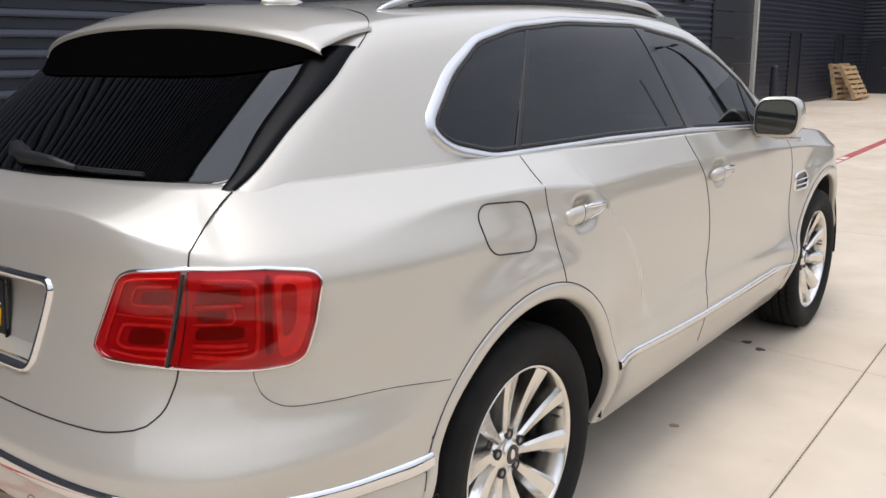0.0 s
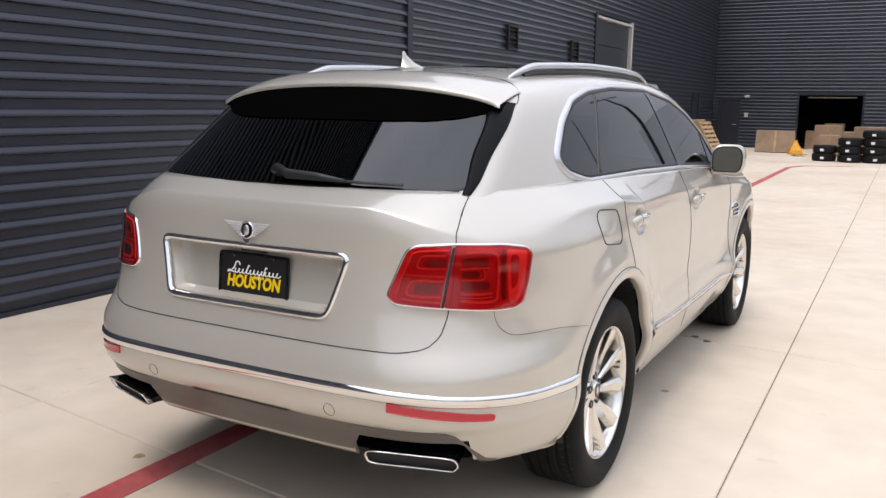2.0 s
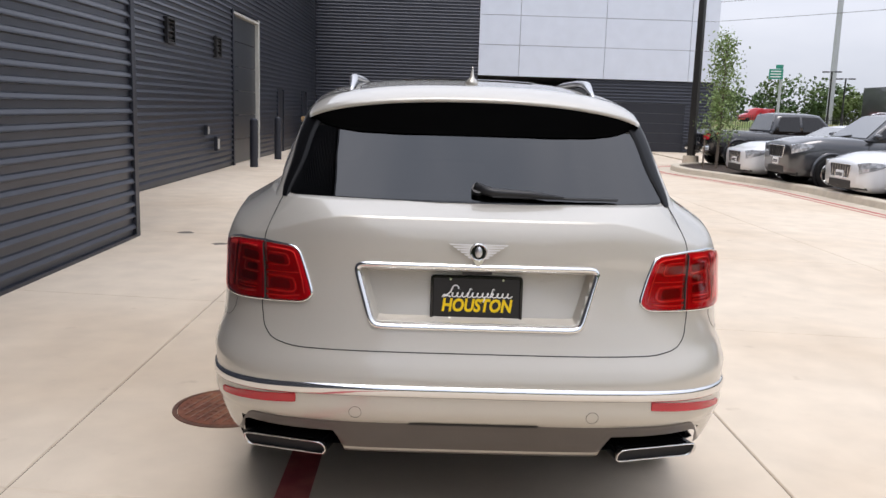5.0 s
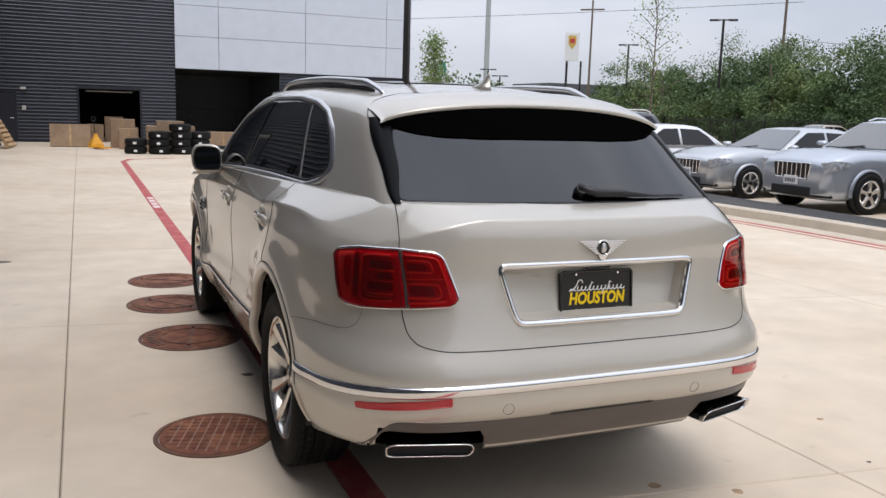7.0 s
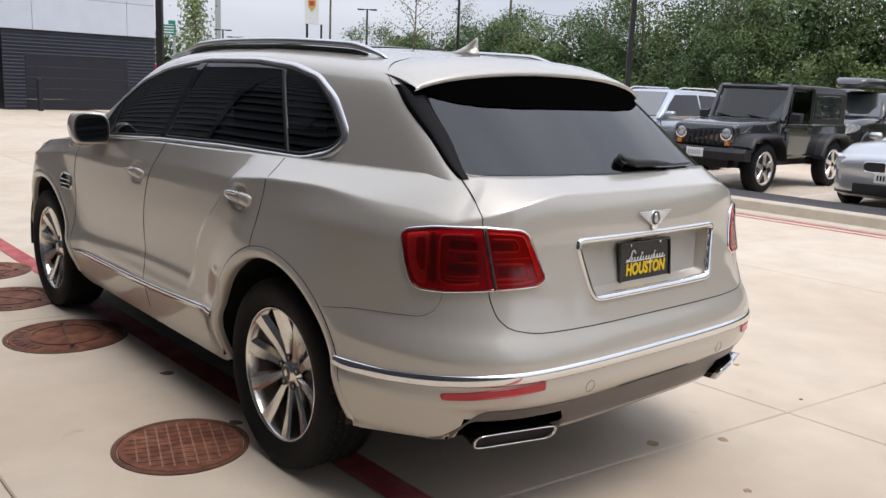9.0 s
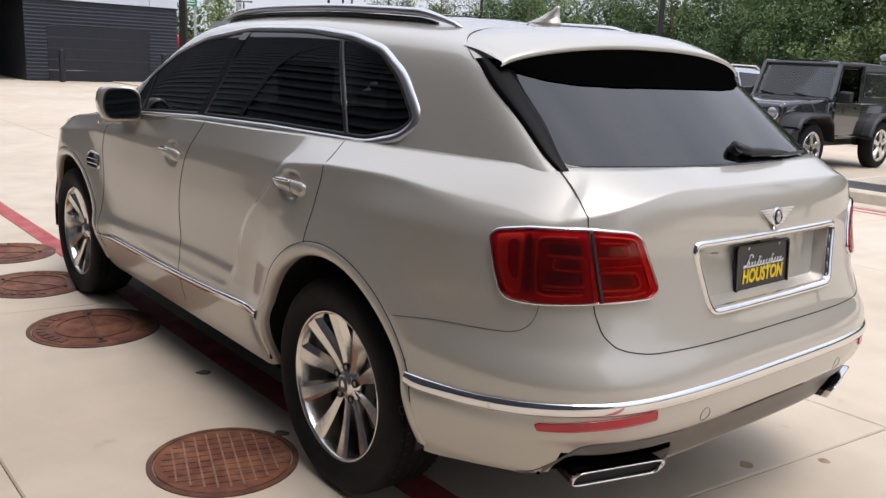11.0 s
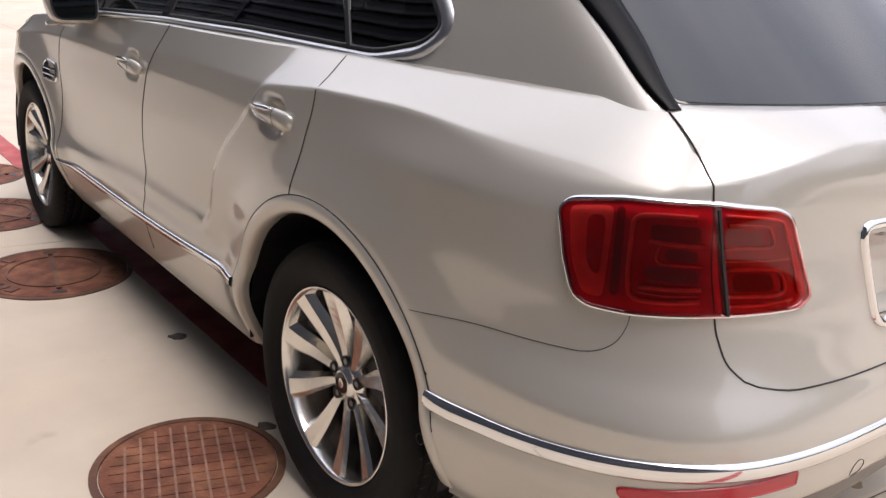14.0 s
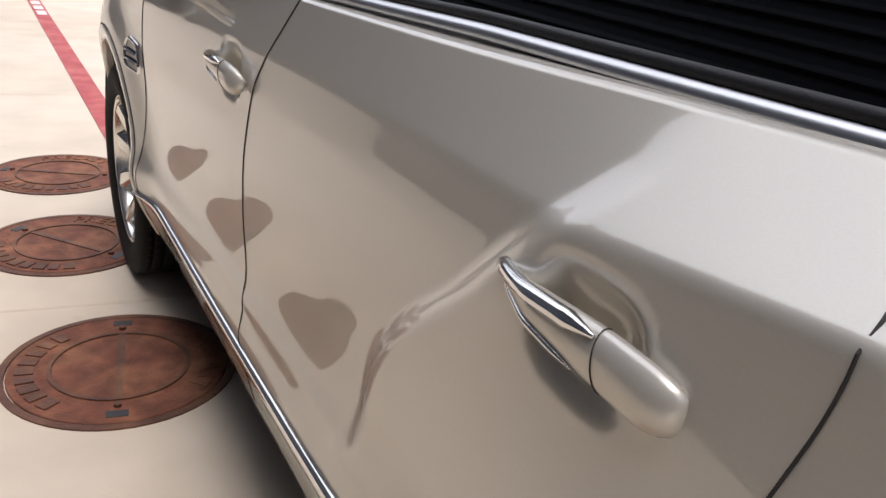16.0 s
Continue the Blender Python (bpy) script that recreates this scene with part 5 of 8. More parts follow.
# windscreen
ws = np.array([[(x, y) for x in np.linspace(-0.665, 0.665, 15)] for y in np.linspace(1.62, 2.62, 12)])
zz = 1.72 - (ws[..., 1] - 1.66) * 0.54 - 0.06 * (np.abs(ws[..., 0]) / 0.7) ** 2
zz = np.minimum(zz, 1.70)
V, F, N = grid_skin(np.concatenate([ws, (zz - 0.012)[..., None]], 2), False)
skin("windscreen", V, F, N, GLASS_CLEAR, suv, "clear windscreen")

# roof spoiler over the glass
def skin_top(x, y):
    """Height of the greenhouse skin straight above a plan point."""
    lo, hi = 1.3, 1.9
    for _ in range(30):
        mid_ = (lo + hi) / 2
        lo, hi = (mid_, hi) if float(green_f(np.array(x), np.array(y), np.array(mid_))) < 0 else (lo, mid_)
    return lo


xs_ = np.linspace(-0.682, 0.682, 57)
top, under = [], []
for x in xs_:
    q = min(abs(x) / 0.660, 1.0)
    over = max(abs(x) - 0.660, 0.0) / 0.022
    y_t = -0.515 + 0.075 * q ** 3.4 + 0.04 * over
    y_f = -0.14 - 0.12 * q ** 4 - 0.06 * over
    rise = 0.066 * (1 - 0.50 * q ** 5) * (1 - over) ** 0.6
    f = np.linspace(0, 1, 9)
    fy = y_f + (y_t - y_f) * f
    fz = np.array([skin_top(max(-0.656, min(0.656, x)), yy) - 0.02 * over for yy in fy]) + 0.003 + 0.008 * f * q ** 3 * (1 - over) - 0.006 * over * f + rise * f ** 1.6
    z_t = fz[-1]
    top.append([(x, a, b) for a, b in zip(fy, fz)] + [(x, y_t - 0.004, z_t - 0.007), (x, y_t + 0.002, z_t - 0.016)])
    # Sheet runs down over the glass, painting the spoiler's reflection below the underside
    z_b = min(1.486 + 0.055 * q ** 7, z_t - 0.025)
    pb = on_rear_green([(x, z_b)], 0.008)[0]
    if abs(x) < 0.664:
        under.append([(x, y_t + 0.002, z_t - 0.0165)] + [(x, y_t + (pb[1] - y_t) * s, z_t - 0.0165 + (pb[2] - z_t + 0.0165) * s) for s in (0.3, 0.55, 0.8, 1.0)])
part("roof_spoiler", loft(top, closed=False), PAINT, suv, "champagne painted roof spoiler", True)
part("spoiler_underside_reflection", loft(under, closed=False), UNDERSIDE, suv, "black underside of the roof spoiler and its painted reflection", True)
part("brake_light", loft([[(x, -0.506 + 0.02 * k, 1.6125 - 0.004 * k - 0.010 * (abs(x) / 0.2) ** 2) for x in np.linspace(-0.20, 0.20, 13)] for k in range(3)], closed=False), LENS_DARK, suv, "slim dark red high brake light")

# interior
part("cabin_floor", box((-0.78, -0.75, 0.55), (0.78, 2.3, 0.62), 0.02), LEATHER, suv)
part("parcel_shelf", box((-0.66, -0.70, 1.02), (0.66, -0.1, 1.05), 0.01), LEATHER, suv)
for x in (-0.38, 0.38):
    for y in (0.45, 1.35):
        st = loft([[(x + w * sx, y + dy + d * sy, z) for sx, sy in ((-1, -1), (1, -1), (1, 1), (-1, 1))]
                   for w, d, dy, z in ((0.25, 0.08, 0.05, 0.62), (0.27, 0.09, -0.02, 1.0), (0.22, 0.07, -0.10, 1.28), (0.12, 0.05, -0.12, 1.31), (0.13, 0.05, -0.13, 1.47), (0.10, 0.04, -0.13, 1.50))])
        part("seat_back", st, LEATHER, suv, "dark leather seat back with headrest")
        part("seat_cushion", box((x - 0.26, y, 0.62), (x + 0.26, y + 0.5, 0.85), 0.05), LEATHER, suv)
part("dashboard", box((-0.74, 1.95, 0.75), (0.74, 2.3, 1.13), 0.05), LEATHER, suv)
part("steering_wheel", tube([(-0.38 + 0.185 * math.cos(a), 1.80 + 0.06 * math.sin(a), 1.10 + 0.17 * math.sin(a)) for a in (2 * math.pi * k / 24 for k in range(24))], 0.016, closed=True), LEATHER, suv)


# ---------- the SUV: rear end ----------
def rear_place(lift0=0.0):
    def f(q, lift=0.0):
        q = np.array(q, float)
        y = rear_y(q[:, 0], q[:, 1])
        out = []
        for (x, z), yy in zip(q, y):
            n = low_normal((x, yy, z))
            out.append((x + n.x * (lift + lift0), yy + n.y * (lift + lift0), z))
        return np.array(out)
    return f


sill_line = spline([(0.5, 0.530), (1.0, 0.500), (1.5, 0.484), (2.49, 0.478)])


def seam(points, parent=suv, r=0.0026):
    """A dark tube along points of the skin that paints the shade of a shut line."""
    return part("shut_line", tube(points, r, 6), SEAM, parent)


# tail lights: outline and light guides as (angle, height) round the corner
LAMP = [(0.592, 0.950), (0.655, 1.094), (0.680, 1.107), (0.797, 1.114), (0.950, 1.109), (1.040, 1.095), (1.056, 1.080), (1.036, 0.990), (1.012, 0.925), (0.985, 0.911), (0.920, 0.909), (0.756, 0.921), (0.615, 0.930)]
rp = rear_place()
GAP_A = lambda z: 0.794 - (1.115 - z) * 0.21
for side in (1, -1):
    lamp = empty("tail_light")
    lamp.parent = suv
    lamp["label"] = "red tail light in a chrome bezel"
    k = np.array((1.05 * side, 1))
    q = rounded([(a * 1.05, z) for a, z in LAMP], 0.010, 2) * (side, 1)
    part("bezel", band(q, polar_place, ((-0.008, -0.002), (-0.007, 0.005), (-0.003, 0.0075), (0.001, 0.006), (0.002, -0.002))), CHROME, lamp, "chrome bezel", True)
    fine_q = rounded([(a * 1.05, z) for a, z in LAMP], 0.003, 3)
    inner = cut_outline(fine_q, lambda a, z: a < GAP_A(z) * 1.05 - 0.003, 0.008) * (side, 1)
    outer = cut_outline(fine_q, lambda a, z: a > GAP_A(z) * 1.05 + 0.003, 0.008) * (side, 1)
    for o, lab in ((inner, "red lens on the tailgate"), (outer, "red lens wrapping round the corner")):
        part("reflector_bowl", patch(inset(o, 0.002), lambda v: polar_place(v, 0.0015)), LENS_RED, lamp, "", True)
        ob = part("lens", patch(inset(o, 0.001), lambda v: polar_place(v, 0.0125)), GLASS_RED, lamp, lab, True)
        outward(ob, (side * 0.5, -1, 0))
    seam([polar_place([(GAP_A(z) * 1.05 * side, z)], 0.0092)[0] for z in np.linspace(0.920, 1.108, 12)], lamp, 0.0040)
    for (a0, z0), (a1, z1) in (((0.812, 1.046), (0.900, 1.074)), ((0.812, 1.010), (0.872, 1.032)), ((0.806, 0.972), (0.902, 0.998))):
        core = rounded([(a0, z0), (a0 + 0.004, z1), (a1, z1), (a1 - 0.002, z0)], 0.01, 1) * k
        part("dark_core", patch(core, lambda v: polar_place(v, 0.0028)), LENS_DARK, lamp, "dark red inner reflector", True)
    for q_ in ([(0.700, 1.046), (0.706, 1.070), (0.772, 1.072), (0.770, 1.046)], [(0.668, 0.962), (0.678, 0.994), (0.752, 0.994), (0.748, 0.962)]):
        part("dark_core", patch(rounded(q_, 0.01, 1) * k, lambda v: polar_place(v, 0.0028)), LENS_DARK, lamp, "dark red inner reflector", True)
    rim_ = rounded([(0.936, 0.935), (0.944, 1.100), (0.958, 1.100), (0.952, 0.932)], 0.01, 1) * k
    part("dark_rib", patch(rim_, lambda v: polar_place(v, 0.0028)), LENS_DARK, lamp, "dark red rib", True)
    core = rounded([(0.962, 0.925), (0.962, 1.098), (1.040, 1.085), (1.026, 0.99), (1.00, 0.930)], 0.01, 2) * k
    part("side_reflector", patch(core, lambda v: polar_place(v, 0.003)), LENS_BRIGHT, lamp, "bright red outer reflector", True)
    core = rounded([(0.972, 0.965), (0.974, 1.080), (1.006, 1.076), (1.000, 0.995), (0.985, 0.968)], 0.01, 2) * k
    part("side_panel", patch(core, lambda v: polar_place(v, 0.0042)), LENS_RED, lamp, "deep red inner panel", True)
    for path, r in (([(0.803, 0.942), (0.860, 0.936), (0.912, 0.938), (0.924, 0.97), (0.928, 1.05), (0.924, 1.082), (0.89, 1.090), (0.825, 1.091)], 0.0052),
                    ([(0.806, 1.040), (0.86, 1.041), (0.900, 1.042)], 0.0044),
                    ([(0.806, 1.004), (0.86, 1.004), (0.880, 1.006), (0.884, 1.020), (0.880, 1.036)], 0.0026),
                    ([(0.803, 0.963), (0.86, 0.960), (0.905, 0.960)], 0.0050),
                    ([(0.806, 0.951), (0.86, 0.948), (0.905, 0.949)], 0.0022),
                    ([(0.772, 1.040), (0.72, 1.041), (0.690, 1.042), (0.684, 1.052), (0.694, 1.074), (0.710, 1.080), (0.770, 1.081)], 0.0036),
                    ([(0.770, 1.016), (0.70, 1.018), (0.648, 1.020)], 0.0026),
                    ([(0.762, 0.953), (0.70, 0.954), (0.660, 0.956), (0.650, 0.968), (0.660, 0.992), (0.676, 1.001), (0.764, 1.001)], 0.0044),
                    ([(0.778, 1.098), (0.72, 1.096), (0.678, 1.090), (0.664, 1.074), (0.634, 1.00), (0.618, 0.955)], 0.0030), ([(0.756, 0.936), (0.69, 0.939), (0.632, 0.946)], 0.0034)):
        pts = polar_place(np.array(path) * k, 0.0051)
        fine = curve_pts([tuple(p) for p in pts], 4)
        part("light_guide", tube(fine, r, 6), LENS_BRIGHT, lamp, "", True)

# number plate recess with chrome frame, plate and emblem
RQ = rounded(RECESS, 0.012, 5)
tray = empty("plate_recess")
tray.parent = suv
tray["label"] = "recessed plate housing in a chrome frame"


def tray_place(depth):
    def f(q, lift=0.0):
        q = np.array(q)
        return np.stack([q[:, 0], rear_y(q[:, 0], q[:, 1]) + depth - lift, q[:, 1]], 1)
    return f


part("chrome_frame", band(RQ, tray_place(0.0), ((-0.012, -0.003), (-0.010, 0.006), (-0.004, 0.0095), (0.004, 0.008), (0.010, 0.002), (0.012, -0.012))), CHROME, tray, "chrome frame", True)
wallrings = []
for d_in, dep in ((0.008, 0.004), (0.012, 0.02), (0.026, 0.052)):
    wallrings.append(tray_place(dep)(inset(RQ, d_in) * (1, 1)))
bm = bmesh.new()
rows = [[bm.verts.new(p) for p in r] for r in wallrings]
nq = len(RQ)
for a, b in zip(rows, rows[1:]):
    for i in range(nq):
        bm.faces.new((a[i], a[(i + 1) % nq], b[(i + 1) % nq], b[i]))
part("tray", bm, PAINT, tray, "champagne painted recess", False)
back_q = inset(RQ, 0.026)
part("tray_back", patch(back_q, tray_place(0.052)), PAINT, tray, "", True)
part("lamp_bar", box((-0.05, -1.035, 1.034), (0.05, -0.99, 1.050), 0.004), BLACK, tray)
plate = empty("plate", Matrix.Translation((0, -1.028, 0.950)) @ Matrix.Rotation(radians(90 - 5), 4, 'X'))
plate.parent = suv
plate["label"] = "black dealer plate with white script bars and yellow letters"
o = rounded([(-0.156, -0.078), (0.156, -0.078), (0.156, 0.078), (-0.156, 0.078)], 0.008, 2)
part("backing", loft([[(x, y, z) for x, y in o] for z in (-0.006, 0.0)]), PLATE_BLACK, plate, "black plate")
part("plate_frame", band(o, lambda v, l=0.0: np.concatenate([v, np.full((len(v), 1), l)], 1), ((-0.002, 0.0), (0.0, 0.005), (0.007, 0.005), (0.009, 0.0))), GLOSS_BLACK, plate, "black plate frame")
me = text_mesh("HOUSTON", 0.060, 0.0006, shear=0.16, bold=0.0022)
w_ = max(v.co.x for v in me.vertices) - min(v.co.x for v in me.vertices)
me.transform(Matrix.Translation((0.0, -0.025, 0.0012)) @ Matrix.Diagonal((0.242 / w_, 1, 1, 1)))
t = new("yellow_letters", me)
me.materials.append(PLATE_YELLOW)
t.parent = plate
# the brand script is drawn as a plain flowing stroke with bars
bm = bmesh.new()
wave = [(u, 0.0072 * math.sin(u * 75.4)) for u in np.linspace(0, 1, 300)]
add_tube(bm, [(-0.088 + 0.206 * u + 0.0046 * math.cos(u * 75.4) + 0.35 * w, 0.0125 + w, 0.0015) for u, w in wave], 0.0021, 5)
for x, y0, y1 in ((-0.030, 0.008, 0.036), (0.048, 0.008, 0.036)):
    add_tube(bm, [(x + 0.35 * (y0 - 0.012), y0, 0.0015), (x + 0.35 * (y1 - 0.012), y1, 0.0015), (x + 0.006 + 0.35 * (y1 - 0.012), y1 - 0.004, 0.0015)], 0.0023, 5)
add_tube(bm, [(0.030 - 0.006 * u, 0.010 - 0.022 * u, 0.0015) for u in (0, 0.5, 1)], 0.0021, 5)
add_tube(bm, [(-0.072 + 0.010 * math.cos(a), 0.036 + 0.009 * math.sin(a), 0.0015) for a in np.linspace(-0.3, 2.8, 10)] + [(-0.088, 0.024, 0.0015), (-0.104, 0.008, 0.0015), (-0.118, 0.006, 0.0015), (-0.112, 0.013, 0.0015), (-0.088, 0.006, 0.0015)], 0.0026, 5)
part("script_bars", bm, PLATE_WHITE, plate, "white flowing script shapes")
for x, y in ((-0.09, 0.066), (0.09, 0.066), (-0.09, -0.066), (0.09, -0.066)):
    part("plate_screw", cyl((x, y, 0.0), (x, y, 0.0035), 0.0045, seg=10), CHROME, plate)
badge = empty("badge", Matrix.Translation((0, -1.052, 1.116)) @ Matrix.Rotation(radians(90 - 4), 4, 'X'))
badge.parent = suv
badge["label"] = "chrome winged emblem with a plain black disc"
for s in (1, -1):
    bm = bmesh.new()
    for k in range(6):
        z1, z0 = 0.027 - 0.0085 * k, 0.0188 - 0.0085 * k
        tipx = 0.099 - 0.0125 * k
        ring = [(s * 0.018, z0), (s * tipx * 0.96, z0 + 0.0035), (s * tipx, z1), (s * 0.018, z1)]
        add_loft(bm, [[(x, z, 0.0) for x, z in ring], [(x, z, 0.005) for x, z in ring]])
    part("wing", bm, BADGE, badge, "chrome wing")
part("ring", loft([[(r * math.cos(a), r * math.sin(a), z) for a in (2 * math.pi * k / 32 for k in range(32))] for r, z in ((0.031, 0.0), (0.030, 0.006), (0.026, 0.007), (0.0245, 0.005))], cap=False), CHROME, badge, "", True)
part("disc", cyl((0, 0, 0.0), (0, 0, 0.0055), 0.025, seg=32), GLOSS_BLACK, badge, "black disc")
part("emblem", loft([[(0.0135 * math.cos(a) * sx, 0.018 * math.sin(a), z) for a in (2 * math.pi * k / 20 for k in range(20))] for sx, z in ((1, 0.0055), (0.9, 0.0085), (0.55, 0.0105))]), SATIN, badge, "plain chrome oval", True)
part("tail", loft([[(-0.02, -0.026, z), (0.02, -0.026, z), (0.007, -0.045, z), (-0.007, -0.045, z)] for z in (0.0, 0.004)]), CHROME, badge)


def wrap(z, y_end, lift, n=26):
    """Points round the rear bumper at one height, from the side at y_end round to the middle."""
    f = z if callable(z) else (lambda s: z)
    out = []
    y80 = float(rear_y(0.80, f(0.5)))
    for k, y in enumerate(np.linspace(y_end, y80, n)):
        zz = f(0.5 * k / (n - 1))
        p = Vector((float(side_x(y, zz)), y, zz))
        out.append(p + low_normal(p) * lift)
    for k, x in enumerate(np.linspace(0.80, 0.0, n)[1:]):
        zz = f(0.5 + 0.5 * (k + 1) / (n - 1))
        p = Vector((x, float(rear_y(x, zz)), zz))
        out.append(p + low_normal(p) * lift)
    return out


def both(pts):
    return pts + [Vector((-p.x, p.y, p.z)) for p in pts[-2::-1]]


strip_z = lambda s: 0.592 + 0.058 * float(smooth(s, 0.0, 0.75))
rows = []
for dz, lift in ((0.021, -0.003), (0.020, 0.005), (0.009, 0.0095), (-0.010, 0.0095), (-0.019, 0.004), (-0.020, -0.003)):
    rows.append(both(wrap(lambda s: strip_z(s) + dz, -0.468, lift)))
part("bumper_trim", loft(rows, closed=False), CHROME, suv, "chrome strip round the rear bumper", True)
for side in (1, -1):
    q = rounded([(0.606, 0.598), (0.606, 0.623), (0.78, 0.604), (0.890, 0.583), (0.888, 0.566), (0.78, 0.580)], 0.008, 0) * (side, 1)
    bm = bmesh.new()
    part("reflector", patch(q, lambda v: rp(v, 0.004)), REFLECTOR, suv, "slim red bumper reflector", True)
    part("reflector_edge", band(q, rp, ((-0.003, -0.002), (-0.002, 0.005), (0.001, 0.005), (0.002, 0.0))), REFLECTOR, suv, "", True)
    # exhaust tip in a black recess of the valance
    rec_ = empty("exhaust_recess", pose(side * 0.637, -0.86, 0.44, 0, 0, side * 14))
    rec_.parent = suv
    rec_["label"] = "black recess round the exhaust tip"
    part("recess_roof", box((-0.178, -0.08, 0.042), (0.165, 0.20, 0.050), 0.002), UNDERSIDE, rec_)
    part("recess_back", box((-0.178, 0.10, -0.045), (0.165, 0.12, 0.042), 0.002), UNDERSIDE, rec_)
    part("recess_cheek", box((0.165, -0.03, -0.040), (0.173, 0.10, 0.042), 0.002), UNDERSIDE, rec_)
    part("recess_cheek", box((-0.186, -0.08, -0.040), (-0.178, 0.10, 0.042), 0.002), UNDERSIDE, rec_)
    ex = empty("exhaust_tip", pose(side * 0.632, -0.962, 0.417, 0, 0, side * 16))
    ex.parent = suv
    ex["label"] = "wide chrome exhaust tip with a black mouth"

    def oval(w, h, y, skew=0.014):
        o = rounded([(-w, -h * 0.75), (-w * 0.92, -h), (w * 0.92, -h), (w, -h * 0.7), (w, h * 0.7), (w * 0.92, h), (-w * 0.92, h), (-w, h * 0.7)], 0.012, 2)
        idx = np.linspace(0, len(o), 48, endpoint=False).astype(int)
        return [(x, y - skew * (zz / h), zz) for x, zz in o[idx]]
    part("chrome_lip", loft([oval(0.154, 0.0275, -0.060), oval(0.1565, 0.0290, -0.078), oval(0.1560, 0.0286, -0.082), oval(0.1525, 0.0256, -0.082), oval(0.1515, 0.0248, -0.066)], cap=False), CHROME, ex, "thin chrome lip", True)
    # gloss black paints the dark surroundings that the polished shell mirrors
    part("shell", loft([oval(0.140, 0.024, 0.16), oval(0.150, 0.026, 0.02), oval(0.1542, 0.0277, -0.060)], cap=False), GLOSS_BLACK, ex, "polished exhaust shell, its dark reflection put into the colour", True)
    part("mouth", loft([oval(0.1516, 0.0249, -0.066), oval(0.149, 0.0235, -0.03), oval(0.05, 0.012, 0.06)]), INSIDE, ex, "black exhaust mouth")
    # shut lines of the tailgate and bumper
    zs = np.r_[np.linspace(1.252, 0.80, 40), 0.79, 0.783]
    pts = [Vector((side * float(gate_edge(z)), float(rear_y(gate_edge(z), z)), z)) for z in zs]
    pts += [Vector((side * x, float(rear_y(x, 0.7775)), 0.7775 + (0.002 if x > 0.6 else 0))) for x in np.linspace(0.62, 0.0, 24)]
    seam([p + low_normal(p) * 0.0002 for p in pts], r=0.0019)
    cut = [(-0.395, 0.772), (-0.58, 0.799), (-0.74, 0.812), (-0.81, 0.820), (-0.845, 0.842), (-0.858, 0.875), (-0.860, 0.908)]
    cut = [(p.x, p.y) for p in curve_pts([(a, b, 0) for a, b in cut], 5)]
    seam([(side * (float(side_x(y, z)) + 0.0004), y, z) for y, z in cut], r=0.0008)
    seam([(side * (float(side_x(y, z)) + 0.0006), y, z) for y, z in ((-0.395, 0.685), (-0.43, 0.665), (-0.466, 0.645))] , r=0.0018)
    for gap, zz in ((DOOR_GAP, np.linspace(0.36, 1.232, 40)), (BACK_GAP, np.linspace(0.862, 1.252, 26)), (FRONT_GAP, np.linspace(0.40, 1.16, 26))):
        seam([(side * (float(side_x(float(gap(z)), z)) + 0.0004), float(gap(z)), z) for z in zz], r=0.0015)
    th = np.radians(np.linspace(8, 165, 50))
    for ya in (AXLE_R, AXLE_F):
        seam([(side * (float(side_x(ya + 0.5255 * math.cos(a), AXLE_Z + 0.5255 * math.sin(a))) + 0.001), ya + 0.5255 * math.cos(a), AXLE_Z + 0.5255 * math.sin(a)) for a in th], r=0.0013)
    # parking sensors
    for y, z in ((-0.445, 0.472),):
        c = Vector((float(side_x(y, z)) * side, y, z))
        n = low_normal(c)
        part("parking_sensor", tube([c + n * 0.001 + Vector((-n.y, n.x, 0)) * (0.013 * math.cos(a)) + Vector((0, 0, 0.013 * math.sin(a))) for a in (2 * math.pi * k / 18 for k in range(18))], 0.0011, 5, True), SEAM, suv)
    ring = rp([(side * 0.40 + 0.021 * math.cos(a), 0.572 + 0.021 * math.sin(a)) for a in (2 * math.pi * k / 20 for k in range(20))], 0.0004)
    part("parking_sensor", tube(ring, 0.0008, 5, True), SEAM, suv)
    # lower door trim
    zt = lambda y: float(sill_line(y))
    rows = []
    for dz, lift in ((0.017, -0.002), (0.016, 0.009), (0.004, 0.0125), (-0.010, 0.0125), (-0.016, 0.007), (-0.017, -0.002)):
        rows.append([(side * (float(side_x(y, zt(y) + dz)) + lift), y, zt(y) + dz * (1 if y < 2.3 else max(0.2, (2.49 - y) / 0.19))) for y in np.linspace(0.505, 2.485, 50)])
    part("sill_trim", loft(rows, closed=False), CHROME, suv, "chrome strip along the sill", True)
    # door handles
    for yh, zh in HANDLES:
        hd = empty("door_handle")
        hd.parent = suv
        hd["label"] = "chrome edged painted door handle"
        skin_x = 0.984 if yh < 1 else 0.975

        def grip_at(u):
            """Along the grip from its pointed front to its round rear: y, half height, outward reach."""
            tip = min(1.0, (u / 0.30) ** 0.55) if u > 0 else 0.0
            tail = 1.0 if u < 0.86 else math.sqrt(max(0.0, 1 - ((u - 0.86) / 0.14) ** 2))
            return yh + 0.118 - 0.250 * u, (0.0135 + 0.0125 * float(smooth(u, 0.1, 0.75))) * tip * (0.25 + 0.75 * tail), 0.034 * tip * (0.35 + 0.65 * tail)
        rings = []
        for u in np.r_[0.01, 0.05, np.linspace(0.1, 0.86, 14), 0.90, 0.94, 0.97, 0.99, 1.0]:
            y, h, reach = grip_at(float(u))
            zc = zh + 0.012 - 0.010 * u
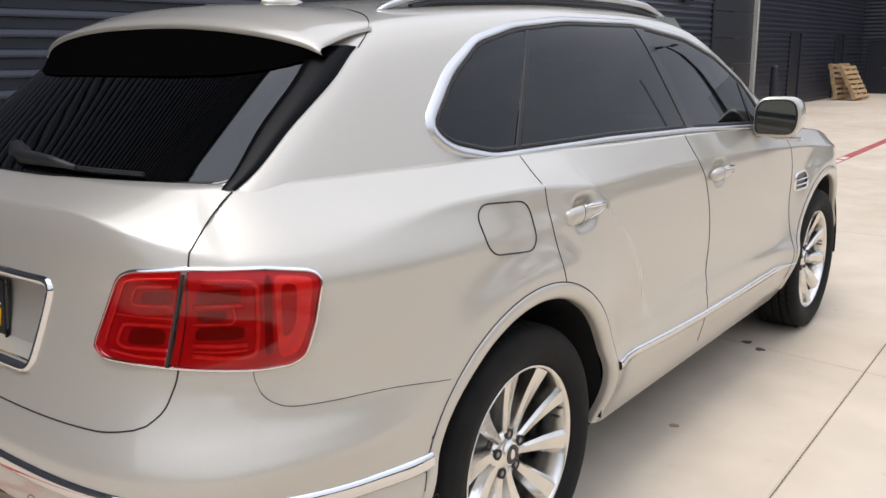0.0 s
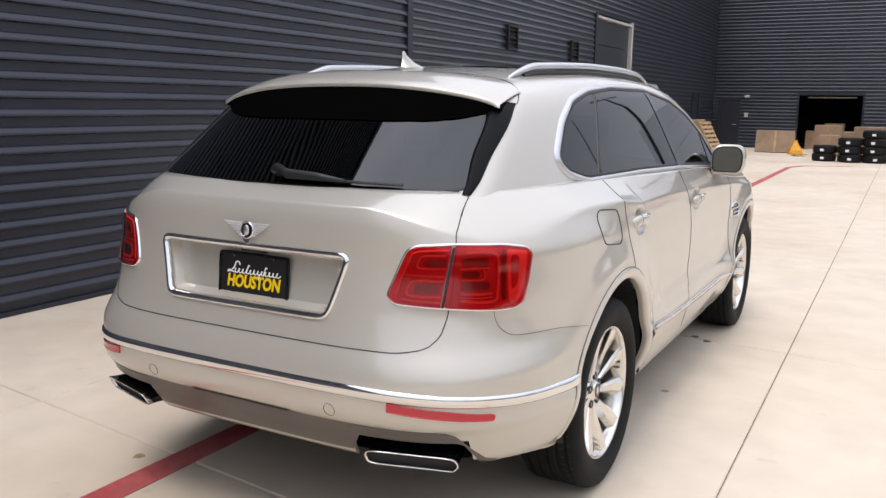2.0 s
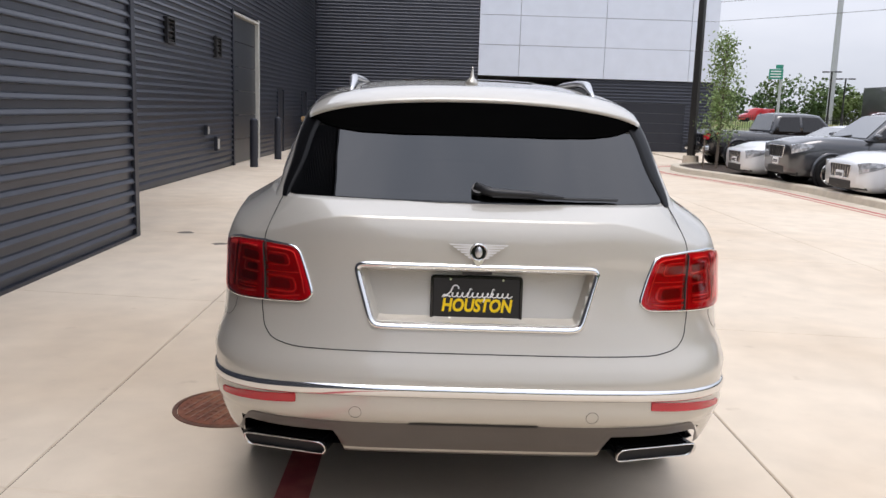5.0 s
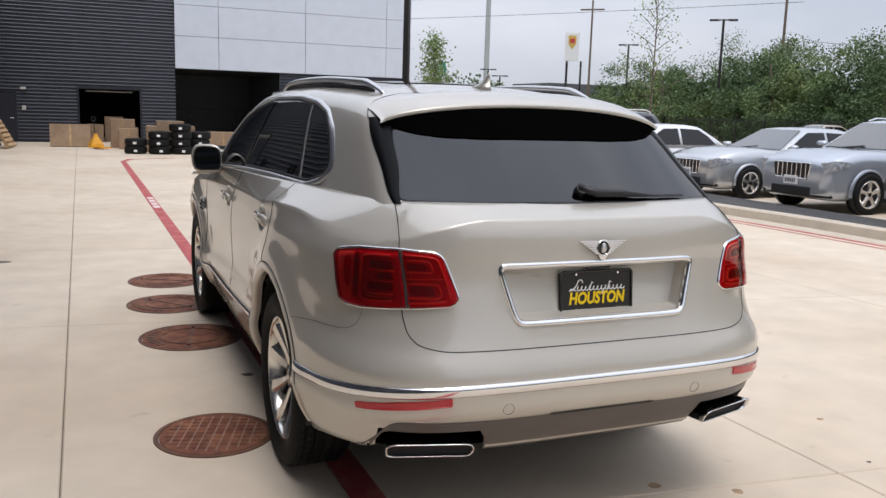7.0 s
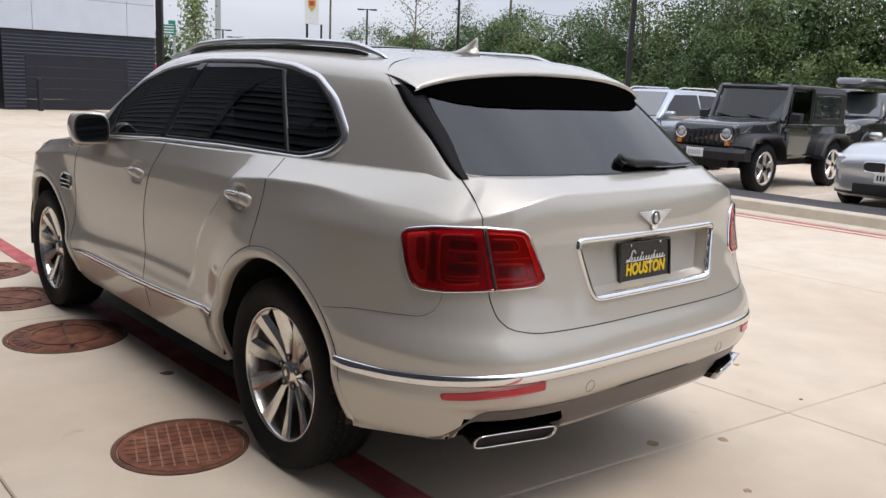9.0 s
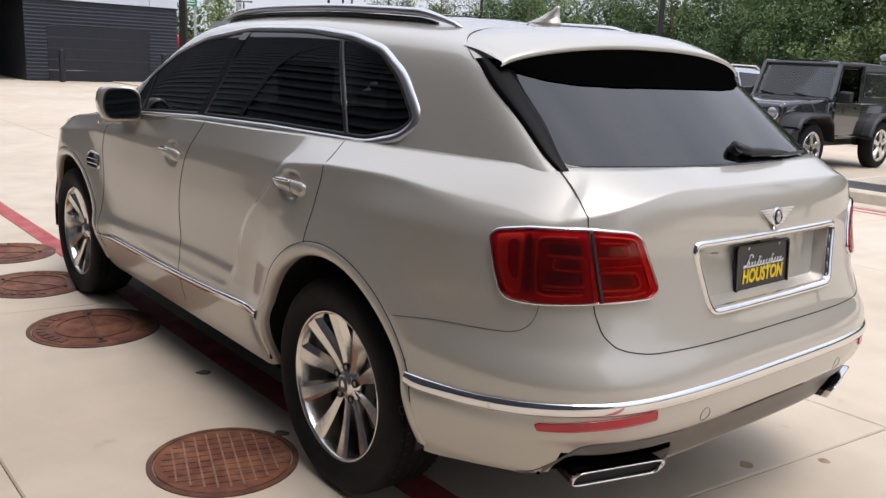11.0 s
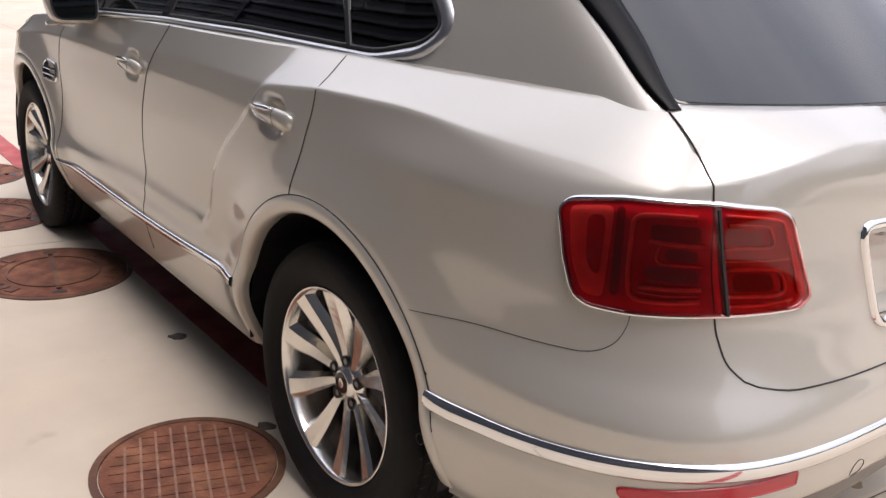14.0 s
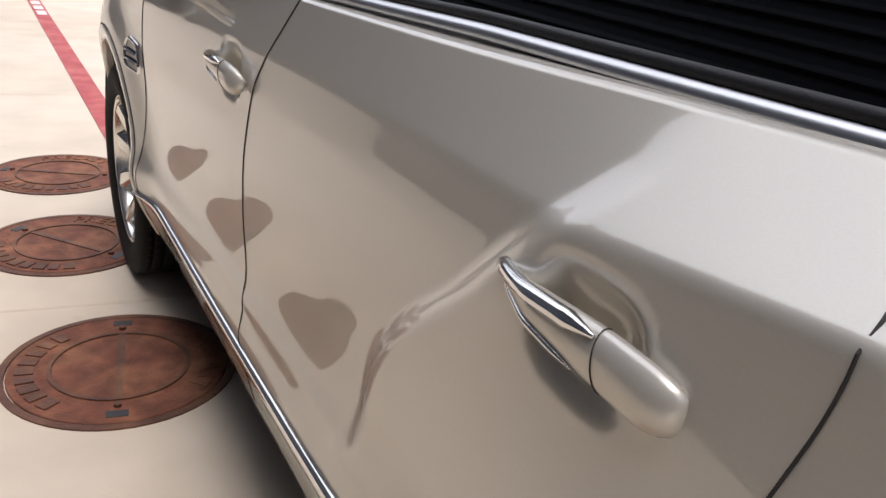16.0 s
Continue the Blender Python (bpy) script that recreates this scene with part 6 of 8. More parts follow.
            rings.append([(side * (skin_x - 0.008 + reach * (0.58 + 0.42 * math.cos(a))), y, zc + h * math.sin(a)) for a in (2 * math.pi * k / 18 for k in range(18))])
        part("grip", loft(rings), PAINT, hd, "champagne painted grip", True)
        y, h, reach = grip_at(0.68)
        part("grip_joint", tube([(side * (skin_x - 0.008 + (reach + 0.0004) * (0.58 + 0.42 * math.cos(a))), y + 0.004 * math.sin(a), zh + 0.0052 + (h + 0.0004) * math.sin(a)) for a in np.linspace(-1.9, 1.9, 14)], 0.0006, 5), SEAM, hd)
        for s, r_, u1 in ((1, 0.0085, 0.66), (-1, 0.0030, 0.58)):
            edge = []
            for u in np.linspace(0.02, u1, 16):
                y, h, reach = grip_at(float(u))
                edge.append((side * (skin_x - 0.008 + reach * 0.90), y, zh + 0.012 - 0.010 * u + s * h * 0.80))
            part("chrome_edge", tube(edge, [r_ * (1.0 if k < 12 else (16 - k) / 4) for k in range(16)], 8), CHROME, hd, "chrome edge", True)
    # wing vent
    vt = empty("wing_vent")
    vt.parent = suv
    vt["label"] = "black and chrome vent behind the front wheel"
    vx = float(side_w(2.62, 0.88))
    q = rounded([(2.50, 0.845), (2.50, 0.925), (2.63, 0.935), (2.66, 0.90), (2.64, 0.85)], 0.012, 2)
    part("grille", patch(q, lambda v: np.stack([side * (side_x(v[:, 0], v[:, 1]) + 0.004), v[:, 0], v[:, 1]], 1)), GLOSS_BLACK, vt)
    part("chrome_rim", band(q, lambda v, l=0.0: np.stack([side * (side_x(v[:, 0], v[:, 1]) + 0.003 + l), v[:, 0], v[:, 1]], 1), ((-0.007, -0.003), (-0.004, 0.005), (0.0, 0.005), (0.003, 0.0))), CHROME, vt, "", True)
    for z in (0.872, 0.898):
        part("chrome_bar", tube([(side * (float(side_x(y, z)) + 0.008), y, z + 0.01 * (y - 2.5)) for y in np.linspace(2.505, 2.64, 6)], 0.0045, 6), CHROME, vt)
    # mirror
    mr = empty("door_mirror")
    mr.parent = suv
    mr["label"] = "champagne door mirror with chrome base"
    rings = []
    for y, sx, sz in ((1.925, 0.96, 0.95), (1.935, 1.0, 1.0), (1.99, 1.0, 1.0), (2.05, 0.93, 0.93), (2.10, 0.74, 0.76), (2.13, 0.42, 0.45)):
        o = rounded([(-0.118, -0.068), (0.095, -0.072), (0.122, -0.01), (0.112, 0.052), (0.08, 0.072), (-0.07, 0.074), (-0.118, 0.05)], 0.02, 2)
        rings.append([(side * (1.025 + x * 0.74 * sx), y + 0.32 * x * (1 - 0.5 * smooth(y, 1.94, 2.1)), 1.250 + z * 1.22 * sz) for x, z in o])
    part("housing", loft(rings), PAINT, mr, "champagne painted mirror housing", True)
    o = rounded([(-0.105, -0.055), (0.088, -0.060), (0.110, -0.01), (0.100, 0.046), (0.073, 0.062), (-0.065, 0.063), (-0.105, 0.042)], 0.02, 2)
    part("mirror_rim", loft([[(side * (1.025 + x * 0.74 * s), y + 0.32 * x, 1.250 + z * 1.22 * s) for x, z in o] for y, s in ((1.925, 1.04), (1.918, 1.04), (1.918, 0.95), (1.926, 0.94))], cap=False), BLACK, mr)
    part("mirror_pane", patch(o, lambda v: np.stack([side * (1.025 + 0.74 * v[:, 0]), 1.9205 + 0.32 * v[:, 0], 1.250 + 1.22 * v[:, 1]], 1), (1.0, 0.5)), MIRROR, mr, "mirror glass")
    part("chrome_base", tube([(side * 0.93, 2.02, 1.170), (side * 1.0, 2.02, 1.152), (side * 1.11, 2.03, 1.152)], 0.008, 8), CHROME, mr)
    part("arm", loft([[(side * x, y, z) for x, y in ((x0, 1.97), (x0 + 0.03, 1.96), (x0 + 0.03, 2.09), (x0, 2.10))] for x0, z in ((0.905, 1.165), (0.93, 1.19), (0.95, 1.21))]), PAINT, mr)
    # roof rail
    ys_ = np.linspace(-0.10, 1.74, 40)
    pts, ups = [], []
    for y in ys_:
        u = (y + 0.10) / 1.84
        x = 0.528 + 0.055 * smooth(u, 0, 0.45)
        base, nrm = on_green([(x * 1.0, y, 2.2)])
        s = on_side_green([(y, 1.62)], 1)[0]
        zz = float(gh_z(y) - 0.055 * (x / 0.65) ** 2.6)
        rise = 0.040 * min(1.0, (u / 0.12) ** 0.7 if u < 0.12 else 1.0, ((1 - u) / 0.14) ** 0.7 if u > 0.86 else 1.0)
        pts.append((side * float(x), y, zz - 0.004 + rise))
    part("roof_rail", tube(pts, [0.008 + 0.013 * min(1, 8 * min((p[1] + 0.105) / 1.84, (1.745 - p[1]) / 1.84)) for p in pts], 10, flat=0.75), SATIN, suv, "satin silver roof rail", True)
    foot = [(p[0], p[1], p[2] - 0.028) for p in pts[3:-3]]
    part("rail_gasket", tube(foot, 0.012, 6), BLACK, suv)

# fuel flap on the right side
fq = rounded([(-0.232, 1.14), (-0.205, 1.168), (-0.04, 1.155), (-0.012, 1.13), (0.006, 1.045), (-0.02, 1.018), (-0.185, 1.036), (-0.215, 1.06)], 0.012, 3)
seam([(float(side_x(y, z)) + 0.0005, y, z) for y, z in np.vstack([fq, fq[:1]])], r=0.0022)
# roof shut line of the tailgate, antenna fin, wiper, washer
for side in (1, -1):
    line = [(side * x, y, z) for x, y, z in ((0.655, -0.322, 1.546), (0.645, -0.270, 1.590), (0.620, -0.222, 1.640), (0.560, -0.190, 1.672), (0.40, -0.165, 1.69), (0.0, -0.150, 1.72))]
    line = [on_green([tuple(p)], 0.0016)[0][0] for p in curve_pts(line, 6)]
    seam(line, r=0.0016)
rq = rounded([(-0.46, 0.34), (0.46, 0.34), (0.48, 1.45), (-0.48, 1.45)], 0.03, 4)
part("glass_roof", patch(rq, lambda v: on_green(np.stack([v[:, 0], v[:, 1], np.full(len(v), 1.9)], 1), 0.004)[0]), GLOSS_BLACK, suv, "black glass roof panel", True)
fin = loft([[(w * sx, y0 + (y1 - y0) * sy, z) for sx, sy in ((0, 0), (1, 0.35), (1, 0.8), (0, 1), (-1, 0.8), (-1, 0.35))]
            for w, y0, y1, z in ((0.030, -0.07, 0.13, 1.695), (0.026, -0.06, 0.12, 1.712), (0.010, -0.055, 0.06, 1.728), (0.0045, -0.052, -0.012, 1.757), (0.002, -0.048, -0.034, 1.774))])
part("antenna_fin", fin, PAINT, suv, "champagne shark fin antenna", True)
g = on_rear_green([(-0.012, 1.305), (0.05, 1.290), (0.18, 1.287), (0.30, 1.277), (0.40, 1.272), (0.482, 1.268)], 0.022)
wp = part("wiper", tube([g[0] + (0, 0.0, 0.0), g[0], g[1], g[2], g[3]], [0.008, 0.020, 0.017, 0.013, 0.006], 8), BLACK, suv, "black rear wiper arm", True)
part("wiper_blade", tube([tuple(v) for v in on_rear_green([(0.05, 1.281), (0.2, 1.280), (0.36, 1.277), (0.50, 1.274)], 0.016)], 0.0055, 6), BLACK, suv)
part("wiper_mount", cyl(tuple(on_rear_green([(-0.002, 1.300)], 0.0)[0]), tuple(on_rear_green([(-0.002, 1.300)], 0.03)[0]), 0.022), BLACK, suv)
part("valance_slot", loft([[(x, float(rear_y(x, z)) - 0.003, z) for x in np.linspace(-0.22, 0.22, 13)] for z in (0.515, 0.535)], closed=False), BLACK, suv)


# ---------- parked vehicles ----------
def rrect(w, z0, z1, r, n=5):
    """A rounded box section: (half width, height) points."""
    out = []
    for cx, cz, a0 in ((w - r, z0 + r, -90), (w - r, z1 - r, 0), (-w + r, z1 - r, 90), (-w + r, z0 + r, 180)):
        for k in range(n):
            a = radians(a0 + 90 * k / (n - 1))
            out.append((cx + r * math.cos(a), cz + r * math.sin(a)))
    return out


def parked_wheel(root, x, y, r, side):
    seg = 28

    def ring(rad, yy):
        return [(x + rad * math.cos(a), y + side * yy, r + rad * math.sin(a)) for a in (2 * math.pi * k / seg for k in range(seg))]
    t = part("wheel", loft([ring(a, b) for a, b in ((r * 0.68, 0.03), (r * 0.74, 0.050), (r * 0.93, 0.052), (r, 0.03), (r, -0.16), (r * 0.93, -0.18), (r * 0.68, -0.16))], cap=False), RUBBER, root, "black tyre on an alloy rim", True)
    part("rim", loft([ring(a, b) for a, b in ((r * 0.69, 0.03), (r * 0.70, 0.047), (r * 0.63, 0.04), (r * 0.60, 0.012))], cap=False), ALLOY, t, "", True)
    part("rim_back", loft([ring(r * 0.63, 0.010), ring(r * 0.1, 0.011)]), BLACK, t)
    for k in range(5):
        a = 2 * math.pi * k / 5 + 0.3
        bm = bmesh.new()
        u, v = Vector((math.cos(a), 0, math.sin(a))), Vector((-math.sin(a), 0, math.cos(a)))
        c = Vector((x, y, r))
        rings = []
        for d0, hw in ((0.0, 0.09), (0.35, 0.065), (0.66, 0.10)):
            rings.append([c + u * (r * d0) + v * (r * hw * 1.5 * e) + Vector((0, side * d, 0)) for e, d in ((-1, 0.018), (-0.7, 0.040), (0.7, 0.040), (1, 0.018))])
        add_loft(bm, rings, closed=True)
        part("spoke", bm, ALLOY, t)


def quad_pane(name, corners, normal, mat, root, label="", thick=0.008):
    """A thin pane with softened edges on four or more corners."""
    n = Vector(normal).normalized()
    c = [Vector(p) for p in corners]
    mid_ = sum(c, Vector()) / len(c)
    return part(name, loft([[p - n * 0.01 for p in c], [p + n * thick * 0.6 for p in c], [p + (mid_ - p) * 0.02 + n * thick for p in c]]), mat, root, label)


def parked_car(label, paint, m, L, W, H, hood, belt, roof, cab, wheel_r, grille="bars", clear=0.2, rails=False, plate=True, category="car"):
    """A vehicle on its wheels, nose along +x. hood: (nose height, cowl height); cab: x of cowl, roof front, roof rear, tail glass foot."""
    root = empty("parked_car", m)
    tagged(root, label, category, group="vehicles in the parking lot")
    wf, wr = L / 2 - 0.88, -L / 2 + 0.95
    hw = W / 2
    c0, r0, r1, c1 = cab
    tall = spline([(-L / 2, belt - 0.22), (-L / 2 + 0.06, belt - 0.06), (-L / 2 + 0.4, belt), (-0.4, belt), (c0 - 0.1, belt - 0.01), (c0 + 0.25, hood[1]),
                   (L / 2 - 0.5, (hood[0] + hood[1]) / 2 + 0.03), (L / 2 - 0.16, hood[0] - 0.005), (L / 2 - 0.04, hood[0] - 0.05), (L / 2, hood[0] - 0.11)])
    wide = spline([(-L / 2, 0.78), (-L / 2 + 0.1, 0.92), (-L / 2 + 0.6, 0.985), (-0.2, 1.0), (wf, 0.99), (L / 2 - 0.4, 0.94), (L / 2 - 0.14, 0.88), (L / 2 - 0.04, 0.80), (L / 2, 0.72)])
    xs_c = np.r_[-L / 2, -L / 2 + 0.03, -L / 2 + 0.08, np.linspace(-L / 2 + 0.2, L / 2 - 0.3, 20), L / 2 - 0.2, L / 2 - 0.13, L / 2 - 0.07, L / 2 - 0.03, L / 2]
    rings = []
    for x in xs_c:
        t, w, b0 = float(tall(x)), hw * float(wide(x)), clear + 0.10 * float(smooth(abs(x), L / 2 - 0.25, L / 2))
        h = t - b0
        half = [(0.80, b0), (0.95, b0 + 0.05), (0.995, b0 + 0.22 * h), (0.985, b0 + 0.45 * h), (1.0, b0 + 0.66 * h), (0.985, b0 + 0.80 * h), (0.945, t - 0.045), (0.87, t - 0.008), (0.5, t + 0.02), (0.0, t + 0.03)]
        rings.append([(x, w * a, z) for a, z in half] + [(x, -w * a, z) for a, z in half[-2::-1]])
    part("body", loft(rings), paint, root, "", True)
    for wx in (wf, wr):
        for side in (1, -1):
            edge = hw * float(wide(wx))
            arch = [[(wx + rr * math.cos(a), side * (edge + d), wheel_r + rr * math.sin(a)) for a in np.radians(np.linspace(-8, 188, 24))] for rr, d in ((wheel_r * 1.09, -0.05), (wheel_r * 1.10, 0.014), (wheel_r * 1.16, 0.018), (wheel_r * 1.26, -0.012))]
            part("wheel_arch", loft(arch, closed=False), paint, root, "", True)
            well = [(wx + wheel_r * 1.10 * math.cos(a), side * (edge + 0.003), wheel_r * 1.02 + wheel_r * 1.10 * math.sin(a)) for a in np.radians(np.linspace(0, 360, 32, endpoint=False))]
            part("wheel_well", loft([well, [(p[0], p[1] - side * 0.06, p[2]) for p in well]]), BLACK, root)
            parked_wheel(root, wx, side * (edge - 0.003), wheel_r, side)
    # cabin shell in body colour, glass panes let on to it
    inset_t, H_ = 0.21, roof - belt
    wb = hw - 0.05
    side_y = lambda sf: wb - inset_t * sf
    rings = []
    for x, sf in ((c1, 0.0), (c1 + (r1 - c1) * 0.5, 0.52), (r1 - 0.04, 0.93), (r1 + 0.18, 0.99), ((r0 + r1) / 2, 1.0), (r0 - 0.18, 0.985), (r0 + 0.04, 0.93), (c0 + (r0 - c0) * 0.5, 0.50), (c0, 0.0)):
        z = belt + sf * H_
        half = [(wb + 0.005, belt - 0.03), (side_y(sf * 0.5), belt + sf * 0.5 * H_), (side_y(sf * 0.86), belt + sf * 0.86 * H_), (side_y(sf * 0.96) - 0.03 * sf, belt + sf * 0.96 * H_), (side_y(sf) - 0.12 * sf, z + 0.012 * sf), (0.3, z + 0.03 * sf), (0.0, z + 0.035 * sf)]
        rings.append([(x, a, b) for a, b in half] + [(x, -a, b) for a, b in half[-2::-1]])
    part("cabin", loft(rings), paint, root, "painted roof and pillars", True)
    mid = (r0 + r1) / 2 + 0.1
    front = lambda sf: c0 + (r0 - c0) * sf
    back = lambda sf: c1 + (r1 - c1) * sf
    at = lambda x, sf, side: (x, side * side_y(sf), belt + sf * H_)
    for side in (1, -1):
        nrm = (0, side, inset_t / H_)
        quad_pane("side_window", [at(mid + 0.03, 0.08, side), at(front(0.08) - 0.12, 0.08, side), at(front(0.5) - 0.09, 0.5, side), at(front(0.84) - 0.10, 0.84, side), at(mid + 0.02, 0.86, side)], nrm, GLOSS_BLACK, root, "dark side window")
        quad_pane("side_window", [at(back(0.08) + 0.24, 0.08, side), at(mid - 0.04, 0.08, side), at(mid - 0.05, 0.86, side), at(back(0.82) + 0.16, 0.82, side), at(back(0.5) + 0.14, 0.5, side)], nrm, GLOSS_BLACK, root, "dark side window")
        mr = loft([[(c0 - 0.22 + dx, side * (hw - 0.03 + yy), belt + 0.09 + zz * sc) for yy, zz in ((0.0, -0.04), (0.06, -0.06), (0.18, -0.055), (0.21, -0.01), (0.19, 0.05), (0.05, 0.055))] for dx, sc in ((0.0, 0.95), (0.02, 1.0), (0.07, 0.95), (0.11, 0.5))])
        part("door_mirror", mr, paint, root, "", True)
        for xh in (mid - 0.35, mid + 0.62):
            part("door_handle", tube([(xh, side * (hw - 0.002), belt - 0.15), (xh + 0.02, side * (hw + 0.016), belt - 0.15), (xh + 0.15, side * (hw + 0.016), belt - 0.15), (xh + 0.17, side * (hw - 0.002), belt - 0.15)], 0.013, 6), CHROME, root)
        for xs__ in (mid - 0.12, c0 - 0.05, c1 + 0.55):
            part("shut_line", tube([(xs__, side * (hw * 0.992), clear + 0.12), (xs__, side * (hw * 0.994), belt - 0.2), (xs__, side * (hw * 0.96), belt - 0.05)], 0.007, 5), SEAM, root)
        part("sill", box((wr + 0.42, side * hw * 0.97 - 0.02, clear - 0.02), (wf - 0.42, side * hw * 0.97 + 0.012, clear + 0.06), 0.008), BLACK, root)
        # lamps wrapped round the nose
        lamp_p = []
        for x, dz in ((L / 2 - 0.46, -0.115), (L / 2 - 0.30, -0.09), (L / 2 - 0.17, -0.085), (L / 2 - 0.09, -0.10), (L / 2 - 0.035, -0.125)):
            lamp_p.append((x, dz))
        rings = []
        for x, dz in lamp_p:
            w = hw * float(wide(x))
            tall_l = 0.06 + 0.13 * float(smooth(x, L / 2 - 0.46, L / 2 - 0.2))
            z1 = hood[0] + dz + 0.0 + 0.06
            rings.append([(x + 0.012, side * (w - 0.10), z1), (x + 0.012, side * (w + 0.004), z1), (x + 0.014, side * (w + 0.012), z1 - tall_l * 0.6), (x + 0.012, side * (w + 0.002), z1 - tall_l), (x + 0.012, side * (w - 0.10), z1 - tall_l)])
        part("headlight", loft(rings), LENS_WHITE, root, "clear headlight", False)
        part("air_intake", loft([[(L / 2 - 0.2, side * (hw * 0.62 + a), clear + b) for a, b in ((-0.17, 0.13), (0.16, 0.15), (0.12, 0.27), (-0.15, 0.25))], [(L / 2 - 0.045, side * (hw * 0.60 + a * 0.9), clear + b) for a, b in ((-0.17, 0.13), (0.16, 0.15), (0.12, 0.27), (-0.15, 0.25))]]), BLACK, root)
        part("tail_light", loft([[(-L / 2 + 0.3, side * (hw - 0.03), belt - 0.12 + b) for b in (-0.1, 0.06)] + [(-L / 2 + 0.3, side * (hw - 0.2), belt - 0.12 + b) for b in (0.06, -0.1)],
                                 [(-L / 2 - 0.004, side * (hw * 0.84), belt - 0.16 + b) for b in (-0.1, 0.06)] + [(-L / 2 - 0.004, side * (hw * 0.5), belt - 0.16 + b) for b in (0.06, -0.1)]]), LENS_RED, root, "red tail light")
    for (e, f, fx, nm) in ((0.05, 0.90, front, "windscreen"), (0.10, 0.86, back, "rear_window")):
        sgn = 1 if nm == "windscreen" else -1
        cs_ = [(fx(v) + sgn * 0.012, y, belt + v * H_ + 0.008 + 0.02 * (1 - abs(y) / wb)) for v, y in ((e, side_y(e) - 0.07), (e, -side_y(e) + 0.07), (f, -side_y(f) + 0.12), (f, side_y(f) - 0.12))]
        quad_pane(nm, cs_, (sgn * H_, 0, abs(c0 - r0) if sgn > 0 else abs(c1 - r1)), PARKED_GLASS, root, "reflecting car glass", 0.012)
    part("dark_seat", box((mid - 0.1, -0.5, belt - 0.02), (mid + 0.1, 0.5, belt + 0.02)), BLACK, root)
    zg = hood[0] - 0.16
    nose = L / 2
    if grille == "kidney":
        for sg_ in (-1, 1):
            o = rounded([(sg_ * 0.02, zg - 0.10), (sg_ * 0.30, zg - 0.09), (sg_ * 0.33, zg + 0.02), (sg_ * 0.28, zg + 0.05), (sg_ * 0.02, zg + 0.055)], 0.02, 2)
            part("grille", loft([[(nose - 0.08, a, b) for a, b in o], [(nose + 0.012, a, b) for a, b in o]]), BLACK, root, "dark kidney grille")
            part("grille_rim", tube([(nose + 0.012, a, b) for a, b in o], 0.009, 6, True), CHROME, root)
    else:
        gw = 0.43
        o = rounded([(-gw, zg + 0.07), (gw, zg + 0.07), (gw * 0.86, zg - 0.20), (-gw * 0.86, zg - 0.20)], 0.02, 2)
        part("grille", loft([[(nose - 0.08, a, b) for a, b in o], [(nose + 0.008, a, b) for a, b in o]]), BLACK, root, "black grille")
        part("grille_rim", tube([(nose + 0.008, a, b) for a, b in o], 0.010, 6, True), CHROME, root)
        for k in range(7):
            y = -gw * 0.75 + k * gw * 0.25
            part("grille_bar", tube([(nose + 0.012, y, zg - 0.19), (nose + 0.012, y, zg + 0.06)], 0.007, 5), CHROME, root)
    part("lower_grille", box((nose - 0.2, -0.46, clear + 0.07), (nose + 0.006, 0.46, clear + 0.23), 0.02), BLACK, root)
    part("bumper_lip", loft([[(nose - 0.5 + d, yy * hw, clear + 0.06 + zz) for zz, d in ((0.0, 0.0), (0.0, e), (0.05, e + 0.015), (0.05, 0.0))] for yy, e in ((-0.86, 0.34), (-0.6, 0.475), (0.0, 0.50), (0.6, 0.475), (0.86, 0.34))]), BLACK, root, "black lower bumper lip")
    if plate:
        pz = clear + 0.33
        p = part("plate", box((nose - 0.05, -0.155, pz - 0.077), (nose + 0.024, 0.155, pz + 0.077), 0.004), PLATE_WHITE, root, "white plate with plain bars")
        for k in range(6):
            part("plate_bar", box((nose + 0.022, -0.12 + k * 0.042, pz - 0.04), (nose + 0.027, -0.095 + k * 0.042, pz + 0.03)), BLACK, p)
    if rails:
        for side in (1, -1):
            yr = side * (side_y(1.0) - 0.05)
            part("roof_rail", tube([(r1 + 0.05, yr, roof), (r1 + 0.2, yr, roof + 0.06), (r0 - 0.35, yr, roof + 0.06), (r0 - 0.15, yr, roof + 0.005)], 0.016, 6), CHROME, root)
    part("windscreen_wiper", tube([(c0 + 0.02, -0.45, belt + 0.03), (c0 - 0.05, 0.1, belt + 0.09)], 0.012, 5), BLACK, root)
    return root


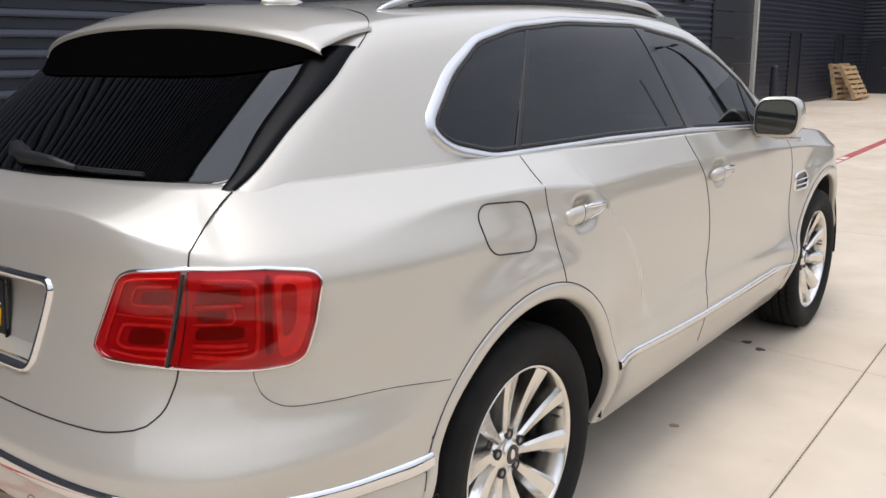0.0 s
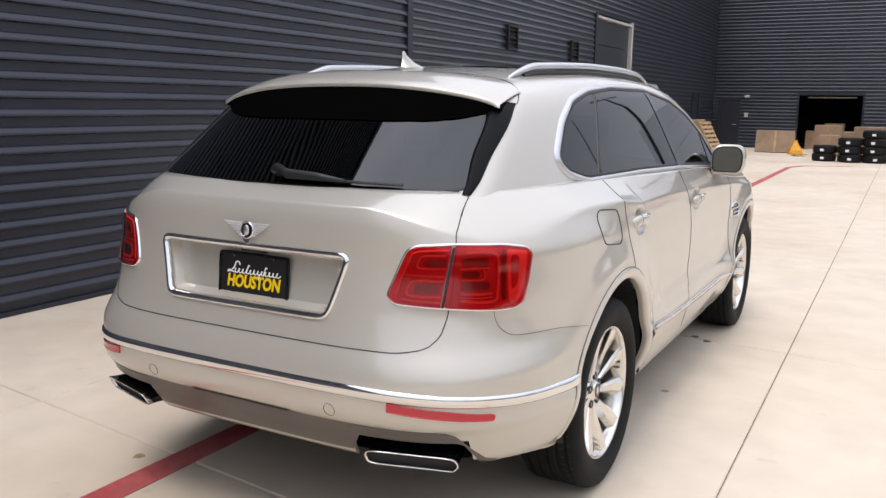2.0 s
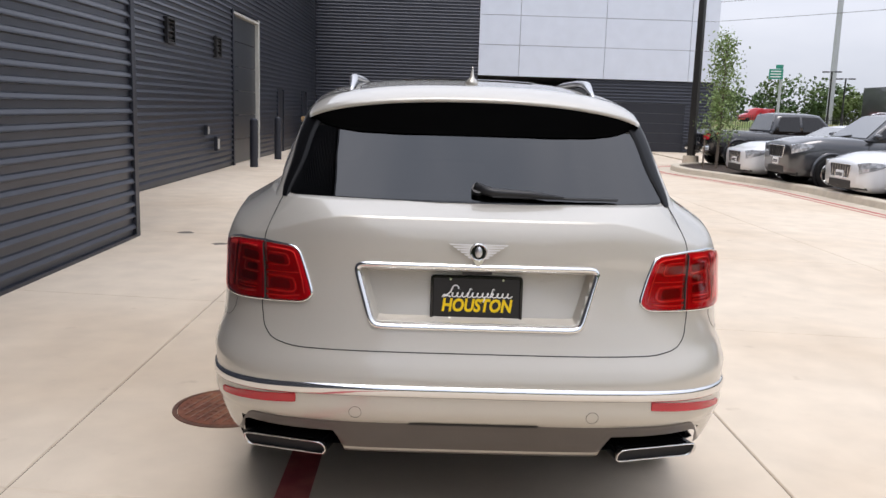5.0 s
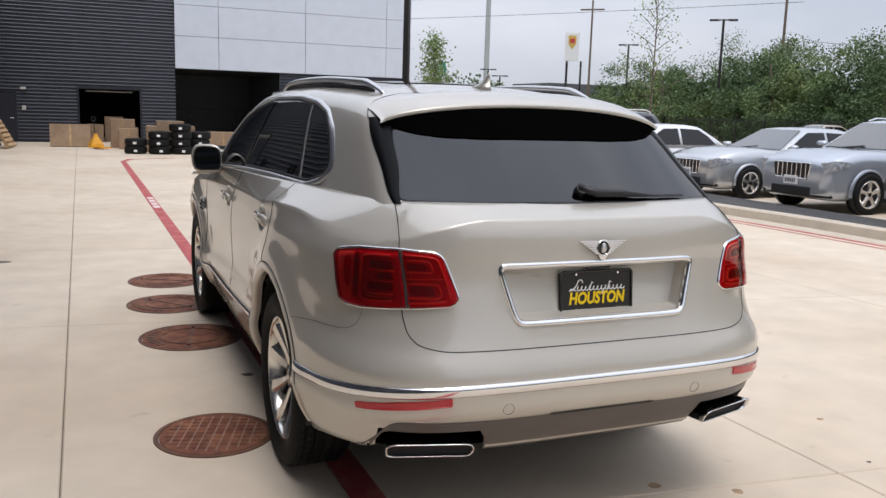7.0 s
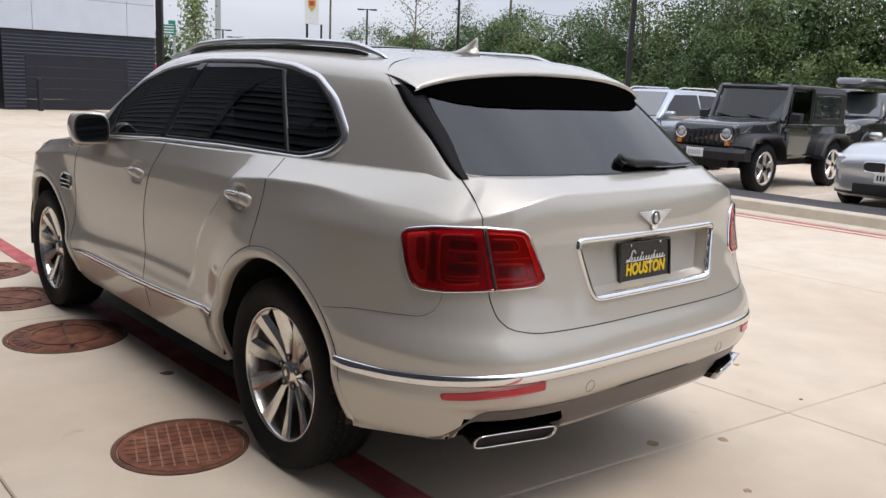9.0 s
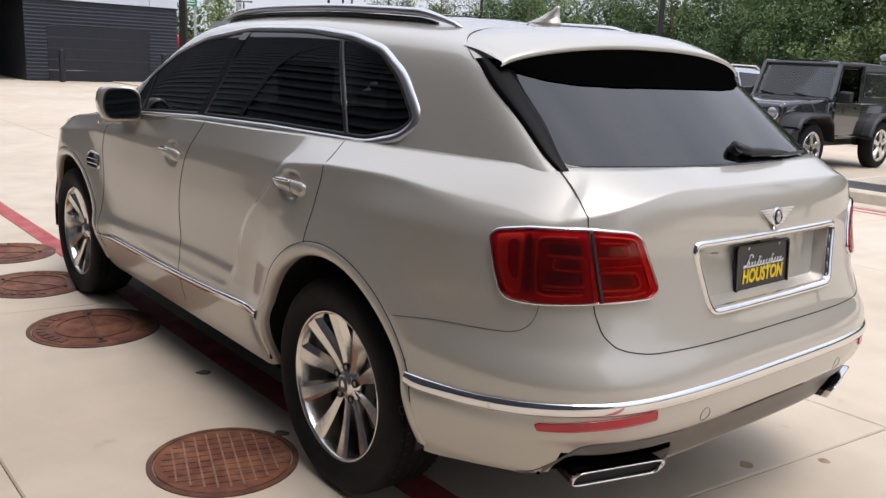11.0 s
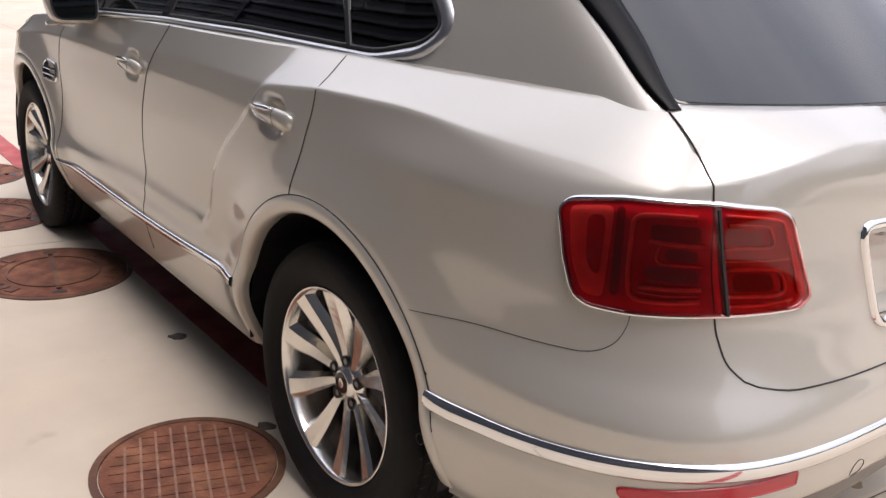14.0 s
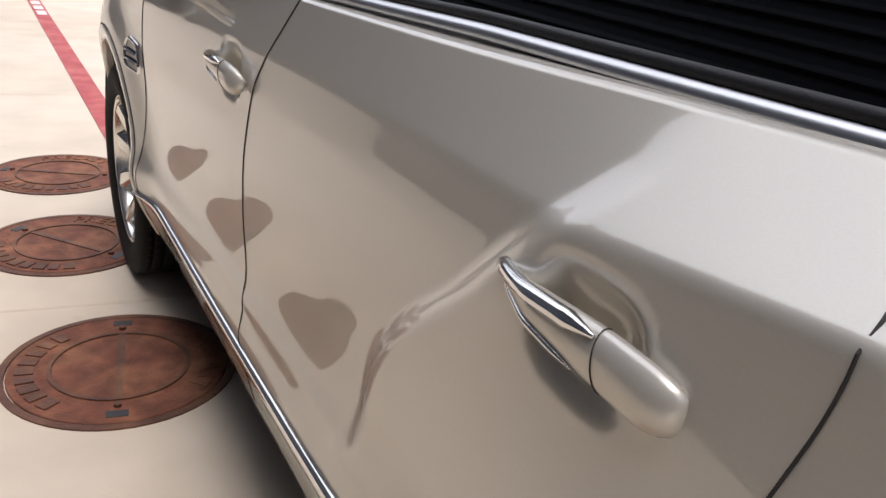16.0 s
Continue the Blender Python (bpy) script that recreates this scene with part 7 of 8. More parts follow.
def off_roader(m):
    """A short boxy off-road car with a hard top, flat wings and a slotted grille; nose along +x."""
    root = empty("off_roader", m)
    tagged(root, "black boxy two-door off-roader with round headlights and hard top", "car", group="vehicles in the parking lot")
    P_ = BLACK_CAR

    def slab(name, secs, mat, label="", smooth_=False):
        return part(name, loft([[(x, y, z) for y, z in s_] for x, s_ in secs]), mat, root, label, smooth_)
    slab("tub", [(x, rrect(0.73 * f, 0.52, 1.13, 0.05)) for x, f in ((-1.86, 0.97), (-1.82, 1.0), (0.5, 1.0), (0.56, 0.98))], P_, "", True)
    slab("bonnet", [(x, rrect(w, 0.66, z, 0.07)) for x, w, z in ((0.45, 0.70, 1.185), (0.7, 0.68, 1.18), (1.3, 0.615, 1.155), (1.62, 0.575, 1.125), (1.72, 0.56, 1.09))], P_, "", True)
    slab("grille", [(x, rrect(0.565, 0.66, z, 0.06)) for x, z in ((1.68, 1.10), (1.77, 1.085), (1.785, 1.06))], P_, "seven slot grille panel", True)
    for k in range(7):
        part("grille_slot", box((1.775, -0.30 + k * 0.1 - 0.026, 0.76), (1.792, -0.30 + k * 0.1 + 0.026, 0.99), 0.008), BLACK, root)
    part("bumper", loft([[(x + dx, y, z) for x, z in ((1.80, 0.52), (1.99, 0.54), (2.0, 0.66), (1.96, 0.72), (1.80, 0.72))] for y, dx in ((-0.86, -0.08), (-0.70, 0.0), (0.70, 0.0), (0.86, -0.08))]), BLACK, root, "black plastic bumper")
    part("underbody", box((-1.8, -0.45, 0.38), (1.7, 0.45, 0.56), 0.03), BLACK, root)
    part("cowl", box((0.36, -0.70, 1.10), (0.62, 0.70, 1.195), 0.02), P_, root)
    part("dashboard", box((0.2, -0.66, 1.02), (0.5, 0.66, 1.18), 0.02), BLACK, root)
    # hard top and windscreen frame
    slab("hard_top", [(x, [(-w - 0.01, 1.12), (-w, 1.66), (-w + 0.05, z - 0.02), (-0.3, z + 0.015), (0.3, z + 0.015), (w - 0.05, z - 0.02), (w, 1.66), (w + 0.01, 1.12)]) for x, w, z in ((-1.86, 0.66, 1.76), (-1.80, 0.68, 1.78), (-0.48, 0.68, 1.795))], BLACK, "black hard top")
    slab("roof_panel", [(x, [(-0.67, 1.70), (-0.63, 1.765), (-0.3, 1.80), (0.3, 1.80), (0.63, 1.765), (0.67, 1.70)]) for x in (-0.48, 0.20, 0.30)], BLACK)
    for side in (1, -1):
        part("windscreen_pillar", tube([(0.50, side * 0.70, 1.17), (0.28, side * 0.66, 1.75)], 0.042, 8), P_, root)
        part("roof_side_bar", tube([(0.28, side * 0.655, 1.745), (-0.48, side * 0.665, 1.745)], 0.035, 8), BLACK, root)
        quad_pane("side_window", [(-0.42, side * 0.705, 1.15), (0.36, side * 0.705, 1.15), (0.20, side * 0.672, 1.68), (-0.42, side * 0.672, 1.68)], (0, side, 0.06), GLASS_MID, root, "door window", 0.006)
        quad_pane("side_window", [(-1.62, side * 0.695, 1.22), (-0.62, side * 0.695, 1.22), (-0.62, side * 0.682, 1.62), (-1.62, side * 0.682, 1.62)], (0, side, 0.03), PARKED_GLASS, root, "tinted rear side window")
        part("door_pillar", box((-0.52, side * 0.69 - 0.025, 1.1), (-0.42, side * 0.69 + 0.02, 1.74), 0.01), P_, root)
        part("door", box((-0.46, side * 0.735 - 0.02, 0.60), (0.44, side * 0.735 + 0.014, 1.13), 0.02), P_, root)
        part("door_handle", box((-0.40, side * 0.76 - 0.02, 1.02), (-0.25, side * 0.76 + 0.012, 1.06), 0.01), BLACK, root)
        for z in (0.72, 1.0):
            part("hinge", box((0.42, side * 0.75 - 0.02, z), (0.54, side * 0.75 + 0.012, z + 0.05), 0.006), P_, root)
        part("door_mirror", loft([[(0.34 + dx, side * (0.74 + yy), 1.22 + zz * f) for yy, zz in ((0.03, -0.07), (0.22, -0.07), (0.23, 0.09), (0.05, 0.10))] for dx, f in ((0.0, 1.0), (0.05, 1.0), (0.11, 0.7))]), BLACK, root)
        # flat-topped wings
        for prof in (((0.66, 0.58), (0.74, 0.84), (0.92, 0.965), (1.50, 0.965), (1.72, 0.90), (1.80, 0.76)), ((-1.80, 0.60), (-1.68, 0.86), (-1.50, 0.96), (-0.98, 0.96), (-0.76, 0.82), (-0.66, 0.58))):
            rings = []
            for yy, dz in ((0.50, 0.0), (0.86, -0.005), (0.925, -0.03), (0.93, -0.07)):
                rings.append([(x, side * yy, z + dz) for x, z in prof])
            for yy, dz in ((0.90, -0.075), (0.50, -0.05)):
                rings.append([(x, side * yy, z + dz) for x, z in prof])
            part("wheel_arch", loft(rings, closed=False), BLACK, root, "wide black plastic wheel arch", True)
        for x in (1.22, -1.22):
            parked_wheel(root, x, side * 0.80, 0.40, side)
            part("wheel_well", box((x - 0.46, side * 0.58 - 0.04, 0.40), (x + 0.46, side * 0.58 + 0.04, 0.90)), BLACK, root)
        part("headlight_rim", loft([[(1.77 + dx, side * 0.425 + r_ * math.cos(a), 0.945 + r_ * math.sin(a)) for a in (2 * math.pi * k / 22 for k in range(22))] for dx, r_ in ((0.0, 0.112), (0.03, 0.110), (0.032, 0.094))], cap=False), CHROME, root)
        part("headlight", loft([[(1.77 + dx, side * 0.425 + r_ * math.cos(a), 0.945 + r_ * math.sin(a)) for a in (2 * math.pi * k / 22 for k in range(22))] for dx, r_ in ((0.0, 0.095), (0.025, 0.094), (0.04, 0.06), (0.045, 0.02))]), LENS_WHITE, root, "round headlight", True)
        part("indicator", box((1.77, side * 0.45 - 0.045, 0.745), (1.80, side * 0.45 + 0.045, 0.825), 0.015), LENS_AMBER, root, "amber indicator")
        part("wiper", tube([(0.52, side * 0.3, 1.205), (0.49, side * 0.3 - 0.28, 1.25)], 0.012, 5), BLACK, root)
    part("windscreen_header", tube([(0.28, -0.66, 1.745), (0.28, 0.66, 1.745)], 0.042, 8), P_, root)
    quad_pane("windscreen", [(0.47, -0.65, 1.20), (0.47, 0.65, 1.20), (0.285, 0.61, 1.70), (0.285, -0.61, 1.70)], (0.55, 0, 0.2), GLASS_MID, root, "clear windscreen", 0.006)
    for y in (-0.36, 0.36):
        slab("seat_back", [(x, [(y - w, 0.7), (y + w, 0.7), (y + w * 0.9, 1.30), (y + w * 0.4, 1.34), (y + w * 0.4, 1.5), (y - w * 0.4, 1.5), (y - w * 0.4, 1.34), (y - w * 0.9, 1.30)]) for x, w in ((-0.42, 0.22), (-0.30, 0.23))], LEATHER)
    p = part("plate", box((1.99, -0.155, 0.555), (2.012, 0.155, 0.70), 0.004), PLATE_WHITE, root, "white plate with plain bars")
    for k in range(6):
        part("plate_bar", box((2.010, -0.12 + k * 0.042, 0.59), (2.016, -0.095 + k * 0.042, 0.66)), SILVER_BLUE, p)
    part("rear_window", box((-1.875, -0.45, 1.25), (-1.86, 0.45, 1.62), 0.004), GLOSS_BLACK, root)
    return root


SILVER = car_paint("silver_paint", (0.52, 0.54, 0.56), 0.28, 0.7)
SILVER_BLUE = car_paint("silver_blue_paint", (0.46, 0.50, 0.56), 0.3, 0.6)
WHITE_CAR = car_paint("white_paint", (0.72, 0.73, 0.74), 0.3, 0.1)
GREY_CAR = car_paint("dark_grey_paint", (0.045, 0.047, 0.052), 0.28, 0.5)
BLACK_CAR = car_paint("black_paint", (0.010, 0.010, 0.012), 0.25, 0.2)
SAND_CAR = car_paint("sand_paint", (0.35, 0.28, 0.2), 0.3, 0.4)
RED_CAR = car_paint("red_paint", (0.55, 0.02, 0.03), 0.3, 0.1)
YELLOW_CAR = car_paint("yellow_paint", (0.75, 0.40, 0.03), 0.3, 0.1)
LOT = 0.03


def park(x_nose, y, L, turn=180):
    a = radians(turn)
    return pose(x_nose - L / 2 * math.cos(a), y - L / 2 * math.sin(a), LOT, 0, 0, turn)


parked_car("silver compact sedan parked nose out", SILVER, park(9.85, 2.02, 4.5), 4.5, 1.80, 1.42, (0.82, 0.97), 0.93, 1.40, (0.55, -0.25, -1.25, -1.85), 0.32, "kidney", 0.17)
off_roader(pose(11.73, 5.05, LOT, 0, 0, 180))
parked_car("silver blue SUV with roof rails parked nose out", SILVER_BLUE, park(9.85, 7.85, 4.6), 4.6, 1.82, 1.68, (0.95, 1.08), 1.08, 1.62, (0.75, 0.0, -1.75, -2.2), 0.355, "bars", 0.22, rails=True)
parked_car("silver sedan parked nose out", SILVER, park(9.7, 10.55, 4.7), 4.7, 1.80, 1.46, (0.84, 0.98), 0.95, 1.42, (0.65, -0.2, -1.3, -2.0), 0.32, "bars", 0.18)
parked_car("white compact sedan parked nose out", WHITE_CAR, park(8.05, 13.1, 4.5), 4.5, 1.80, 1.42, (0.80, 0.96), 0.93, 1.40, (0.6, -0.2, -1.2, -1.9), 0.32, "bars", 0.17)
parked_car("dark grey SUV with a slotted chrome grille", GREY_CAR, park(7.8, 15.75, 4.8), 4.8, 1.94, 1.76, (1.05, 1.16), 1.14, 1.70, (0.8, 0.1, -1.9, -2.3), 0.38, "bars", 0.27, rails=True)
parked_car("silver white sports sedan parked nose out", WHITE_CAR, park(7.6, 17.9, 4.7), 4.7, 1.81, 1.42, (0.80, 0.96), 0.92, 1.40, (0.6, -0.25, -1.2, -1.9), 0.325, "bars", 0.16)
parked_car("black sedan in the second row", BLACK_CAR, park(19.0, 11.5, 4.8), 4.8, 1.85, 1.45, (0.86, 1.0), 0.98, 1.45, (0.65, -0.2, -1.3, -2.0), 0.33, "bars", 0.18, plate=False)
parked_car("black SUV with a roof box in the second row", BLACK_CAR, park(17.6, 6.9, 4.8), 4.8, 1.95, 1.85, (1.05, 1.18), 1.16, 1.80, (0.8, 0.2, -1.9, -2.3), 0.38, "bars", 0.27, rails=True, plate=False)
for x, y, p, lab in ((30.5, 20.5, YELLOW_CAR, "yellow sedan far across the lot"), (30.5, 23.5, SILVER, "silver sedan far across the lot"), (30.5, 26.5, WHITE_CAR, "white sedan far across the lot"),
                     (30.5, 17.5, GREY_CAR, "dark grey sedan far across the lot"), (30.5, 29.5, SAND_CAR, "sand coloured sedan far across the lot"), (18.4, 3.0, GREY_CAR, "dark grey sedan in the second row")):
    parked_car(lab, p, park(x, y, 4.7), 4.7, 1.82, 1.45, (0.85, 1.0), 0.96, 1.45, (0.65, -0.2, -1.3, -2.0), 0.33, "bars", 0.18, plate=False)

# pickup seen from its tail
pk = parked_car("black pickup truck with a chrome tow hitch, parked tail out", BLACK_CAR, pose(11.0, 22.8, LOT, 0, 0, 0), 5.7, 2.0, 1.75, (1.02, 1.12), 1.12, 1.70, (1.05, 0.55, -0.75, -0.95), 0.41, "bars", 0.36, plate=False, category="pickup truck")
part("bed_liner", box((-2.75, -0.82, 0.95), (-1.05, 0.82, 1.135), 0.02), BLACK, pk, "open cargo bed")
part("rear_bumper", box((-3.0, -0.95, 0.5), (-2.8, 0.95, 0.68), 0.04), CHROME, pk, "chrome rear bumper")
part("tow_hitch", cyl((-3.15, 0, 0.45), (-2.8, 0, 0.45), 0.04), CHROME, pk)
roof_box = part("roof_box", loft([[(20.2 + x, 6.9 + a, b) for a, b in rrect(0.42 * f, 1.92, 1.92 + 0.26 * f, 0.09)] for x, f in ((-1.0, 0.6), (-0.8, 1.0), (0.7, 1.0), (0.95, 0.7))]), GREY_CAR, None, "", True)
tagged(roof_box, "dark grey roof box on the black SUV", "roof box")
van = empty("delivery_van", pose(53, 137, 0.9, 0, 0, 180))
tagged(van, "red delivery van passing on the far road", "van")
part("body", loft([[(x, a, b) for a, b in rrect(0.95, 0.3, z, 0.12)] for x, z in ((-2.7, 2.2), (0.6, 2.25), (1.3, 2.0), (1.9, 1.25), (2.7, 1.05))]), RED_CAR, van, "", True)
part("windscreen", box((1.25, -0.8, 1.3), (1.75, 0.8, 1.75), 0.05), GLOSS_BLACK, van)
for x in (-1.7, 1.7):
    part("wheel", cyl((x, -0.98, 0.33), (x, 0.98, 0.33), 0.34), RUBBER, van)
tagged(part("road_bank", loft([[(20, 132, -0.02), (20, 134, 0.9), (20, 142, 0.9), (20, 146, -0.02)], [(260, 60, -0.02), (260, 62, 0.9), (262, 70, 0.9), (264, 74, -0.02)]]), GRASS), "low grass bank of the far road", "bank", kind="structure")


# ---------- poles, signs, fence ----------
def lamp_post(x, y, h, w, heads=2, label="dark bronze parking lot lamp post"):
    r = empty("lamp_post", pose(x, y, 0.0, 0, 0, -40))
    tagged(r, label, "lamp post", group="lamp posts")
    part("base", cyl((0, 0, 0.0), (0, 0, 0.35), w * 1.3, w * 1.2), CURB, r)
    part("pole", loft([[(s * a, s * b, z) for a, b in ((-w / 2, -w / 2), (w / 2, -w / 2), (w / 2, w / 2), (-w / 2, w / 2))] for s, z in ((1.0, 0.3), (0.75, h))]), POLE_DARK, r)
    for s in ((-1, 1) if heads == 2 else (1,)):
        part("arm", box((min(0, s * 0.8), -0.04, h - 0.1), (max(0, s * 0.8), 0.04, h - 0.02)), POLE_DARK, r)
        part("lamp_head", loft([[(s * x, a, b) for a, b in ((-0.17, h - 0.14), (0.17, h - 0.14), (0.14, h), (-0.14, h))] for x in (0.35, 1.05)]), POLE_DARK, r, "flat lamp head")


lamp_post(7.95, 22.8, 9.2, 0.20)
lamp_post(29.5, 21.6, 12.0, 0.24)
lamp_post(44.0, 50.0, 9.3, 0.24)
lamp_post(52.0, 74.0, 9.3, 0.24)
lamp_post(13.5, -7.5, 8.5, 0.22)
lamp_post(46.0, 96.0, 7.2, 0.2)
lamp_post(47.7, 96.0, 6.45, 0.2)
for x, y, h, r0_, mat, lab in ((63.8, 134, 45, 0.52, POLE_GREY, "tall galvanised power line monopole"), (60.9, 61.1, 16, 0.17, TIMBER, "weathered timber utility pole with a transformer"),
                               (47.8, 27.8, 14, 0.17, TIMBER, "weathered timber utility pole"), (45.1, 70.6, 13, 0.13, TIMBER, "slim timber utility pole beside the pylon sign")):
    up_ = empty("utility_pole", pose(x, y, 0))
    tagged(up_, lab, "utility pole", group="utility poles")
    part("shaft", cyl((0, 0, -0.02), (0, 0, h), r0_, r0_ * 0.65, 14), mat, up_)
    if mat is TIMBER:
        part("cross_arm", box((-1.2, -0.06, h - 1.0), (1.2, 0.06, h - 0.85), m=pose(0, 0, 0, 0, 0, -45)), TIMBER, up_)
        if h > 15:
            part("transformer", cyl((0.45, -0.3, h - 7.9), (0.45, -0.3, h - 6.9), 0.33, seg=16), POLE_GREY, up_, "grey transformer can")
            part("transformer", cyl((-0.45, 0.3, h - 7.9), (-0.45, 0.3, h - 7.0), 0.28, seg=16), POLE_GREY, up_, "grey transformer can")
for (a, b, z0, z1) in (((62, 60), (-40, 175), 15.1, 16.5), ((62, 60), (-40, 173), 13.0, 14.2), ((62, 60), (47, 29), 15.1, 13.2), ((47, 29), (42, -40), 13.2, 13.5), ((47, 29), (42.5, -40), 9.2, 9.0), ((62, 60), (47.5, 29), 9.6, 9.0)):
    pts = [(a[0] + (b[0] - a[0]) * t, a[1] + (b[1] - a[1]) * t, z0 + (z1 - z0) * t - 1.4 * 4 * t * (1 - t)) for t in np.linspace(0, 1, 14)]
    tagged(part("power_line", tube(pts, 0.022, 4), POLE_DARK), "thin dark overhead power line", "power line", group="power lines")
sg = empty("pylon_sign", pose(43.5, 71.4, 0, 0, 0, -30))
tagged(sg, "white pylon sign with a plain red and gold shield", "sign")
part("post", cyl((-0.5, 0, 0), (-0.5, 0, 9.0), 0.12), POLE_DARK, sg)
part("post", cyl((0.9, 0, 0), (0.9, 0, 7.0), 0.1), POLE_DARK, sg)
part("panel", box((-0.75, -0.15, 7.0), (0.65, 0.15, 9.8), 0.03), SIGN_WHITE, sg)
o = rounded([(-0.45, 9.5), (0.35, 9.5), (0.33, 8.7), (-0.05, 8.15), (-0.43, 8.7)], 0.08, 1)
part("shield", loft([[(a, -0.16, b) for a, b in o], [(a, -0.19, b) for a, b in o]]), SIGN_GOLD, sg)
part("shield_field", box((-0.3, -0.2, 8.75), (0.2, -0.185, 9.2)), SIGN_RED, sg)
rs = empty("road_sign", pose(44.9, 108, 0, 0, 0, -25))
tagged(rs, "green overhead road sign with plain white bars", "road sign")
part("post", cyl((0, 0, 0), (0, 0, 8.0), 0.2, 0.16), POLE_GREY, rs)
part("panel", box((-1.5, -0.3, 6.65), (0.25, -0.2, 7.95), 0.03), SIGN_GREEN, rs)
part("tab", box((-0.7, -0.3, 8.0), (0.2, -0.2, 8.5), 0.02), SIGN_GREEN, rs)
for z in (7.65, 7.3, 6.95):
    part("bar", box((-1.3, -0.32, z - 0.07), (0.0, -0.305, z + 0.07)), SIGN_WHITE, rs)
bb = empty("billboard", pose(72, 34, 0, 0, 0, -62))
tagged(bb, "white roadside billboard with plain red bars above the trees", "billboard")
part("panel", box((-6, -0.3, 13.2), (6, 0.0, 16.5), 0.05), SIGN_WHITE, bb)
part("post", cyl((0, 0.2, 0), (0, 0.2, 13.3), 0.4), POLE_GREY, bb)
part("bar", box((0.5, -0.34, 14.0), (4.5, -0.305, 14.7)), SIGN_RED, bb)
part("bar", box((-5.0, -0.34, 14.3), (-1.0, -0.305, 14.8)), POLE_GREY, bb)
fz = empty("fence")
tagged(fz, "black iron picket fence round the parking lot", "fence")
runs = [((36.0, -34.0), (36.0, 46.0)), ((36.0, 46.0), (11.6, 46.0))]
bm = bmesh.new()
for (a, b) in runs:
    n = int(math.dist(a, b) / 0.14)
    for k in range(n):
        x, y = a[0] + (b[0] - a[0]) * k / n, a[1] + (b[1] - a[1]) * k / n
        add_box(bm, (x - 0.012, y - 0.012, 0.03), (x + 0.012, y + 0.012, 1.75)) if 14 < x and -12 < y else None
pk_ = part("pickets", bm, POLE_DARK, fz, "rows of slim black pickets")
pk_["kind"] = "stuff"
for (a, b) in runs:
    n = int(math.dist(a, b) / 2.4)
    for k in range(n + 1):
        x, y = a[0] + (b[0] - a[0]) * k / n, a[1] + (b[1] - a[1]) * k / n
        part("post", box((x - 0.035, y - 0.035, 0.0), (x + 0.035, y + 0.035, 1.9)), POLE_DARK, fz)
    for z in (0.25, 1.55):
        part("rail", box((min(a[0], b[0]) - 0.02, min(a[1], b[1]) - 0.02, z), (max(a[0], b[0]) + 0.02, max(a[1], b[1]) + 0.02, z + 0.04)), POLE_DARK, fz)
far_b = part("warehouse", box((64, 112, 0), (100, 124, 6.5)), GREY_CAR)
tagged(far_b, "dark blue-grey warehouse far beyond the road", "warehouse")


# ---------- trees ----------
def leaf_mesh(name, centres, sizes, rng, aspect=0.6):
    """Many small leaf quads with random turns."""
    n = len(centres)
    u = rng.normal(size=(n, 3))
    u /= np.linalg.norm(u, axis=1)[:, None]
    v = np.cross(u, rng.normal(size=(n, 3)))
    v /= np.linalg.norm(v, axis=1)[:, None]
    s = sizes[:, None]
    quad = np.stack([centres - u * s, centres + v * s * aspect, centres + u * s, centres - v * s * aspect], 1).reshape(-1, 3)
    me = bpy.data.meshes.new(name)
    me.vertices.add(4 * n)
    me.vertices.foreach_set("co", quad.astype(np.float32).ravel())
    me.loops.add(4 * n)
    me.loops.foreach_set("vertex_index", np.arange(4 * n, dtype=np.int32))
    me.polygons.add(n)
    me.polygons.foreach_set("loop_start", np.arange(0, 4 * n, 4, dtype=np.int32))
    me.update(calc_edges=True)
    return me


rng = np.random.default_rng(7)


def young_tree(x, y, h, spread, leaves, label):
    t = empty("tree", pose(x, y, 0.1))
    tagged(t, label, "tree", group="young trees")
    bm = bmesh.new()
    trunk = [(0.04 * math.sin(3 * s), 0.03 * math.sin(5 * s), h * 0.95 * s) for s in np.linspace(0, 1, 10)]
    add_tube(bm, trunk, [0.05 * (1 - 0.85 * s) for s in np.linspace(0, 1, 10)], 7)
    cs = []
    for k in range(26):
        s = 0.22 + 0.72 * k / 25
        a = k * 2.4
        r = spread * (0.55 + 0.6 * rng.random()) * (1.05 - s) ** 0.8 * min(1.0, s / 0.3)
        p0 = np.array((0.0, 0.0, h * s))
        p1 = p0 + np.array((math.cos(a) * r, math.sin(a) * r, 0.35 * r + 0.15 * h * 0.3))
        add_tube(bm, [p0, (p0 + p1) / 2 + (0, 0, 0.04), p1], [0.016, 0.011, 0.004], 5)
        m_ = leaves // 26
        w = rng.random(m_) ** 0.7
        c = p0 + (p1 - p0) * w[:, None] + rng.normal(size=(m_, 3)) * (0.10 + 0.05 * spread)
        cs.append(c)
    part("trunk", bm, BARK, t)
    c = np.concatenate(cs)
    me = leaf_mesh("crown", c, 0.028 + 0.026 * rng.random(len(c)), rng)
    me.materials.append(LEAF)
    o = new("crown", me)
    o.parent = t
    for s in (-1, 1):
        part("stake", cyl((0.35 * s, 0.1, 0), (0.35 * s, 0.1, 0.9), 0.025), TIMBER, t)


young_tree(7.95, 20.35, 3.75, 0.80, 3000, "slender young tree with light green leaves in the mulch bed")
young_tree(16.0, 20.5, 6.2, 2.2, 1000, "sparse young tree in the parking lot")

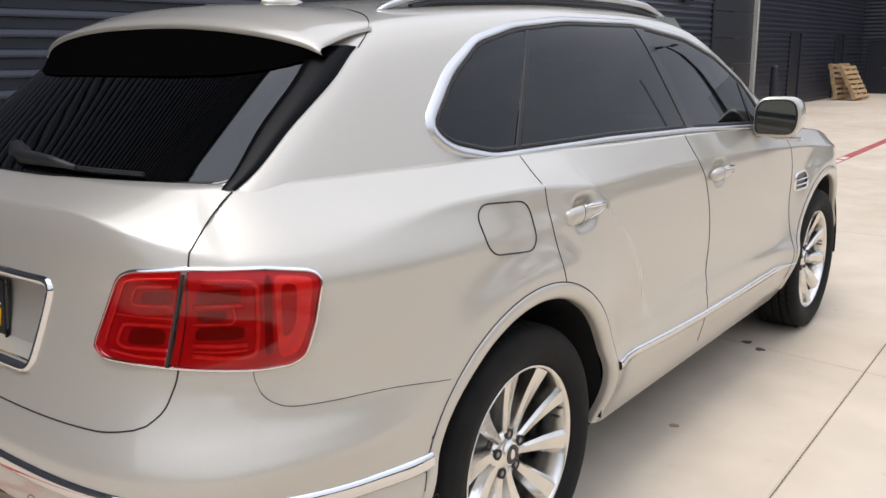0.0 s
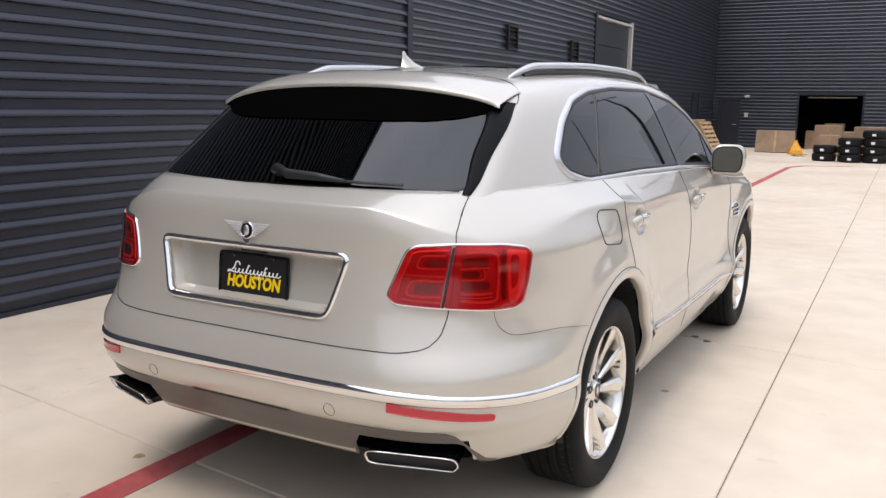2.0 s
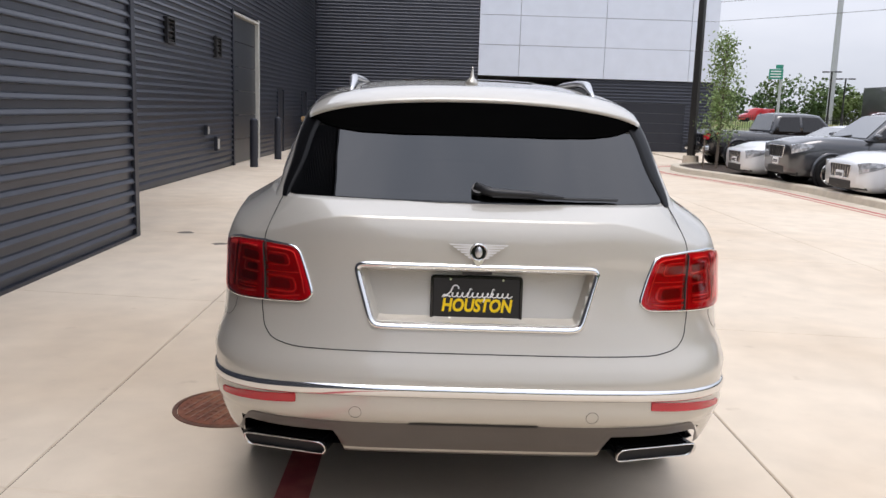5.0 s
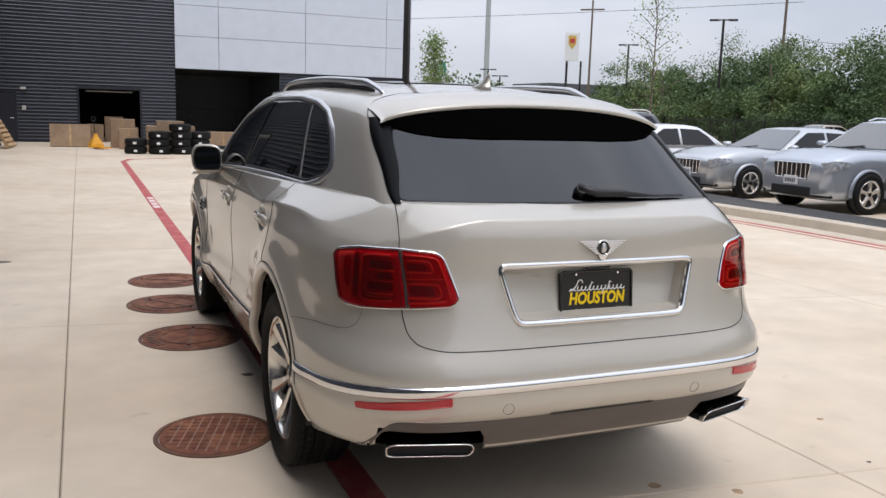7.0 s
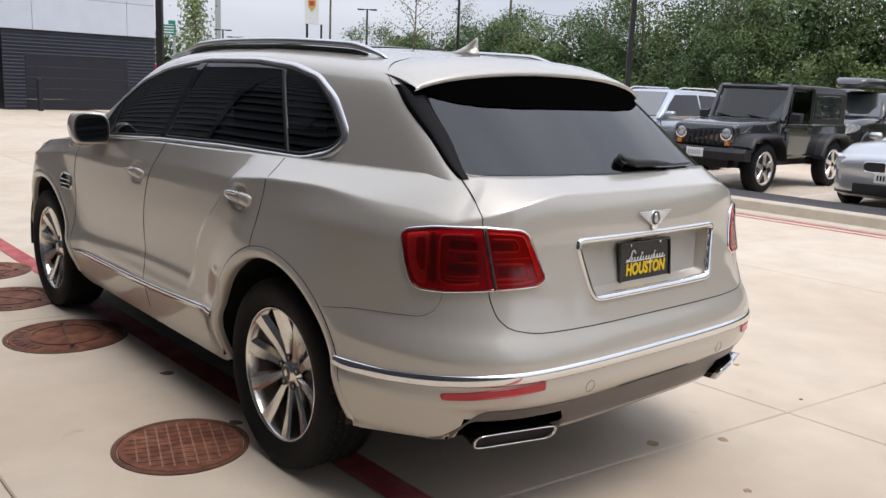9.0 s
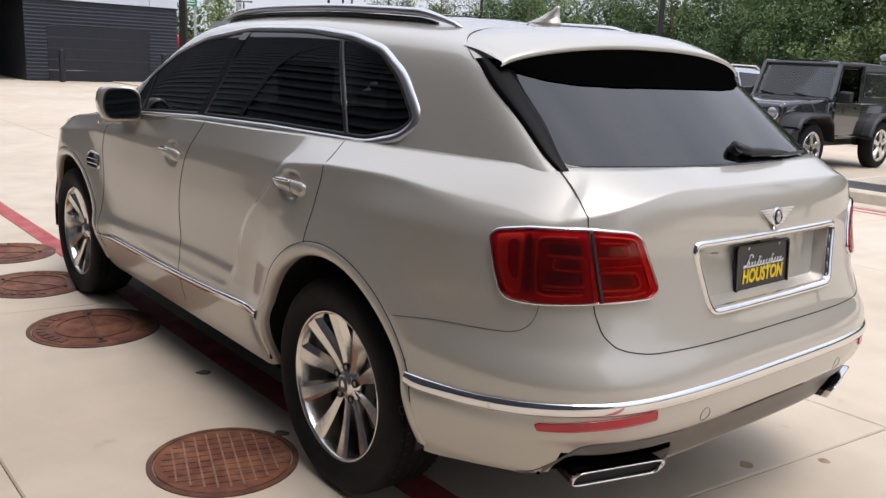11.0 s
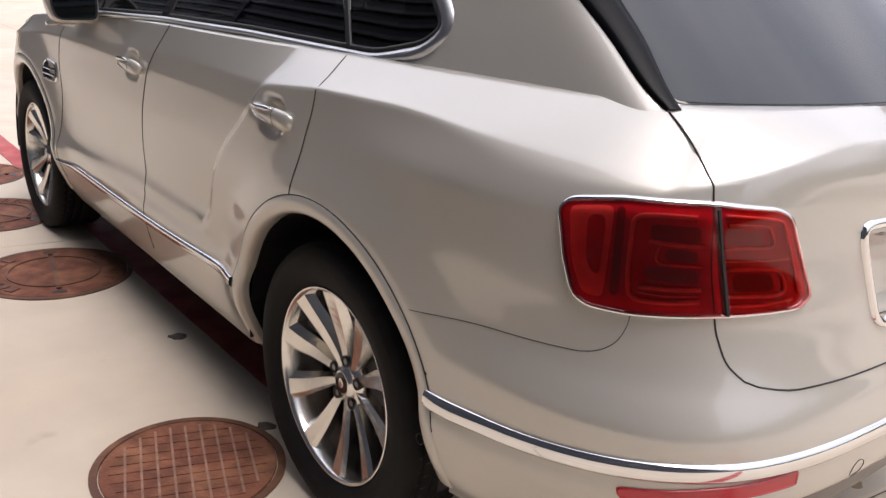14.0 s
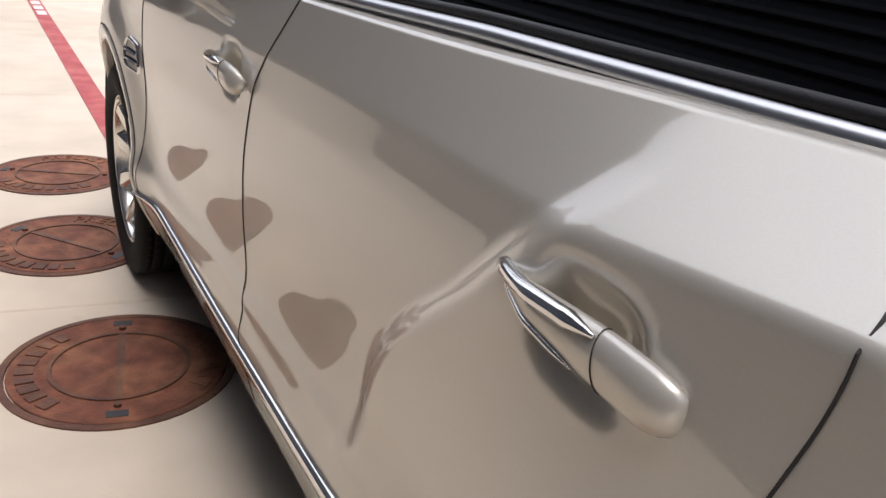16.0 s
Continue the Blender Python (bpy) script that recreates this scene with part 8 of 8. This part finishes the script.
# woods behind the fence: clumps of small leaves on many crowns
cs, ss, cd, sd = [], [], [], []
bm = bmesh.new()
for k in range(190):
    along = -36 + 104 * (k + 0.5 * rng.random()) / 190
    depth = rng.random()
    x = 41.5 + 15 * depth ** 1.2 + 0.05 * max(0, along - 20)
    h = (7.4 + 4.0 * rng.random()) * (0.72 + 0.5 * depth) * (1.22 if along < 12 else (1.04 if along < 35 else 0.74))
    y = along
    low_shrub = k % 4 == 0
    if low_shrub:
        x, h = 39.6 + 2 * rng.random(), 2.0 + 2.6 * rng.random()
    elif k % 3 == 0:
        add_tube(bm, [(x, y, 0), (x + 0.3, y, h * 0.5), (x + 0.2, y + 0.3, h * 0.9)], [0.20, 0.14, 0.05], 6)
    for b in range(15 if not low_shrub else 8):
        rad = h * (0.07 + 0.08 * rng.random()) + 0.3
        c0_ = np.array((x + rng.normal() * h * 0.13, y + rng.normal() * h * 0.15, h * (0.08 + 0.88 * rng.random())))
        m_ = 230
        d_ = rng.normal(size=(m_, 3))
        d_ /= np.linalg.norm(d_, axis=1)[:, None]
        cs.append(c0_ + d_ * rad * (0.20 + 0.95 * rng.random(m_) ** 0.8)[:, None] * (1, 1, 0.85))
        ss.append(0.050 + 0.065 * rng.random(m_))
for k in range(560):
    # depth of the wood behind the front crowns, its shade painted as darker leaves
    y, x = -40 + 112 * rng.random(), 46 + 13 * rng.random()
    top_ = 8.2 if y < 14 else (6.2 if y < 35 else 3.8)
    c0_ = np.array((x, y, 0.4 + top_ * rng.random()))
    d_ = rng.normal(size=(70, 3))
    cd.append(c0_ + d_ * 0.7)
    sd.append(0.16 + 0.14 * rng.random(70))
me = leaf_mesh("woods", np.concatenate(cs), np.concatenate(ss), rng, 0.7)
me.materials.append(LEAF_DARK)
woods = new("woods", me)
tagged(woods, "dense green woodland edge behind the parking lot", "woods", kind="stuff")
part("trunks", bm, BARK, woods)["kind"] = "stuff"
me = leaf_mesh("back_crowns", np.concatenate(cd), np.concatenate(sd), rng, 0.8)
me.materials.append(LEAF_SHADED)
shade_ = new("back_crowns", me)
shade_.parent = woods
shade_["kind"] = "stuff"
cs = []
for k in range(120):
    x, y = 20 + 130 * k / 60 + 6 * rng.random(), 176 - 60 * k / 60 + 8 * rng.random()
    if k >= 60:
        # the far side of the yard, behind the camera: unseen row added to darken reflections
        x, y = -30 + 80 * (k - 60) / 60, -46 + 6 * rng.random()
    h = 6 + 4 * rng.random()
    for b in range(7):
        d_ = rng.normal(size=(90, 3))
        d_ /= np.linalg.norm(d_, axis=1)[:, None]
        cs.append(np.array((x + 2 * rng.normal(), y, h * (0.1 + 0.7 * rng.random()))) + d_ * h * 0.2 * (0.6 + 0.6 * rng.random(90))[:, None])
c = np.concatenate(cs)
me = leaf_mesh("far_woods", c, 0.22 + 0.2 * rng.random(len(c)), rng, 0.8)
me.materials.append(LEAF_DARK)
tagged(new("far_woods", me), "line of green trees beyond the far road, plus an added unseen row", "woods", kind="stuff")
